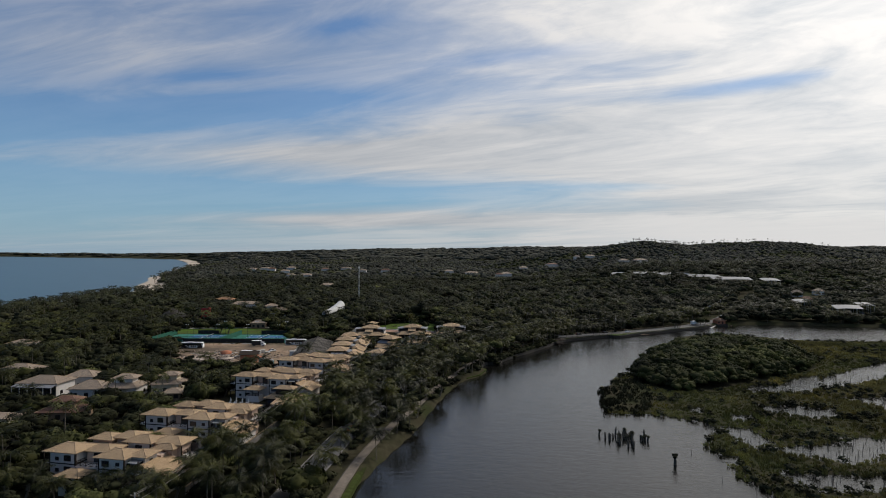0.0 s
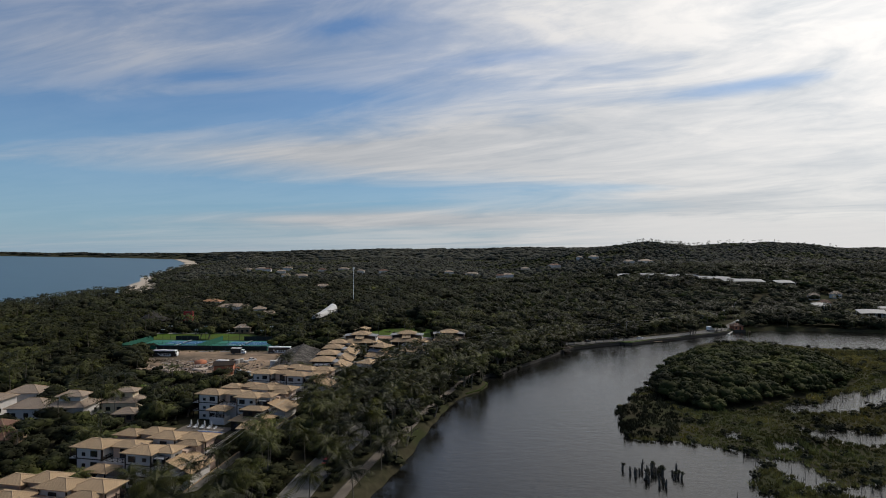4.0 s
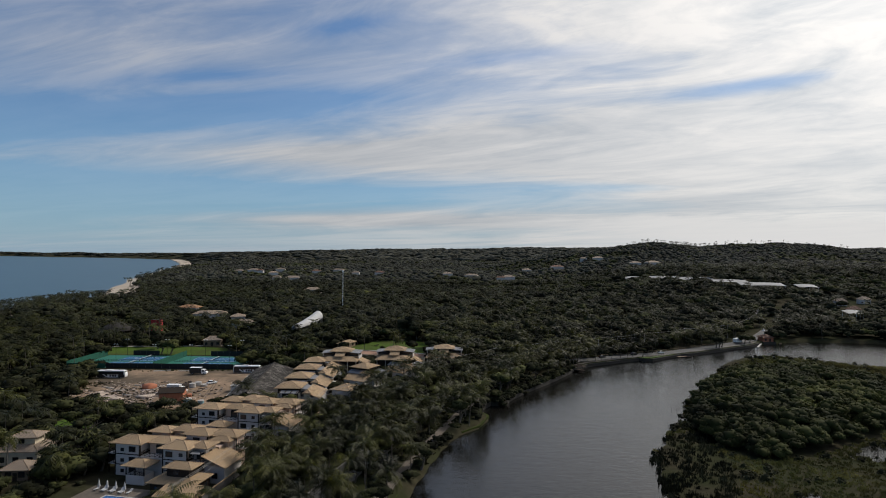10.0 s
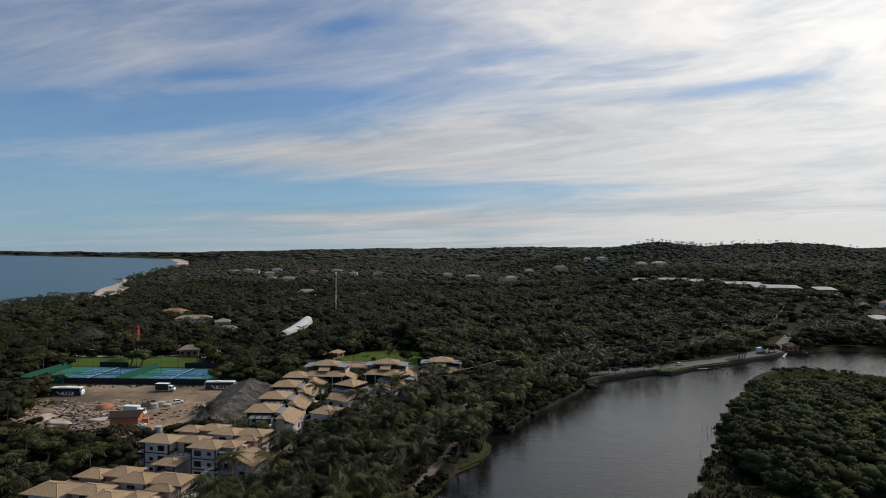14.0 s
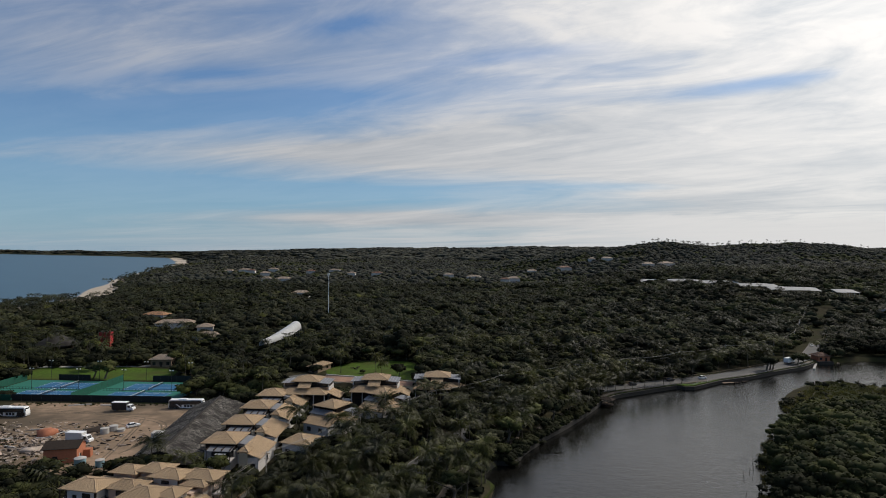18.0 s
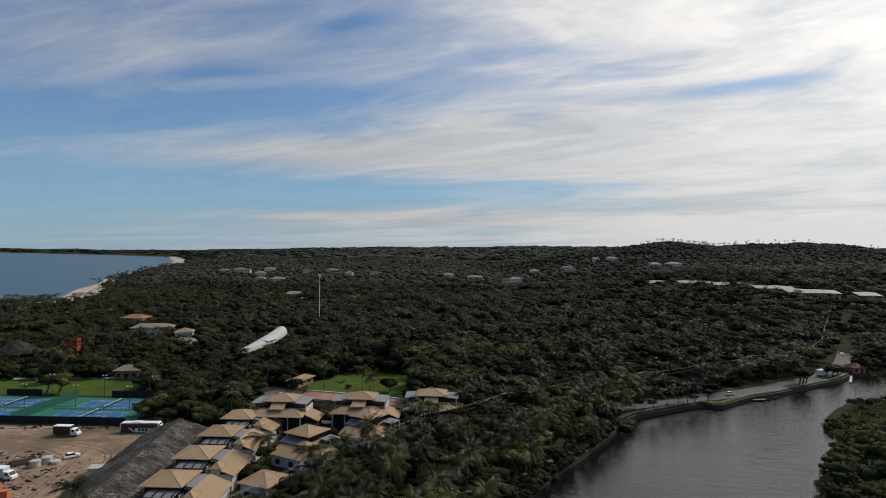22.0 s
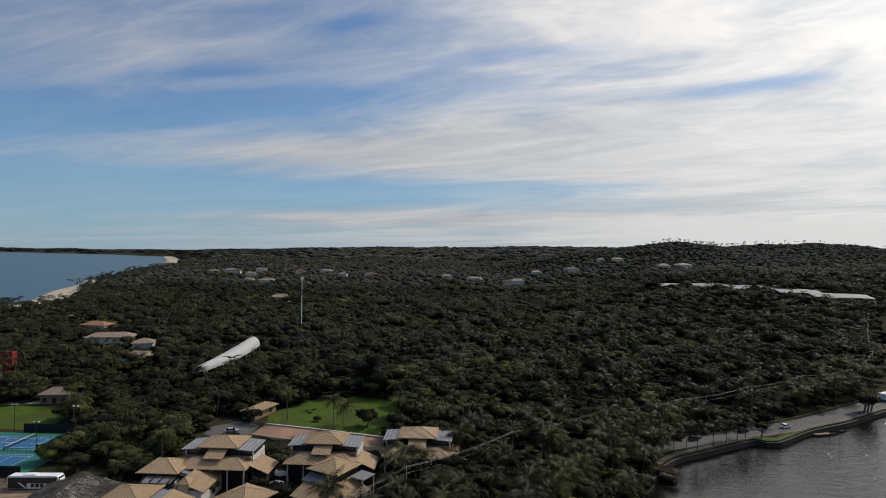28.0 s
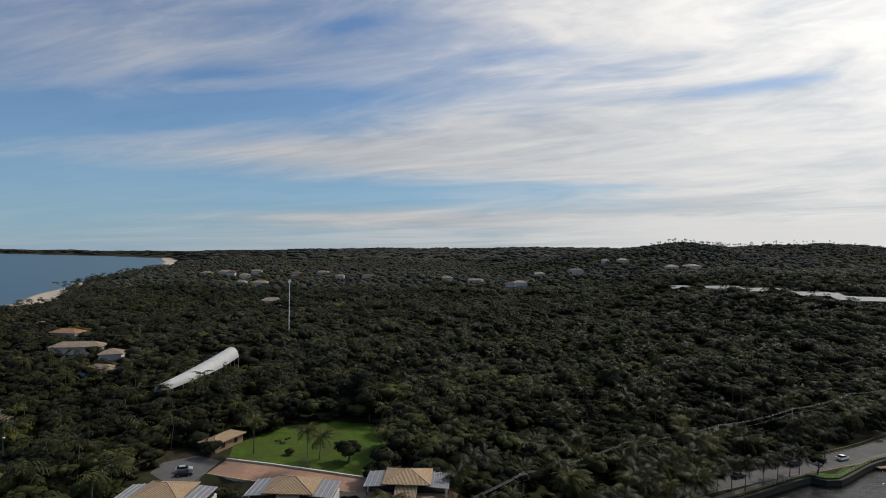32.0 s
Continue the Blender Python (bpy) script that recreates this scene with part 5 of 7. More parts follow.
for i in order:
    a = rng.uniform(0, 6.28)
    if is_palm[i]:
        high, span = rng.uniform(6.5, 11.0) * (0.75 + 0.25 * tall[i]), rng.uniform(4.2, 5.9)
        if palms < 290:
            put_palm(x[i], y[i], z[i], span, high, a, int(rng.integers(12)))
            palms += 1
        else:
            rest_palms.append((x[i], y[i], z[i] + high, span, span, a))
            rest_trunks.append((x[i], y[i], z[i] - 0.1, high, high, a))
    else:
        w = rng.uniform(2.4, 4.4) * (1 + 0.45 * (rng.random() < 0.22)) * (0.62 + 0.38 * tall[i])
        high = max(w * 1.15, (6.2 + 1.4 * grove[i] + rng.uniform(-1.5, 1.8)) * tall[i])
        if trees < 260 and -130 < x[i] < 40:
            put_tree(x[i], y[i], z[i], w, high, a, int(rng.integers(30)))
            trees += 1
        else:
            (rest_bright if rng.random() < 0.16 else rest_trees).append((x[i], y[i], z[i] + high - w * 0.55, w * 1.12, w * 0.9, a))
LOW = [crown(10 + i, 5, 180, 0.18, 0) for i in range(4)]
stuff("woodland", LOW, rest_trees, "leaf", "dense dark green coastal woodland canopy", "woodland")
stuff("woodland", LOW, rest_bright, "leaf_bright", "fresher green crowns within the woodland", "woodland")
stuff("palm_grove", PALMS_MID, rest_palms, "palm_leaf", "coconut palms standing among the woodland", "palm grove")
tr = [(np.array(s[0]), np.array([q for f in s[1] for q in ([f[:3], (f[0], f[2], f[3])] if len(f) == 4 else [])])) for s in (palm_trunk(1.0, 0.04, 0.016), palm_trunk(1.0, 0.1, 0.016))]
stuff("palm_trunks", tr, rest_trunks, "bark", "slender pale palm trunks in the woodland", "palm trunks")

# mangrove island
x, y = jitter_grid(75, 240, 250, 445, 5.2)
k = inside(MANGROVE, x, y) & (signed(LAKE, x, y) > -1.5)
x, y = x[k], y[k]
edge = far_from(MANGROVE, x, y, True)
w = np.minimum(rng.uniform(2.6, 6.2, len(x)), 1.6 + 0.55 * edge)
h = 3.6 + 5.2 * step(0, 18, edge) + rng.uniform(-1.2, 1.3, len(x)) + 0.9 * np.sin(x / 6.0) * np.sin(y / 7.0)
stuff("mangrove_trees", CROWNS_ISLE, np.stack([x, y, 0.2 + h - w * 0.35, w, w * 0.85, rng.uniform(0, 6, len(x))], 1), "mangrove", "rounded mangrove thicket on a lake island", "mangrove")
x, y = jitter_grid(50, 90, 220, 290, 1.9)
k = inside(LOW_BUSH, x, y) & (water_depth(x, y) > -0.8)
x, y = x[k], y[k]
k = (np.sin(x / 3.1 + y / 7.0) + np.sin(y / 2.7 - x / 5.0) > -0.75) | (rng.random(len(x)) < 0.35)
x, y = x[k], y[k]
w = rng.uniform(0.7, 1.7, len(x))
stuff("low_mangrove", BLADES, np.stack([x, y, 0.0 * x - 0.05, w * 1.2, w * 1.15, rng.uniform(0, 6, len(x))], 1), "leaf_olive", "low dark reeds at the tip of the marsh", "marsh plants")
# marsh of shrubs and reeds
x, y = jitter_grid(50, 320, 128, 440, 1.75)
k = in_view(x, y) & (water_depth(x, y) > 0.3) & ~inside(MANGROVE, x, y) & ~inside(LOW_BUSH, x, y) & (x > 48) & ((x > (y - 300) * 0.9 + 50))
k &= rng.random(len(x)) < 0.92
x, y = x[k], y[k]
w = rng.uniform(0.7, 1.5, len(x))
tuft = np.where(rng.random(len(x)) < 0.07, 2.1, 1.0)
turn = rng.uniform(0, 6, len(x))
patch = np.sin(x / 9.0 + 1.7 * np.sin(y / 13.0)) + np.sin(y / 7.0 + x / 21.0)
shore = water_depth(x, y)
shrub = (rng.random(len(x)) < np.where(patch > 1.1, 0.25, 0.03) + 0.12 * (shore < 1.6))
stuff("marsh_reeds", BLADES, np.stack([x, y, 0.15 + 0 * x, w * 1.15, w * (0.75 + 0.35 * (patch < -0.6)), turn], 1)[~shrub], "reed", "olive and brown marsh grass and reeds", "marsh plants")
stuff("marsh_shrubs", TUFTS, np.stack([x, y, 0.4 + w * 0.3, w * 1.35, w * 1.1, turn], 1)[shrub], "leaf_olive", "low dark green marsh shrubs", "marsh plants")
# low undergrowth where crowns leave gaps
x, y = jitter_grid(-300, 120, 128, 520, 5.8)
k = in_view(x, y) & free(x, y, -0.9) & ~((x > 48) & (x > (y - 300) * 0.9 + 40))
x, y = x[k], y[k]
w = rng.uniform(1.4, 2.6, len(x))
stuff("undergrowth", SHRUBS, np.stack([x, y, ground_height(x, y) + w * 0.3, w, w * 0.6, rng.uniform(0, 6, len(x))], 1), "leaf", "low dark green undergrowth and bushes", "bushes")

# bushes and low palms on both sides of the footpath
q = np.array([p for p in FOOTPATH if 212 < p[1] < 300])
i = rng.integers(len(q), size=220)
o = rng.uniform(2.0, 4.6, 220) * np.where(rng.random(220) < 0.55, -1, 1)
x, y = q[i, 0] + o + rng.uniform(-0.4, 0.4, 220), q[i, 1] + rng.uniform(-4, 4, 220)
k = (far_from(FOOTPATH, x, y) > 1.7) & (water_depth(x, y) > -1.2) & (np.sin(y / 5.0) + np.sin(y / 13.0) > -0.5 + 0.5 * (o > 0))
x, y = x[k], y[k]
w = rng.uniform(0.6, 1.9, len(x))
stuff("path_bushes", LOW, np.stack([x, y, 1.3 + w * 0.5, w, w * 0.9, rng.uniform(0, 6, len(x))], 1), "leaf", "dark bushes beside the footpath", "bushes")
# bushes that hang over the bank
q = np.array([p for p in QUAY if 12 < p[0] < 61])
i = rng.integers(len(q), size=150)
x = q[i, 0] + rng.uniform(-3.2, 0.2, 150)
y = q[i, 1] + rng.uniform(-1.5, 3.0, 150)
k = (water_depth(x, y) > -0.3) & (far_from(FOOTPATH, x, y) > 1.2)
x, y = x[k], y[k]
w = rng.uniform(1.0, 2.6, len(x))
stuff("bank_bushes", LOW, np.stack([x, y, 1.4 + w * 0.55, w, w * 0.9, rng.uniform(0, 6, len(x))], 1), "leaf", "dark bushes hanging over the quay", "bushes")

# woods further off
x, y = jitter_grid(-950, 900, 400, 1010, 9.0)
k = in_view(x, y) & free(x, y, 1.0) & ((y > 514) | (x < -325))
for sx_, sy_, sw_, sl_, sa_ in SHELTERS:
    k &= ~((np.abs(x - sx_) < sw_ / 2 + 3) & (y > sy_ - 20) & (y < sy_ + 12))
for hx, hy in FAR_HOUSES:
    k &= ~((np.abs(x - hx) < 12) & (y > hy - 24) & (y < hy + 10))
for rx, ry, rw, ra, rb in OPEN_WOODS:
    k &= ~((np.abs(x - rx) < rw) & (y > ry - ra) & (y < ry + rb))
x, y = x[k], y[k]
z = ground_height(x, y)
p = rng.random(len(x)) < 0.19 + 0.22 * (np.sin(x / 45 + 2) * np.sin(y / 38) > 0.15)
w = 4.8 + 4.8 * rng.random(len(x)) ** 1.6
h = 6.0 + 0.30 * w + rng.uniform(-1.1, 1.3, len(x)) + 3.0 * rolling(x, y)
dune = 1 - 0.52 * (1 - step(60, 140, x - coast(y))) * step(690, 750, y)
w, h = w * (0.35 + 0.65 * dune), h * dune
p &= (dune > 0.7) | (rng.random(len(x)) < 0.10)
a = rng.uniform(0, 6, len(x))
canopy = np.stack([x, y, z + h - w * 0.45, w, w * 0.75, a], 1)
patch = np.sin(x / 61 + 0.7 * np.sin(y / 83)) + np.sin(y / 47 + x / 120) + 0.5 * np.sin(x / 19) * np.sin(y / 23)
fresh = rng.random(len(x)) < np.where(patch > 0.9, 0.62, 0.10)
canopy[:, 2] -= np.where(patch > 1.25, 2.6, 0.0)
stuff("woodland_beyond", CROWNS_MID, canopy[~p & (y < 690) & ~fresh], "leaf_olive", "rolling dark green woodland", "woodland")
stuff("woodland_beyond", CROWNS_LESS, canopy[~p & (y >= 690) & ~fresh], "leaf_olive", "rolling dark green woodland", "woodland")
stuff("woodland_beyond", CROWNS_LESS, canopy[~p & fresh], "leaf_bright", "yellow-green crowns in the woodland", "woodland")
hp = rng.uniform(9.5, 13.5, len(x)) + 2.4 * rolling(x, y)
sp = rng.uniform(4.0, 5.6, len(x))
stuff("palms_beyond", PALMS_MID, np.stack([x, y, z + hp, sp, sp, a], 1)[p], "palm_far", "palm heads above the woodland", "palm grove")
x, y = jitter_grid(-1500, 1900, 1005, 2500, 12.5)
k = in_view(x, y) & (x > coast(y) + 30)
for hx, hy in FAR_HOUSES:
    k &= ~((np.abs(x - hx) < 15) & (y > hy - 34) & (y < hy + 12))
x, y = x[k], y[k]
z = ground_height(x, y)
w = 6.0 + 4.0 * rng.random(len(x)) ** 1.6
patch = np.sin(x / 91 + 0.7 * np.sin(y / 120)) + np.sin(y / 77 + x / 150) + 0.6 * np.sin(x / 31) * np.sin(y / 37)
tops = np.stack([x, y, z + 3.6 + rng.uniform(-1.0, 1.2, len(x)) + 1.6 * rolling(x, y) - 2.5 * (patch > 1.2), w, w * 0.62, rng.uniform(0, 6, len(x))], 1)
fresh = rng.random(len(x)) < np.where(patch > 1.0, 0.7, 0.06)
stuff("far_woods", CROWNS_FAR, tops[~fresh & (y < 1130)], "leaf_far_hazed", "distant dark woods before the hills", "woods")
stuff("far_woods", CROWNS_DIM, tops[~fresh & (y >= 1130)], "leaf_far_hazed", "distant dark woods up to the hills", "woods")
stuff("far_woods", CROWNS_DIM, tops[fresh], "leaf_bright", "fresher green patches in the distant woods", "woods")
# palms that stand against the sea along the coast
y = np.concatenate([rng.uniform(440, 745, 320), rng.uniform(1030, 1900, 330), rng.uniform(745, 1030, 90)])
x = coast(y) + np.where((y > 745) & (y < 1030), rng.uniform(44, 90, len(y)), rng.uniform(14, 75, len(y)))
z = ground_height(x, y)
hp, sp, a = rng.uniform(8, 14, len(y)) * np.where((y > 745) & (y < 1030), 0.65, 1.0), rng.uniform(3.0, 4.4, len(y)), rng.uniform(0, 6, len(y))
stuff("shore_palms", PALMS_MID, np.stack([x, y, z + hp, sp, sp, a], 1), "palm_far", "coconut palms standing along the beach", "palm grove")
stuff("shore_trunks", tr, np.stack([x, y, z - 0.3, hp, hp, a], 1), "bark", "slender palm trunks along the beach", "palm trunks")
x = rng.uniform(430, 1010, 110)
x = np.where(rng.random(110) < 0.4, rng.normal(560, 45, 110), x)
y = 1640 + rng.uniform(-50, 40, 110)
z = ground_height(x, y)
hp, sp = rng.uniform(11.5, 16.5, 110), rng.uniform(2.4, 3.6, 110)
stuff("ridge_palms", PALMS_MID, np.stack([x, y, z + hp, sp, sp, rng.uniform(0, 6, 110)], 1), "palm_far", "palm heads along the crest of the hill", "palm grove")
stuff("ridge_trunks", tr, np.stack([x, y, z, hp * 1.2, hp, rng.uniform(0, 6, 110)], 1), "bark", "palm trunks along the crest of the hill", "palm trunks")
x, y = jitter_grid(-4300, 3700, 2500, 4930, 60)
k = in_view(x, y, 100) & (x > coast(y) + 40)
x, y = x[k], y[k]
w = rng.uniform(34, 48, len(x))
stuff("horizon_woods", CROWNS_DIM, np.stack([x, y, ground_height(x, y) + 4 * step(-1500, 0, x), w, w * (0.10 + 0.20 * step(-1500, 0, x)), rng.uniform(0, 6, len(x))], 1), "leaf_far_hazed", "hazy woods along the horizon", "woods")


# ---------------------------------------------------------------- courts and yard
def ground_at(x, y):
    return float(ground_height(np.array([x]), np.array([y]))[0])


court = tagged(part("tennis_court", box(-198, 372.6, 1.3, -113, 407.6, 2.06), "court_green"), "green hard court surface with four blue tennis courts", "tennis court", "", "structure")


def paint_court(cx, cy):
    """One court with its long side east to west."""
    z = 2.06
    blue = part("playing_area", box(cx - 12.4, cy - 5.9, z, cx + 12.4, cy + 5.9, z + 0.012), "court_blue", court)
    w = 0.04
    ln = [box(cx - 11.9, cy + s * b - w, z + 0.012, cx + 11.9, cy + s * b + w, z + 0.02) for s in (-1, 1) for b in (5.48, 4.11)]
    ln += [box(cx + s * b - w, cy - 5.48, z + 0.012, cx + s * b + w, cy + 5.48, z + 0.021) for s in (-1, 1) for b in (11.9,)]
    ln += [box(cx + s * 6.4 - w, cy - 4.11, z + 0.012, cx + s * 6.4 + w, cy + 4.11, z + 0.021) for s in (-1, 1)]
    ln += [box(cx - 6.4, cy - w, z + 0.012, cx + 6.4, cy + w, z + 0.021)]
    part("court_lines", join(*ln), "paint_white", blue)
    net = thing("tennis_net", "dark tennis net with white tape between two posts", "net", "tennis nets", at=pose(cx, cy, z + 0.02))
    for s in (-1, 1):
        part("post", box(-0.06, s * 6.2 - 0.06, 0, 0.06, s * 6.2 + 0.06, 1.1), "paint_black", net)
    mesh = [box(-0.015, -6.2, 0.12 + 0.2 * i, 0.015, 6.2, 0.20 + 0.2 * i) for i in range(4)] + [box(-0.015, y - 0.02, 0.1, 0.015, y + 0.02, 0.9) for y in np.arange(-6.0, 6.1, 0.4)]
    part("netting", join(*mesh), "net_black", net)
    part("tape", box(-0.04, -6.2, 0.9, 0.04, 6.2, 1.02), "paint_white", net)


for cx in (-132.8, -172.0):
    for cy in (382.4, 397.8):
        paint_court(cx, cy)


def screen_fence(line, high, mat, label, gap=0.0):
    f = thing("screen_fence", label, "fence", "court fences")
    for (ax, ay), (bx, by) in zip(line, line[1:]):
        a, b = Vector((ax, ay, 2.0)), Vector((bx, by, 2.0))
        n = max(1, round((b - a).length / 4.0))
        for i in range(n + 1):
            p = a.lerp(b, i / n)
            part("post", tube([p, p + Vector((0, 0, high + 0.15))], 0.05, 6), "paint_black", f)
        for i in range(n):
            p, q = a.lerp(b, i / n), a.lerp(b, (i + 1) / n)
            d = (q - p).normalized()
            s = Vector((-d.y, d.x, 0)) * 0.02
            p, q = p + d * 0.06, q - d * 0.06
            v = [p - s + Vector((0, 0, gap)), q - s + Vector((0, 0, gap)), q + s + Vector((0, 0, gap)), p + s + Vector((0, 0, gap))]
            part("screen", loft([[tuple(c) for c in v], [tuple(c + Vector((0, 0, high - gap))) for c in v]]), mat, f)
    return f


screen_fence([(-178, 371.4), (-113, 372.4)], 2.6, "net_black", "black windbreak screen along the courts' near side")
screen_fence([(-198.4, 371.4), (-178.4, 371.4)], 2.4, "net_green", "green netting at the courts' corner")
screen_fence([(-154.4, 372.8), (-153.4, 407.4)], 3.2, "net_green", "green netting between the pairs of courts")
screen_fence([(-199.0, 372.4), (-199.0, 407.4)], 3.2, "net_green", "green netting at the courts' far end")
screen_fence([(-185, 409.0), (-170, 409.2)], 2.6, "net_black", "black screen behind the courts")
screen_fence([(-140, 408.6), (-122, 409.2)], 2.8, "net_black", "black screen behind the courts")
low = thing("low_fence", "low dark mesh fence between the courts", "fence")
for x0 in (-198, -152):
    railing(low, [(x0, 390.2), (x0 + 37, 390.2)], 2.06, 0.9, "net_black", False)


def flood_light(x, y, high=9.0):
    p = thing("flood_light", "slender dark pole with a pair of flood lamps", "lamp post", "flood lights at the courts", at=pose(x, y, 2.0))
    part("pole", tube([(0, 0, 0), (0, 0, high * 0.5), (0, 0, high)], [0.10, 0.08, 0.06], 8), "paint_black", p)
    part("crossbar", box(-0.9, -0.05, high - 0.1, 0.9, 0.05, high), "paint_black", p)
    for s in (-0.75, 0.75):
        part("lamp_head", box(s - 0.3, -0.2, high, s + 0.3, 0.15, high + 0.32, 0.05), "paint_white", p)


for x, y in ((-143, 390.2), (-122, 390.2), (-163, 390.2), (-184, 390.2), (-143, 408.2), (-122, 408.0), (-165, 408.0), (-188, 408.0)):
    flood_light(x, y)


def wheel(parent, x, y, r, w=0.24):
    s = 1 if y > 0 else -1
    ring = lambda yy, rr: [(x + rr * math.cos(a * math.pi / 8), yy, r + rr * math.sin(a * math.pi / 8)) for a in range(16)]
    t = part("wheel", loft([ring(y - w / 2, r * 0.9), ring(y - w * 0.35, r), ring(y + w * 0.35, r), ring(y + w / 2, r * 0.9)]), "rubber", parent)
    part("rim", loft([ring(y + s * w * 0.46, r * 0.55), ring(y + s * w * 0.56, r * 0.5)]), "metal_grey", t)


def coach(at):
    """Front to +x."""
    b = thing("coach", "white and black touring coach parked on bare earth", "bus", "parked coaches", at=at)
    prof = lambda y: [(0, y, 0.35), (12.9, y, 0.35), (13.1, y, 1.0), (13.0, y, 2.0), (12.6, y, 3.25), (12.2, y, 3.5), (0.3, y, 3.5), (0.0, y, 3.2)]
    part("body", loft([prof(-1.2), prof(-1.28), prof(1.28), prof(1.2)]), "paint_white", b)
    for s in (-1, 1):
        y = s * 1.285
        lo, hi = min(y, y + s * 0.012), max(y, y + s * 0.012)
        part("window_band", box(0.25, lo, 1.75, 12.3, hi, 3.12), "glass_dark", b)
        part("side_panel", box(0.2, lo, 0.45, 4.9, hi, 1.74), "paint_black", b, "black tail panel")
        part("side_panel", box(9.9, lo, 0.45, 12.7, hi, 1.74), "paint_black", b, "black front panel")
        part("stripe", ([(2.6, y + s * 0.016, 1.9), (3.2, y + s * 0.016, 1.9), (5.0, y + s * 0.016, 0.5), (4.4, y + s * 0.016, 0.5)], [(0, 1, 2, 3)]), "paint_white", b)
        for i in range(3):
            part("lettering", box(5.9 + i * 1.15, lo, 0.75, 6.75 + i * 1.15, hi + (0.004 if s > 0 else 0), 1.65), "paint_black", b, "plain dark bars in place of lettering")
        for x in (2.6, 10.2):
            wheel(b, x, s * 1.12, 0.5, 0.3)
    part("windscreen", ([(13.06, -1.1, 1.35), (13.06, 1.1, 1.35), (12.68, 1.1, 3.15), (12.68, -1.1, 3.15)], [(0, 1, 2, 3)]), "glass_dark", b)
    part("roof_unit", box(3.6, -0.8, 3.5, 6.8, 0.8, 3.75, 0.08), "paint_white", b)
    part("mirror", box(13.0, -1.6, 2.3, 13.25, -1.35, 2.9, 0.04), "paint_black", b)
    return b


coach(pose(-109.4, 364.4, 2.06, 0, 0, 4))
coach(pose(-168.0, 349.4, 2.06, 0, 0, 3))


def box_truck(at, cargo="paint_black", label="white cab truck with a dark cargo box"):
    b = thing("box_truck", label, "truck", "", at=at)
    cargo_ob = part("cargo_box", box(0, -1.15, 0.9, 5.6, 1.15, 3.3, 0.05), cargo, b)
    part("roof_rim", box(-0.03, -1.18, 3.3, 5.63, 1.18, 3.4), "paint_white", cargo_ob)
    part("chassis", box(0.1, -0.8, 0.5, 7.4, 0.8, 0.9), "paint_black", b)
    cab = lambda y: [(5.7, y, 0.55), (8.1, y, 0.55), (8.15, y, 1.25), (7.6, y, 1.5), (7.1, y, 2.4), (5.7, y, 2.5)]
    c = part("cab", loft([cab(-1.0), cab(-1.06), cab(1.06), cab(1.0)]), "paint_white", b)
    part("windscreen", ([(7.62, -0.9, 1.52), (7.62, 0.9, 1.52), (7.14, 0.9, 2.34), (7.14, -0.9, 2.34)], [(0, 1, 2, 3)]), "glass_dark", c)
    for s in (-1, 1):
        part("side_window", box(6.1, s * 1.06 - 0.006, 1.5, 7.0, s * 1.06 + 0.006, 2.25), "glass_dark", c)
        wheel(b, 1.3, s * 0.95, 0.42)
        wheel(b, 7.0, s * 0.92, 0.42)
    return b


box_truck(pose(-128.9, 359.6, 2.06))
box_truck(pose(182.5, 476.5, 2.07, 0, 0, 36), "paint_white", "white box truck on the lakeside road")


def car(at, paint, label):
    b = thing("car", label, "car", "cars on the roads", at=at)
    rings = []
    for y, k in ((-0.86, 0.94), (-0.80, 1), (0.80, 1), (0.86, 0.94)):
        rings.append([(0, y, 0.35), (4.2, y, 0.35), (4.25, y, 0.75), (3.4 * k + 0.1, y, 0.95), (0.15, y, 0.98), (0, y, 0.7)])
    part("body", loft(rings), paint, b)
    cab = [[(0.35, y, 0.96), (3.2, y, 0.94), (2.5, y * 0.88, 1.45), (0.9, y * 0.88, 1.48)] for y in (-0.78, 0.78)]
    part("cabin", loft(cab), "glass_dark", b)
    part("roof", box(0.95, -0.66, 1.45, 2.5, 0.66, 1.52, 0.03), paint, b)
    for x in (0.75, 3.35):
        for s in (-1, 1):
            wheel(b, x, s * 0.76, 0.31, 0.2)
    for s in (-0.6, 0.6):
        part("headlight", box(4.2, s - 0.18, 0.62, 4.27, s + 0.18, 0.76), "paint_white", b)
        part("tail_light", box(-0.03, s - 0.15, 0.72, 0.03, s + 0.15, 0.88), "paint_red", b)
    return b


car(pose(-111.4, 338.6, 2.06, 0, 0, 50), "paint_white", "white hatchback parked on bare earth")
car(pose(118.5, 433.4, 2.07, 0, 0, 27), "paint_white", "white car on the lakeside road")
car(pose(80.0, 416.6, 2.07, 0, 0, 27), "paint_black", "dark car on the lakeside road")
car(pose(101.0, 427.2, 2.07, 0, 0, 27), "paint_black", "dark car on the lakeside road")
car(pose(-42.6, 150.0, 2.07, 0, 0, 82), "paint_white", "white car on the road under palms")
car(pose(-38.0, 167.0, 2.07, 0, 0, -98), "paint_silver", "silver car on the road under palms")
car(pose(-36.0, 190.0, 2.07, 0, 0, 80), "paint_red", "red car on the road under palms")
car(pose(-67.5, 397.2, 6.06, 0, 0, 20), "paint_black", "dark car parked on a driveway")
car(pose(-68.8, 399.8, 6.06, 0, 0, 24), "paint_silver", "silver car parked beside a driveway")
car(pose(236, 545, 2.07, 0, 0, -122), "paint_white", "white car on the road north")

hut = thing("brick_hut", "unfinished orange brick hut with a dark roof", "hut", at=pose(-115.0, 303.5, 2.0, 0, 0, 14))
part("wall", box(0, 0, 0, 8.6, 6.6, 4.4), "brick_orange", hut)
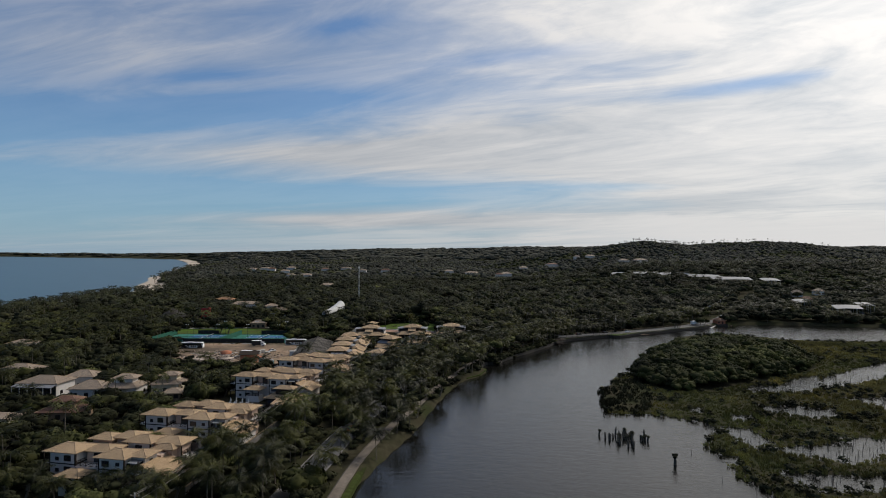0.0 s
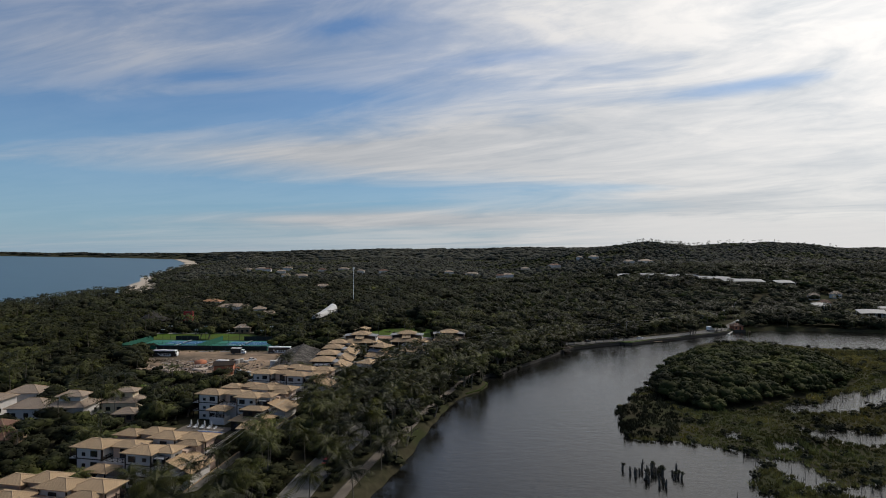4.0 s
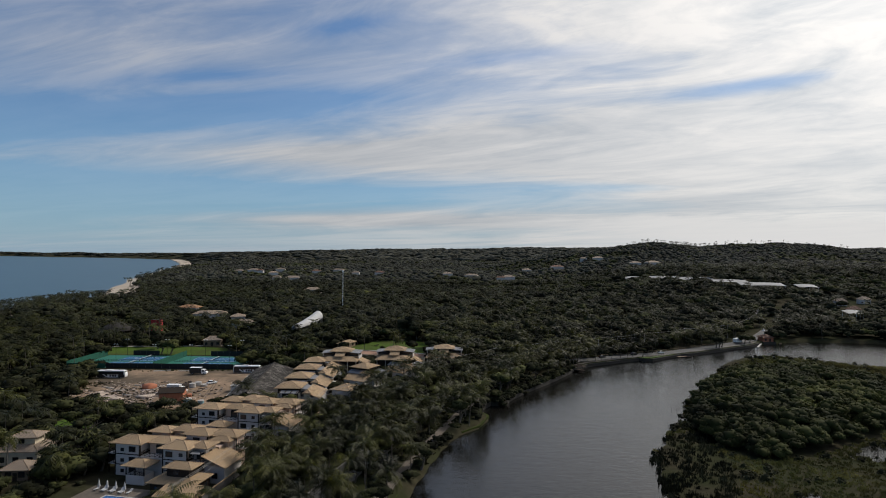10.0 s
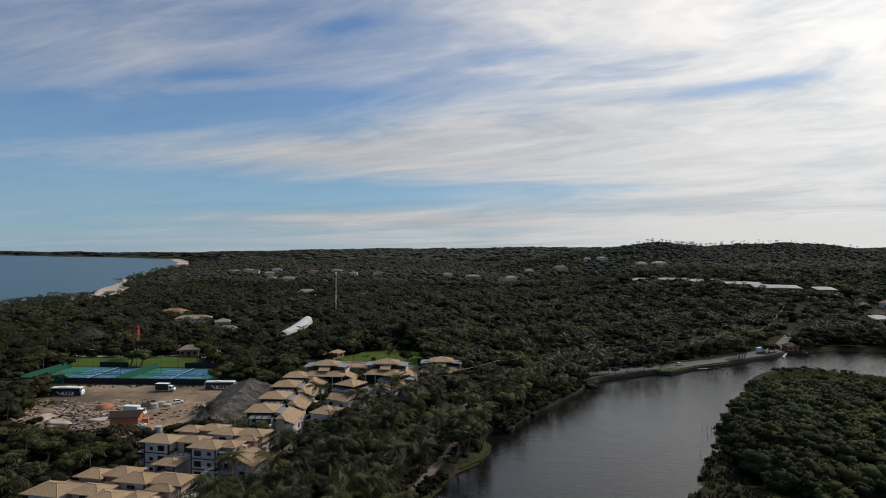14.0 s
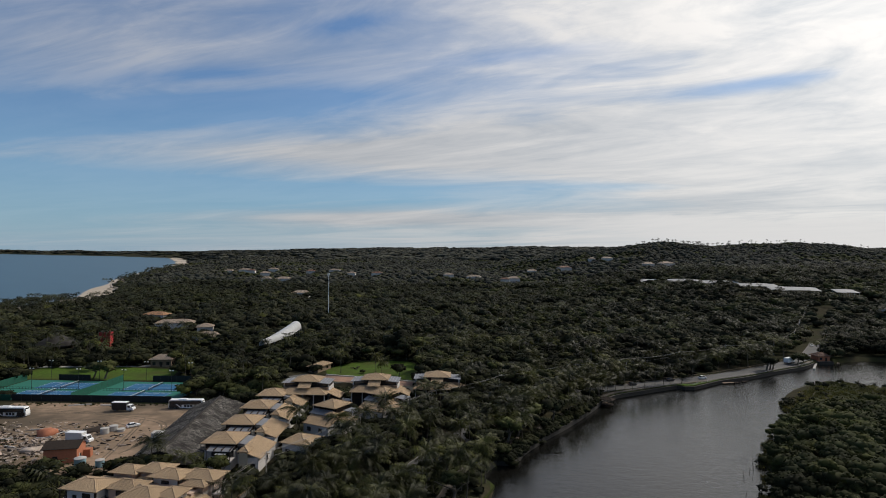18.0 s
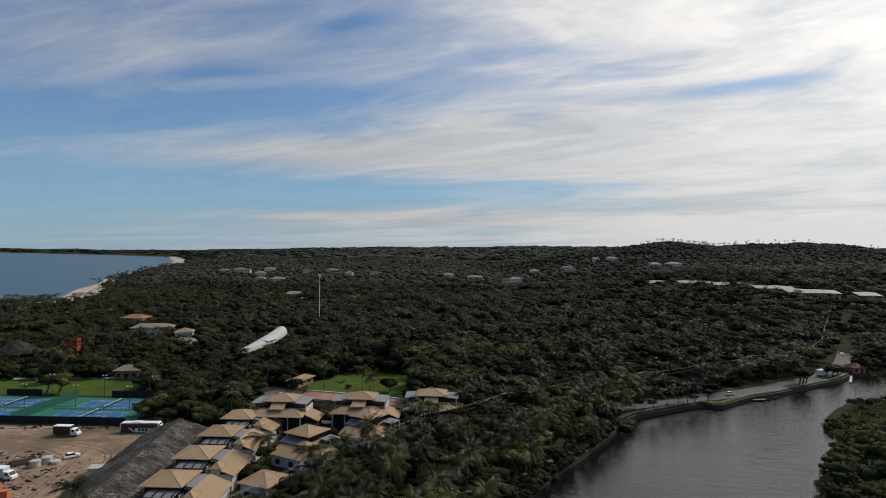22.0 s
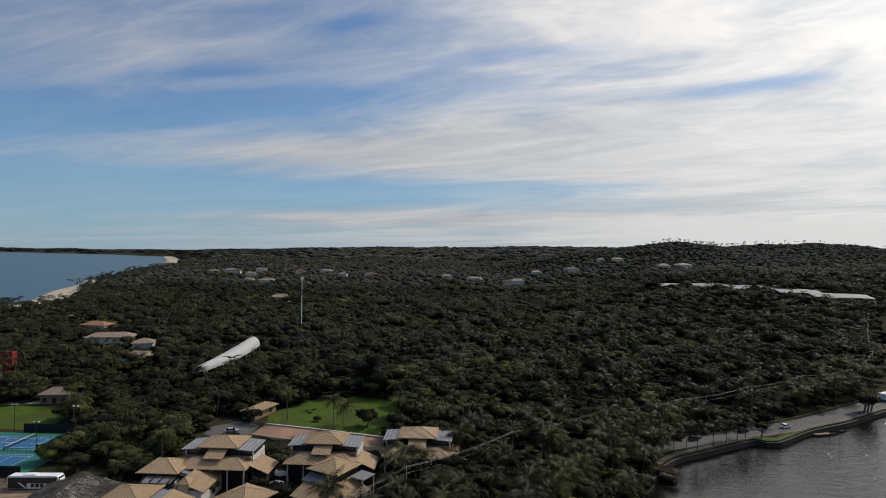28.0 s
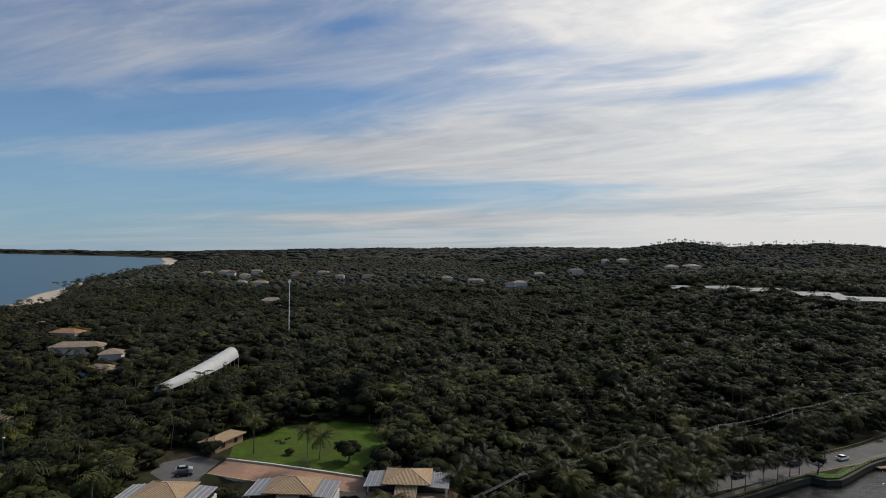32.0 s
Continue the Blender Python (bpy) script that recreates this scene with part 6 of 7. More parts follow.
shed(hut, -0.6, -0.6, 9.2, 3.4, (4.5, 4.5, 5.9, 5.9), "dark_timber_and_shade")
shed(hut, -0.6, 3.2, 9.2, 7.2, (5.88, 5.88, 4.5, 4.5), "dark_timber_and_shade")
part("gable", ([(8.6, 0, 4.4), (8.6, 6.6, 4.4), (8.6, 3.3, 5.6), (8.4, 0, 4.4), (8.4, 6.6, 4.4), (8.4, 3.3, 5.6)], [(0, 1, 2), (5, 4, 3)]), "brick_orange", hut)
part("door", box(8.56, 2.2, 0, 8.64, 3.4, 2.1), "dark_timber_and_shade", hut)
part("door_frame", box(8.6, 1.9, 0, 8.66, 2.2, 2.4), "render_white", hut)
window(hut, 3.0, 0, 1.1, 1.1, 1.1)
part("annex", box(8.7, 4.6, 0, 10.6, 6.6, 2.4), "brick_orange", hut)
for x, y, r, h in ((-102.6, 301.0, 1.5, 3.4), (-98.6, 303.6, 1.2, 2.0), (-115.3, 332.6, 1.35, 1.9), (-114.2, 335.8, 1.35, 1.8), (-111.4, 335.4, 1.3, 0.9)):
    tank = thing("water_tank", "tall round pale blue water tank beside a brick hut" if x > -105 else "round pale concrete ring tank on bare earth", "tank", "water tanks", at=pose(x, y, 2.05))
    circ = lambda rr, z: [(rr * math.cos(a * math.pi / 10), rr * math.sin(a * math.pi / 10), z) for a in range(20)]
    part("shell", loft([circ(r * 0.96, 0), circ(r, h * 0.1), circ(r, h * 0.9)]), "tank_blue" if x > -105 else "concrete", tank)
    part("lid", loft([circ(r * 1.04, h * 0.9), circ(r * 1.04, h * 0.96), circ(r * 0.3, h * 1.08)]), "concrete", tank)
pickup = box_truck(pose(-121.6, 323.4, 2.06, 0, 0, -4), "white_sheet", "white pickup truck with a covered load")


def heap(x, y, w, l, h, mat, label, seed):
    c = lump(seed, 0.5, 0.35, 2)
    v = c[0] * np.array([w, l, h * 1.6])
    v[:, 2] = np.maximum(v[:, 2], -0.2)
    ob = sheet("rubble_mound", v, c[1], mat, "", label, "mound")
    ob.matrix_basis = pose(x, y, 2.0, 0, 0, seed * 40)
    return ob


heap(-133, 330, 3.6, 2.6, 3.0, "brick_orange", "mound of orange broken brick on the yard", 2)
heap(-148, 318, 5.5, 3.2, 1.0, "rubble", "low mound of rubble and broken timber", 3)
heap(-139, 312, 6.0, 3.0, 1.0, "rubble", "low mound of rubble and broken timber", 4)
heap(-127, 316, 3.6, 2.4, 1.1, "rubble", "low mound of rubble and broken timber", 5)
heap(-121, 335, 4.5, 2.0, 1.2, "dark_timber_and_shade", "mound of dark scrap timber", 6)
heap(-154, 326, 4.0, 3.0, 0.8, "dirt", "mound of loose earth", 8)
pieces = []
for _ in range(2600):
    px, py = rng.uniform(-166, -100), rng.uniform(300, 344)
    if not inside(LOT, np.array([px]), np.array([py]))[0] or (px > -120 and py < 312):
        continue
    if rng.random() > math.exp(-((px + 136) / 24) ** 2 - ((py - 320) / 12) ** 2) + 0.10:
        continue
    s = rng.uniform(0.15, 0.7)
    pieces.append(moved(box(-s * rng.uniform(0.6, 2.4), -s * 0.5, 0, s, s * 0.5, s * rng.uniform(0.2, 0.7)), pose(px, py, 2.04, rng.uniform(-14, 14), rng.uniform(-14, 14), rng.uniform(0, 360))))
scrap = pieces[::3]
tagged(part("scrap_timber", join(*scrap), "dark_timber_and_shade"), "dark scrap timber and burnt waste on bare earth", "scrap", "", "stuff")
for i, (x, y, a, l) in enumerate(((-146, 322, 30, 6), (-138, 318, -20, 5), (-130, 330, 70, 4.5), (-142, 334, 10, 7), (-126, 320, 50, 5), (-152, 330, -35, 6), (-134, 326, 5, 5))):
    tagged(part("beam", moved(box(0, -0.18, 0, l, 0.18, 0.32), pose(x, y, 2.1, 0, -2, a)), "concrete"), "pale concrete beam lying among rubble", "beam", "loose beams in the yard")
wx, wy = rng.uniform(-172, -88, 2600), rng.uniform(298, 371, 2600)
wk = inside(LOT, wx, wy) & (rng.random(2600) < np.clip(1.1 - far_from(LOT, wx, wy, True) / 5.0, 0, 1) + 0.75 * ((np.sin(wx / 6) * np.sin(wy / 5) > 0.55) & (wy < 340) & (wx < -112)))
wx, wy = wx[wk], wy[wk]
ws = rng.uniform(0.35, 0.9, len(wx))
stuff("yard_weeds", BLADES, np.stack([wx, wy, np.full(len(wx), 2.03), ws, ws * 0.8, wx * 7], 1), "leaf_bright", "weeds and grass tufts on bare earth", "weeds")
store = thing("store_box", "small white store hut with a flat roof", "hut", at=pose(-95.6, 325.4, 2.0, 0, 0, 9))
part("wall", box(0, 0, 0, 3.4, 3.0, 2.6), "render_white", store)
part("roof", box(-0.2, -0.2, 2.6, 3.6, 3.2, 2.75), "concrete", store)
part("door", box(1.2, -0.05, 0, 2.1, 0, 2.0), "metal_grey", store)
r = part("scattered_rubble", join(*[q for i, q in enumerate(pieces) if i % 3]), "rubble")
tagged(r, "scattered rubble, planks and blocks on bare earth", "rubble", "", "stuff")
for x, y, a in ((-150, 365, 20), (-138, 366.5, 2)):
    pl = thing("beam_stack", "stack of pale long beams beside the courts", "beams", at=pose(x, y, 2.0, 0, 0, a))
    for i in range(4):
        part("beam", box(0, -0.4 + 0.2 * i, 0.02 * (i % 2), 8, -0.22 + 0.2 * i, 0.3 + 0.05 * (i % 3)), "concrete", pl)

# long thatched hall
hall = thing("thatched_hall", "long open hall under a grey weathered thatch roof", "hall", at=pose(-80.0, 301, 2.0, 0, 0, 8.0))
HALL_L, HALL_W, EAVE, RIDGE = 61.0, 9.4, 2.4, 5.7
for side in (-1, 1):
    rows = 15
    for i in range(rows):
        t0, t1 = i / rows, (i + 1.35) / rows
        vs, fs = [], []
        n = 64
        for j in range(n + 1):
            yy = HALL_L * j / n
            w0, w1 = rng.uniform(-0.10, 0.10, 2)
            xo, zo = HALL_W * (1 - t0) + w0, EAVE + (RIDGE - EAVE) * t0 + 0.12 + w1
            xi, zi = HALL_W * max(0.0, 1 - t1), EAVE + (RIDGE - EAVE) * min(1, t1)
            vs += [(side * xo, yy + w1 * 2, zo), (side * xi, yy, zi + 0.02), (side * xo, yy, zo - 0.3)]
        for j in range(n):
            a, b = 3 * j, 3 * j + 3
            fs += [(a, b, b + 1, a + 1), (a + 2, b + 2, b, a)]
        part("thatch_course", (vs, fs), "thatch", hall)
part("ridge_thatch", tube([(0, 0, RIDGE + 0.05), (0, HALL_L / 2, RIDGE + 0.1), (0, HALL_L, RIDGE + 0.05)], 0.45, 8), "thatch", hall)
for i in range(9):
    for s in (-1, 1):
        part("post", tube([(s * 7.8, 1 + 7.6 * i, 0), (s * 7.8, 1 + 7.6 * i, 2.9)], 0.16, 7), "timber", hall)
for y0, y1 in ((-1.8, 1.2), (HALL_L + 1.8, HALL_L - 1.2)):
    part("end_thatch", ([(-HALL_W, y0, 2.3), (HALL_W, y0, 2.3), (0, y1, 5.85), (-HALL_W, y1, 2.5), (HALL_W, y1, 2.5)], [(0, 1, 2), (0, 2, 3), (1, 4, 2), (0, 3, 4, 1)]), "thatch", hall)
straws = []
for _ in range(5200):
    side, yy, t = rng.choice((-1, 1)), rng.uniform(-0.5, HALL_L + 0.5), rng.uniform(0, 0.93)
    t1 = t + rng.uniform(0.05, 0.17)
    dy = rng.uniform(-0.35, 0.35)
    za, zb = EAVE + (RIDGE - EAVE) * t + 0.17, EAVE + (RIDGE - EAVE) * min(1, t1) + 0.24
    a, b = (side * HALL_W * (1 - t), yy, za), (side * HALL_W * max(0, 1 - t1), yy + dy, zb)
    e = rng.uniform(0.07, 0.2)
    straws.append(([a, (a[0], a[1] + e, a[2]), (b[0], b[1] + e * 0.6, b[2]), b], [(0, 1, 2, 3)]))
part("loose_straw", join(*straws), "thatch_straw", hall, "bleached loose straw on the thatch")
slabw = tagged(part("hall_apron", box(-12.2, 0, -0.9, -9.6, 62, 0.09), "concrete"), "pale concrete strip beside the thatched hall", "pavement", "", "structure")
slabw.matrix_basis = pose(-80.0, 301, 2.0, 0, 0, 8.0)

# pool terrace
deck = tagged(part("pool_deck", box(0, 0, -0.8, 17, 15, 0.1), "path_paving"), "paved pool terrace", "pavement", "", "structure")
deck.matrix_basis = pose(-93, 211, 2.0, 0, 0, -9.4)
pool = thing("swimming_pool", "rectangular blue swimming pool with pale edge", "pool", at=pose(-85.2, 212.4, 2.1, 0, 0, -9.4))
part("edge", join(box(-0.4, -0.4, -0.1, 9.4, 0, 0.12), box(-0.4, 7, -0.1, 9.4, 7.4, 0.12), box(-0.4, 0, -0.1, 0, 7, 0.12), box(9, 0, -0.1, 9.4, 7, 0.12)), "concrete", pool)
part("pool_surface", box(0, 0, -0.05, 9, 7, 0.03), "pool_water", pool)


def parasol(x, y, z, open_):
    p = thing("parasol", "open white parasol on a terrace" if open_ else "folded white parasol on the pool terrace", "parasol", "parasols", at=pose(x, y, z))
    part("pole", tube([(0, 0, 0), (0, 0, 2.6)], 0.04, 6), "paint_white", p)
    ring = lambda r, zz: [(r * math.cos(a * math.pi / 4), r * math.sin(a * math.pi / 4), zz) for a in range(8)]
    part("canopy", loft([ring(1.9, 2.1), ring(1.85, 2.2), ring(0.9, 2.5), ring(0.05, 2.7)] if open_ else [ring(0.22, 0.9), ring(0.32, 1.2), ring(0.2, 2.2), ring(0.05, 2.8)]), "white_sheet", p)


def lounger(x, y, z, a):
    p = thing("sun_lounger", "white plastic sun lounger beside the pool", "sun lounger", "loungers by the pool", at=pose(x, y, z, 0, 0, a))
    part("seat", box(0, -0.32, 0.28, 1.3, 0.32, 0.36, 0.03), "white_sheet", p)
    bk = part("backrest", box(0, -0.32, 0, 0.75, 0.32, 0.07, 0.02), "white_sheet", p)
    bk.matrix_basis = pose(1.28, 0, 0.32, 0, -40, 0)
    for lx in (0.15, 1.15):
        for ly in (-0.26, 0.26):
            part("leg", box(lx - 0.03, ly - 0.03, 0, lx + 0.03, ly + 0.03, 0.28), "white_sheet", p)


for x, y in ((-87.8, 222.5), (-85.4, 222.0), (-82.9, 221.5), (-80.4, 221.0)):
    parasol(x, y, 2.1, False)
    lounger(x + 0.9, y - 0.6, 2.1, 80)
    lounger(x - 0.9, y - 0.5, 2.1, 80)
terrace = tagged(part("cafe_terrace", box(-52, 364, 1.3, -39, 376, 2.15), "path_paving"), "paved terrace between villas", "pavement", "", "structure")
for x, y in ((-48.5, 373), (-45.5, 374.6), (-42.4, 373.4), (-41.6, 367.0)):
    parasol(x, y, 2.15, True)

tagged(part("service_lane", strip([(-216, 436.5), (-180, 440.5), (-147, 446.5)], 1.8, 1.8, 1.3, 2.1), "concrete"), "pale lane beyond the playing field", "road", "", "structure")
for i, (x, y, w) in enumerate(((-58, 391.6, 2.7), (-54, 391.2, 2.9), (-50, 390.4, 2.9), (-46, 389.2, 2.6), (-42, 388.6, 2.2), (-19.5, 385.5, 2.0))):
    bush = tagged(part("bush", ([tuple(v) for v in CROWNS[i % 5][0] * w], [tuple(int(q) for q in t) for t in CROWNS[i % 5][1]]), "leaf"), "dark rounded garden bush beside the lane", "bush", "garden bushes")
    bush.matrix_basis = pose(x, y, 2.0 + w * 0.75, 0, 0, i * 50)
# paved lane and low wall by the lawn
LANE_BACK = [(-59.4, 409.8), (-45.1, 406.5), (-34.7, 403.7), (-17.5, 398.7)]
LANE_FRONT = [(-60.4, 399.6), (-51, 396.6), (-38, 393.6), (-30, 391.6), (-17.5, 390.4)]
tagged(part("paved_lane", prism(LANE_FRONT + LANE_BACK[::-1], 3.0, 6.04), "paving_rose"), "rose brick paved lane beside the lawn", "pavement", "", "structure")
gw = tagged(part("garden_wall", strip(LANE_BACK, 0.15, 0.15, 4.8, 6.42), "render_cream"), "low cream garden wall at the lawn's edge", "wall", "", "structure")
part("coping", strip(LANE_BACK, 0.26, 0.26, 6.42, 6.52), "render_white", gw)
rw = tagged(part("retaining_wall", strip(LANE_FRONT, 0.2, 0.12, 1.6, 6.1), "render_cream"), "cream retaining wall below the paved lane", "wall", "", "structure")
part("coping", strip(LANE_FRONT, 0.3, 0.2, 6.1, 6.2), "tile_tan", rw)
for x, y, a in ((-50.4, 426, 20), (-48.1, 428.3, 60), (-48.4, 424.2, -30)):
    bench = thing("garden_bench", "low dark bench on the garden lawn", "bench", "benches on the lawn", at=pose(x, y, 6.06, 0, 0, a))
    part("seat", box(-0.9, -0.35, 0.4, 0.9, 0.35, 0.5), "dark_timber_and_shade", bench)
    for s_ in (-0.7, 0.7):
        part("leg", box(s_ - 0.08, -0.3, 0, s_ + 0.08, 0.3, 0.4), "dark_timber_and_shade", bench)
sw = tagged(part("street_wall", strip([(-66, 140), (-61, 200), (-56, 240), (-49, 290)], 0.1, 0.1, 1.8, 3.9), "kerb_grey"), "weathered grey perimeter wall along the street", "wall", "", "structure")
part("coping", strip([(-66, 140), (-61, 200), (-56, 240), (-49, 290)], 0.2, 0.2, 3.9, 4.0), "tile_tan", sw)


# ---------------------------------------------------------------- poles and cables
def power_pole(x, y, high, a):
    p = thing("utility_pole", "grey concrete utility pole with crossarm and insulators", "utility pole", "utility poles", at=pose(x, y, ground_at(x, y) - 0.1, 0, 0, a))
    part("pole", tube([(0, 0, 0), (0, 0, high)], [0.17, 0.11], 8), "concrete", p)
    part("crossarm", box(-1.0, -0.06, high - 0.7, 1.0, 0.06, high - 0.58), "timber", p)
    part("crossarm", box(-0.7, -0.05, high - 2.0, 0.7, 0.05, high - 1.9), "timber", p)
    for s in (-0.9, 0.0, 0.9):
        part("insulator", tube([(s, 0, high - 0.58), (s, 0, high - 0.32)], [0.07, 0.04], 6), "metal_grey", p)
    return p


def cables(line, high):
    """Sagging cables over a row of poles, one thing for each cable."""
    for off, drop in ((-0.3, 0.4), (0.3, 0.4), (0.0, 1.95)):
        pts = []
        for (ax, ay), (bx, by) in zip(line, line[1:]):
            d = Vector((bx - ax, by - ay)).normalized()
            s = Vector((d.y, -d.x)) * off
            za, zb = ground_at(ax, ay) + high - drop, ground_at(bx, by) + high - drop
            for i in range(8):
                t = i / 8
                pts.append((ax + (bx - ax) * t + s.x, ay + (by - ay) * t + s.y, za + (zb - za) * t - 4 * 0.9 * t * (1 - t)))
        pts.append((line[-1][0] + s.x, line[-1][1] + s.y, zb))
        tagged(part("cable", tube(pts, 0.04, 4), "cable"), "thin dark overhead cable", "cable", "overhead cables")


STREET = [(-66, 118), (-63.5, 160), (-60, 204), (-57, 246), (-47, 292), (-30, 330), (-8, 362), (20, 392)]
for i, (px, py) in enumerate(STREET):
    power_pole(px, py, 9.6, -8)
cables(STREET, 9.6)
LAKE_LINE = [(20, 392), (52, 418), (84, 436), (118, 458), (152, 482), (190, 504), (226, 548), (258, 600), (300, 664)]
for px, py in LAKE_LINE[1:]:
    power_pole(px, py, 9.6, 30)
cables(LAKE_LINE, 9.6)
sl = thing("street_lamp", "grey street lamp with a curved arm", "street lamp", at=pose(-113, 213, 2.0))
part("pole", tube([(0, 0, 0), (0, 0, 6.2), (0.4, 0, 6.9), (1.4, 0, 7.2)], [0.09, 0.07, 0.06, 0.05], 8), "metal_grey", sl)
part("lamp_head", box(1.3, -0.14, 7.1, 2.0, 0.14, 7.28, 0.04), "paint_white", sl)

mast = thing("radio_mast", "tall slender white mast above the woods", "mast", at=pose(-111.8, 637, ground_at(-111.8, 637) - 0.2))
mz = 44.0 - ground_at(-111.8, 637)
part("pole", tube([(0, 0, 0), (0, 0, mz * 0.5), (0, 0, mz)], [0.34, 0.28, 0.20], 10), "paint_white", mast)
for i in range(6):
    a = i * math.pi / 3
    part("antenna", box(0.9 * math.cos(a) - 0.1, 0.9 * math.sin(a) - 0.1, mz - 2.2, 0.9 * math.cos(a) + 0.1, 0.9 * math.sin(a) + 0.1, mz - 0.2, 0.03), "paint_white", mast)
    part("bracket", bar((0, 0, mz - 1.2), (0.9 * math.cos(a), 0.9 * math.sin(a), mz - 1.2), 0.05), "metal_grey", mast)

# ---------------------------------------------------------------- large roofs among the woods
tent = thing("event_hall", "long white vaulted membrane roof among the trees", "hall", at=pose(-110.5, 458, 2.0, 0, 0, 0))
ribs = []
for i in range(23):
    t = 0.12 + 0.88 * i / 22
    yy = 84 * t
    cxx = 2.2 * math.sin(math.pi * t) - 1.5 * t
    w, hgt = (3.7 + 0.4 * math.sin(math.pi * t)) * min(1.0, 0.35 + 1.5 * (t - 0.12)), 9.8 + 2.6 * t + (0.15 if i % 2 else 0)
    ribs.append([(cxx + w * math.cos(a), yy, 7.6 + (hgt - 7.6) * math.sin(a) ** 0.9) for a in [math.pi * k / 12 for k in range(13)]])
vv = [p for r in ribs for p in r]
ff = [(13 * i + k, 13 * i + k + 1, 13 * (i + 1) + k + 1, 13 * (i + 1) + k) for i in range(22) for k in range(12)]
mem = part("membrane", (vv, ff), "membrane", tent)
sol = mem.modifiers.new("thickness", "SOLIDIFY")
sol.thickness = 0.12
for i in range(0, 23, 2):
    for k in (0, 12):
        p = ribs[i][k]
        part("column", tube([(p[0], p[1], 0), p], 0.14, 6), "metal_grey", tent)
for i in (0, 22):
    part("end_wall", ([(p[0], p[1] + (0.15 if i == 0 else -0.15), p[2]) for p in ribs[i]], [tuple(range(13))]), "membrane", tent)
for i in range(0, 23, 4):
    part("arch", tube([(p[0], p[1], p[2] + 0.06) for p in ribs[i]], 0.1, 5), "paint_white", tent)

redb = thing("red_building", "saturated red walled building beside a dark thatched roof", "building", at=pose(-225, 499, 2.0, 0, 0, 6))
part("wall", box(1.6, 0, 0, 8.4, 4, 9.0), "render_red", redb)
part("parapet", box(7.7, -0.25, 0, 8.6, 0.0, 9.9), "render_red", redb)
part("roof", box(1.4, 0.3, 9.0, 8.2, 4.2, 9.15), "thatch", redb)
part("door", box(3.0, -0.06, 0, 4.2, 0, 2.1), "dark_timber_and_shade", redb)
cone = thing("thatched_pavilion", "wide dark conical thatched pavilion", "pavilion", at=pose(-241, 486, 2.0))
ring = lambda rr, zz: [(rr * math.cos(a * math.pi / 12), rr * math.sin(a * math.pi / 12), zz) for a in range(24)]
part("thatch", loft([ring(11.5, 3.2), ring(11.6, 3.6), ring(8, 6.0), ring(4, 8.4), ring(0.3, 10.2)]), "thatch", cone)
for a in range(8):
    part("post", tube([(9.5 * math.cos(a * math.pi / 4), 9.5 * math.sin(a * math.pi / 4), 0), (9.5 * math.cos(a * math.pi / 4), 9.5 * math.sin(a * math.pi / 4), 4.6)], 0.15, 6), "timber", cone)

# long white shelters on the slope
for x, y, w, l, a in SHELTERS:
    g = ground_at(x, y)
    s = thing("white_shelter", "long low white sheet roof on the wooded slope", "shelter", "white shelters", at=pose(x, y, g, 0, 0, a))
    top = max(5.0, 27.6 - g) if y > 600 else 14.0 - g
    arc = [[(-w / 2 + w * i / 10, yy, top + zz + 0.5 * math.sin(math.pi * i / 10)) for i in range(11)] for yy, zz in ((-l / 2, -1.6), (l / 2, 0.8))]
    m = part("sheet_roof", (arc[0] + arc[1], [(i, i + 1, 12 + i, 11 + i) for i in range(10)]), "weathered_sheet", s)
    m.modifiers.new("thickness", "SOLIDIFY").thickness = 0.15
    for i in range(5):
        for yy in (-l / 2 + 0.4, l / 2 - 0.4):
            xx = -w / 2 + 1 + (w - 2) * i / 4
            part("post", tube([(xx, yy, -0.5), (xx, yy, top + (-1.5 if yy < 0 else 0.8))], 0.12, 5), "metal_grey", s)
for i, (x, y) in enumerate(FAR_HOUSES):
    g = ground_at(x, y)
    w = (20, 26, 16, 22)[i % 4] if y > 800 else 12
    small_house("far_house", "distant house with a pale hip roof in the woods", w, w * 0.6, 7.5 if y > 800 else 4.5, 3.0, "render_white", ("tile_pale", "tile_pale", "tile_brown")[i % 3] if i % 5 else "tile_pale", False, pose(x - w / 2, y - 5, g - 0.3, 0, 0, (i * 37) % 30 - 15), "distant houses")

# ---------------------------------------------------------------- at the water
boat = thing("boathouse", "small red boathouse with a tiled roof at the waterside", "boathouse", at=pose(207.5, 489.5, 0.0, 0, 0, 8))
part("base", box(-0.6, -1.6, -1.5, 8.6, 8, 1.6), "stone", boat)
part("wall", box(0.2, 0, 1.6, 7.6, 6, 4.6), "brick_orange", boat)
roof(boat, -0.5, -0.8, 8.4, 6.8, 4.6, 1.8, "tile_brown", "tile_orange")
window(boat, 2.0, 0, 2.5, 1.2, 1.1)
part("door", box(4.6, -0.06, 1.6, 5.8, 0, 3.7), "dark_timber_and_shade", boat)
slip = tagged(part("slipway", loft([[(0, 0, 0.2), (1.2, 0, 0.2), (1.2, 0, 0.5), (0, 0, 0.5)], [(11, -14, -0.4), (12.2, -13.6, -0.4), (12.2, -13.6, 0.25), (11, -14, 0.25)]]), "concrete"), "pale concrete slipway into the lake", "slipway", "", "structure")
slip.matrix_basis = pose(205.6, 488.6, 0.3, 0, 0, -72)


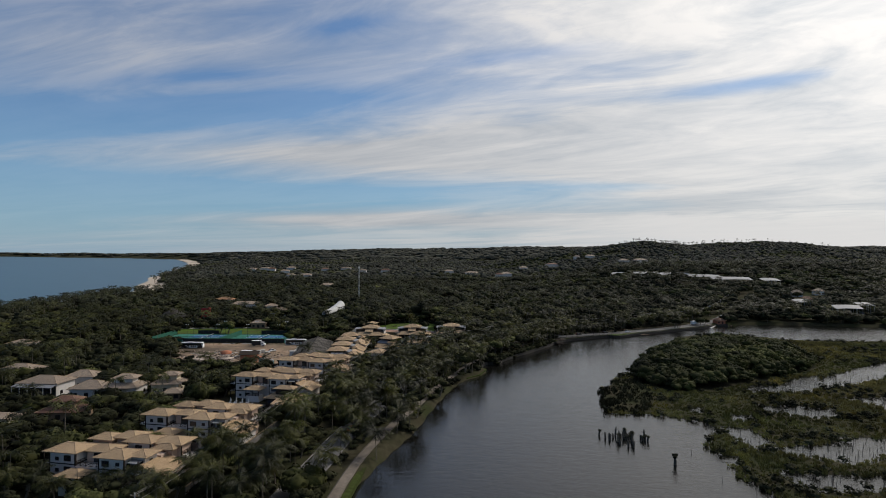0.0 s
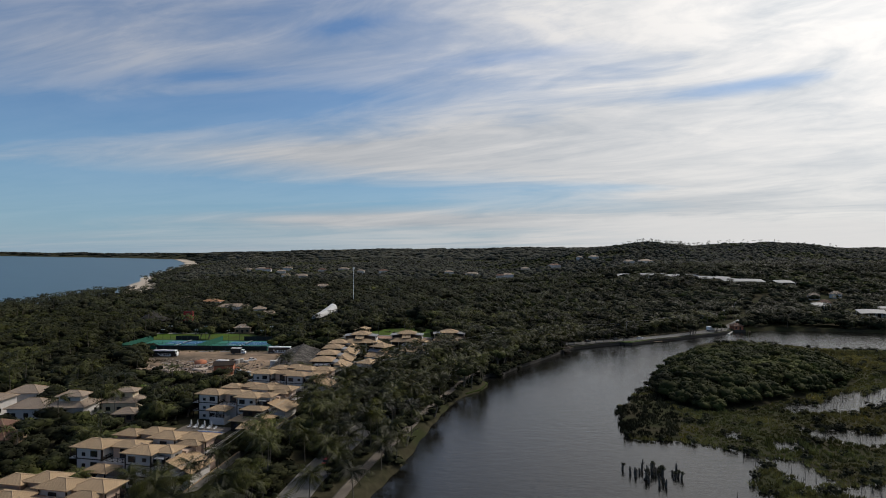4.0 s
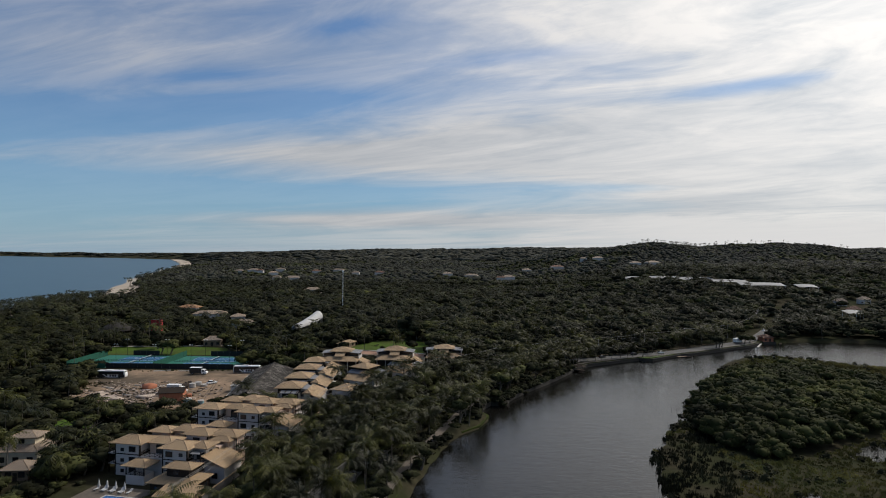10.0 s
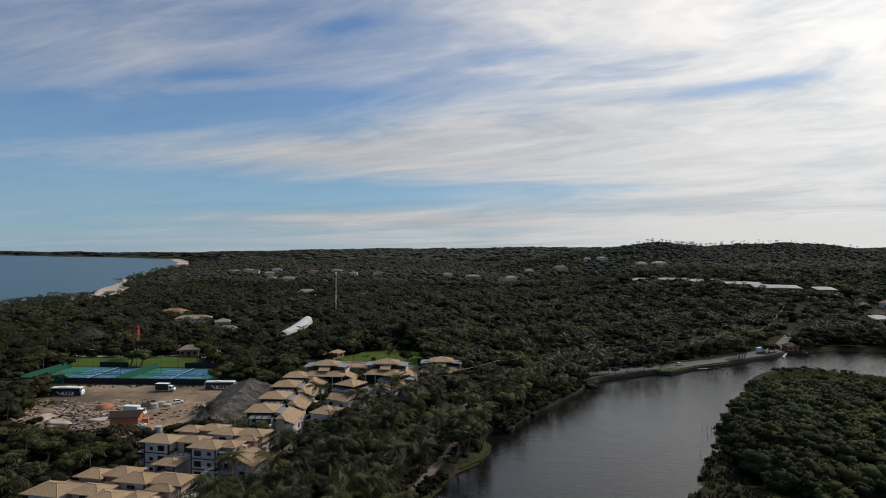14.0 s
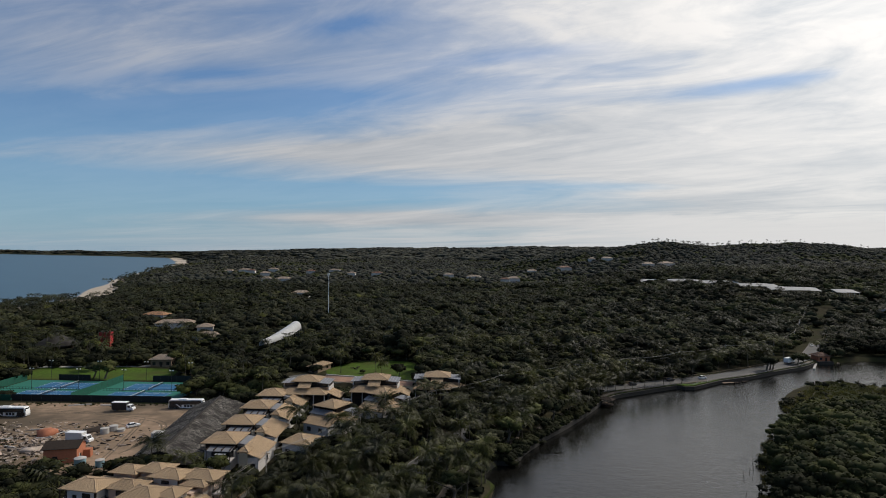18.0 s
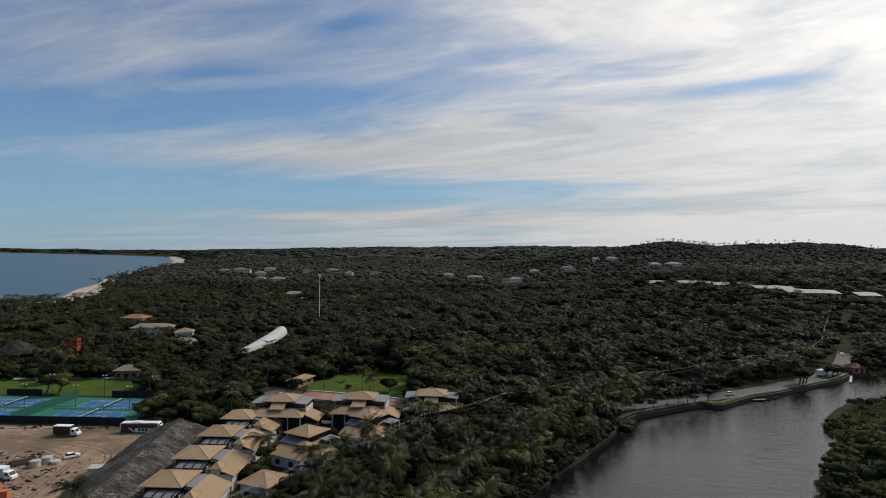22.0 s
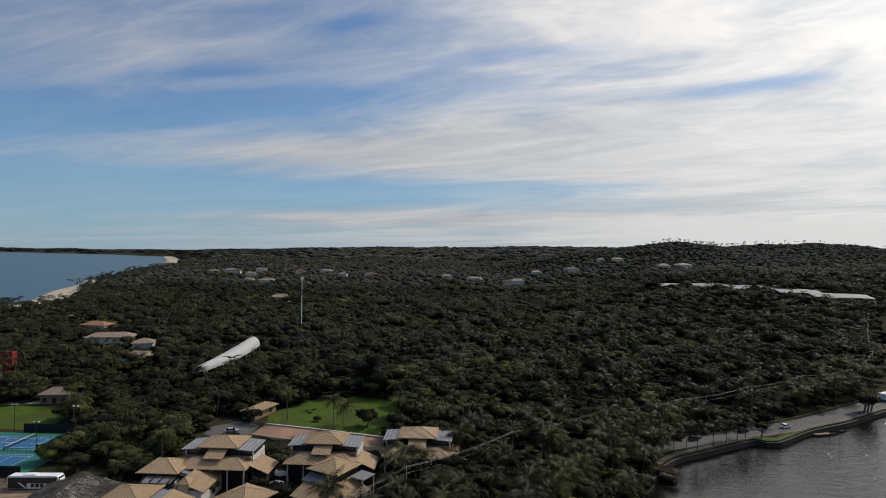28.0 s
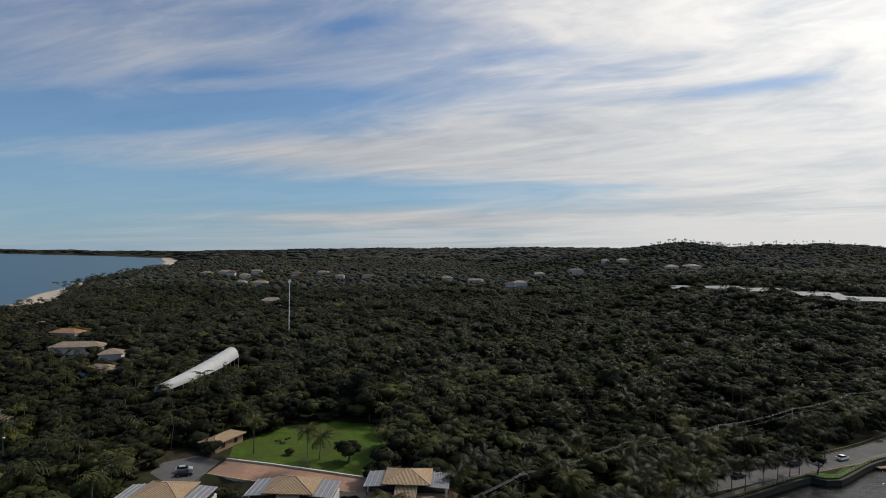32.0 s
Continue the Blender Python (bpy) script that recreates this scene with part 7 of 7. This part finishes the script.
def rowing_boat(x, y, a, mat):
    b = thing("rowing_boat", "small wooden rowing boat moored at the bank", "boat", "moored boats", at=pose(x, y, 0.0, 0, 0, a))
    ring = lambda k, zz, s: [(k * c[0], s * c[1], zz + 0.12 * abs(c[0] / 2.2) ** 2) for c in ((-2.0, -0.5), (0, -0.75), (1.6, -0.5), (2.3, 0), (1.6, 0.5), (0, 0.75), (-2.0, 0.5))]
    part("hull", loft([ring(0.85, -0.15, 0.7), ring(1.0, 0.45, 1.0), ring(0.94, 0.45, 0.88), ring(0.8, 0.1, 0.6)]), mat, b)
    for px in (-1.1, 0.3):
        part("thwart", box(px - 0.15, -0.6, 0.3, px + 0.15, 0.6, 0.35), "timber", b)


rowing_boat(137.5, 435.2, 20, "dark_timber_and_shade")
rowing_boat(142.5, 438.4, 30, "dark_timber_and_shade")
rowing_boat(63.6, 392.0, 50, "dark_timber_and_shade")
rowing_boat(220.0, 491.0, 60, "timber")


def jetty(x, y, a, l, label):
    j = thing("jetty", label, "jetty", "", at=pose(x, y, 0, 0, 0, a))
    for i in range(int(l / 0.28)):
        part("board", box(i * 0.28, -0.8, 0.62, i * 0.28 + 0.24, 0.8, 0.70), "timber", j)
    for px in (0.6, l / 2, l - 0.4):
        for s in (-0.75, 0.75):
            part("jetty_post", tube([(px, s, -1.2), (px, s, 0.95)], 0.09, 6), "dark_timber_and_shade", j)


jetty(60.2, 391.0, -22, 5.5, "dark timber jetty below the palms")
jetty(129.4, 432.2, 18, 6.5, "pale plank jetty at the promenade")

rail = thing("promenade_railing", "thin grey tubular railing along the quay", "railing")
line = [(p[0] - 0.2, p[1] + 0.5) for p in QUAY if 84 < p[0]]
for (ax, ay), (bx, by) in zip(line, line[1:]):
    n = max(1, round(math.hypot(bx - ax, by - ay) / 2.0))
    for i in range(n):
        x, y = ax + (bx - ax) * i / n, ay + (by - ay) * i / n
        part("post", tube([(x, y, 1.6), (x, y, 2.7)], 0.04, 5), "metal_grey", rail)
for z in (2.3, 2.8):
    part("rail", tube([(x, y, z) for x, y in line], 0.025, 5), "metal_grey", rail)
guard = thing("guard_rail", "dark wooden guard rail at the road's far side", "railing")
line = [(p[0] - 2.2, p[1] + 4.0) for p in ROAD if 60 < p[0] < 200 and p[1] < 500]
railing(guard, line, 2.0, 1.0, "timber", False)

for i in range(44):
    x, y = 53.2 + rng.normal(0, 3.2), 192.6 + rng.normal(0, 3.2)
    h = rng.uniform(0.5, 2.2) if i % 7 else rng.uniform(2.4, 3.6)
    l = rng.uniform(-0.6, 0.6)
    st = thing("dead_stump", "dark dead tree stump standing in the lake", "stump", "dead stumps in the lake", at=pose(x, y, 0))
    part("stem", tube([(0, 0, -1.0), (l * 0.4, 0, h * 0.5), (l, l * 0.5, h)], [0.36, 0.28, 0.14], 6), "dry_wood", st)
    if h > 1.2:
        part("branch", tube([(l * 0.4, 0, h * 0.5), (l + 0.7, 0.2, h * 0.8)], [0.09, 0.03], 5), "dry_wood", st)
        part("branch", tube([(l * 0.4, 0, h * 0.45), (l - 0.9, -0.3, h * 0.75)], [0.10, 0.04], 5), "dry_wood", st)
    if i % 3 == 0:
        sp_ = TUFTS[i % 5]
        part("sprouts", ([(p[0] * 0.7 + l * 0.7, p[1] * 0.7, p[2] * 0.55 + h * 0.85) for p in sp_[0]], [tuple(int(q) for q in f) for f in sp_[1]]), "leaf", st)
st = thing("dead_stump", "thick dark stump with sprouting leaves in the lake", "stump", "dead stumps in the lake", at=pose(61, 170.7, 0))
part("stem", tube([(0, 0, -1.0), (0.1, 0, 1.0), (0.0, 0, 2.2)], [0.5, 0.42, 0.3], 8), "dry_wood", st)
me = sheet("sprouts", CROWNS_MID[0][0] * 1.1 + np.array([0, 0, 2.6]), CROWNS_MID[0][1], "leaf")
me.parent = st
sticks = []
sx_, sy_ = rng.uniform(66, 240, 2600), rng.uniform(140, 330, 2600)
for x, y, d in zip(sx_, sy_, water_depth(sx_, sy_)):
    if d > 0.3 or d < -7 or (x < 82 and rng.random() < 0.9):
        continue
    h, l = rng.uniform(0.5, 2.2), rng.uniform(-0.3, 0.3)
    sticks.append(tube([(x, y, -0.3), (x + l, y + l * 0.4, h)], [0.09, 0.03], 4))
tagged(part("dead_sticks", join(*sticks), "dry_wood"), "thin dead stems standing in the marsh water", "dead stems", "", "stuff")

# palms in rows on the promenade and the lawn
for i, (x, y, h) in enumerate(((71.5, 406.6, 6.5), (76.1, 408.4, 7), (79.5, 408.4, 7.5), (85.9, 412.2, 7), (91.8, 416.2, 6.5), (96.6, 419.2, 7.5), (100.2, 421.0, 7), (55, 398, 8), (57.5, 402, 8.5), (60, 399, 7.5), (63.5, 401, 7), (65.5, 405.0, 8), (54, 392, 7.5), (50.5, 391, 9), (66.5, 400.4, 6), (47, 391, 8), (63.5, 407, 10), (58, 402.5, 10), (53, 397, 11), (49, 401, 9.5), (116, 436, 8), (-35.8, 405.6, 10.5), (-34.2, 411.9, 6.5), (-53.7, 415, 9.5), (-15.4, 411.4, 9), (-108, 468, 10), (-112, 476, 9),
                               (240, 560, 8), (246, 548, 8), (250, 575, 8), (258, 566, 8), (268, 608, 9), (282, 602, 9), (228, 548, 9), (60, 404.5, 11), (46, 386, 10), (40, 377, 10), (33, 366, 10), (-100, 138, 6.0), (-94, 134, 5.2), (-85, 137, 5.6), (-78, 136, 6.2), (-70, 134, 6.5), (-91, 130, 6.5), (-104, 133, 7), (-64, 140, 8), (-62, 150, 8.5), (-61, 158, 8), (-90, 168.5, 5.2), (-76, 166, 6), (-63, 168, 8))):
    put_palm(x, y, ground_at(x, y) if y > 500 or x < 0 else 1.95, 4.3, h, i * 1.7, i)
for i, (x, y, w, h) in enumerate(((105.8, 422.0, 2.2, 5.5), (-103, 474, 4.4, 8), (-223, 490, 4.5, 7), (-115, 464, 4, 8), (162, 456.5, 4.2, 8.5), (165, 459, 3.6, 8), (167, 460, 3.2, 7), (189, 476.5, 4.0, 6.5), (195, 482, 3.6, 6), (27, 347, 4.2, 9), (36, 356, 4.6, 9), (18, 330, 4.6, 9.5), (9, 306, 4.4, 9), (22, 338, 4.2, 8.5), (12, 318, 4.6, 9), (-165, 412, 5.2, 9.5), (-171, 413, 3.6, 8), (-120, 413, 3.6, 6), (-112, 399, 5.0, 7), (-106, 390, 5.2, 7), (-104, 402, 5.4, 8), (-97, 384, 4.6, 6.5), (-100, 376, 3.6, 5),
                                  (-43.5, 415, 1.4, 2.0), (-26, 411, 3.8, 6), (-4, 413, 7.0, 10), (-30, 460, 9, 15), (-20, 455, 7, 12), (-66, 437, 4.4, 8), (-13, 424, 5, 8), (-64.5, 411.5, 3.0, 4.6), (-57, 363, 2.4, 4.6), (-46, 365, 2.2, 4.4), (-43, 360, 2.0, 4.2), (-29, 369, 2.4, 4.8), (-20, 375, 2.6, 5), (-9, 376, 2.8, 5.2), (0, 378, 2.8, 5.6), (5, 384, 3.2, 6.5), (-108, 295, 3.6, 5), (-98, 294, 3.4, 4.4), (-90, 297, 3.6, 5.2), (-84, 297, 3.6, 5.6), (-78, 296, 3.4, 5.4), (-109, 385, 4.6, 7.5), (-98, 391, 5, 8), (-182, 430, 4.6, 9), (-103, 137, 3.2, 6.4), (-97, 135.5, 3.0, 5.4), (-88, 134, 3.2, 5.6), (-81, 133, 3.4, 6.2), (-74, 132, 3.2, 5.6), (-106, 141, 2.8, 6), (-67, 137, 3.0, 6.4), (-98, 168, 2.8, 5.6), (-84, 167, 2.6, 4.6), (-70, 165, 2.8, 6))):
    put_tree(x, y, ground_at(x, y) if x < 0 else 1.9, w, h, i * 0.9, i * 3)

# small dark pier shelter below the palms
shel = thing("pier_shelter", "small dark open shelter on stilts at the bank", "shelter", at=pose(60.5, 387.5, 0, 0, 0, -35))
part("deck", box(0, 0, 0.75, 4.6, 3.4, 0.9), "dark_timber_and_shade", shel)
for x in (0.2, 4.4):
    for y in (0.2, 3.2):
        part("post", tube([(x, y, -1.2), (x, y, 3.1)], 0.09, 6), "dark_timber_and_shade", shel)
roof(shel, -0.5, -0.5, 5.1, 3.9, 3.0, 0.8, "dark_timber_and_shade", "dark_timber_and_shade")
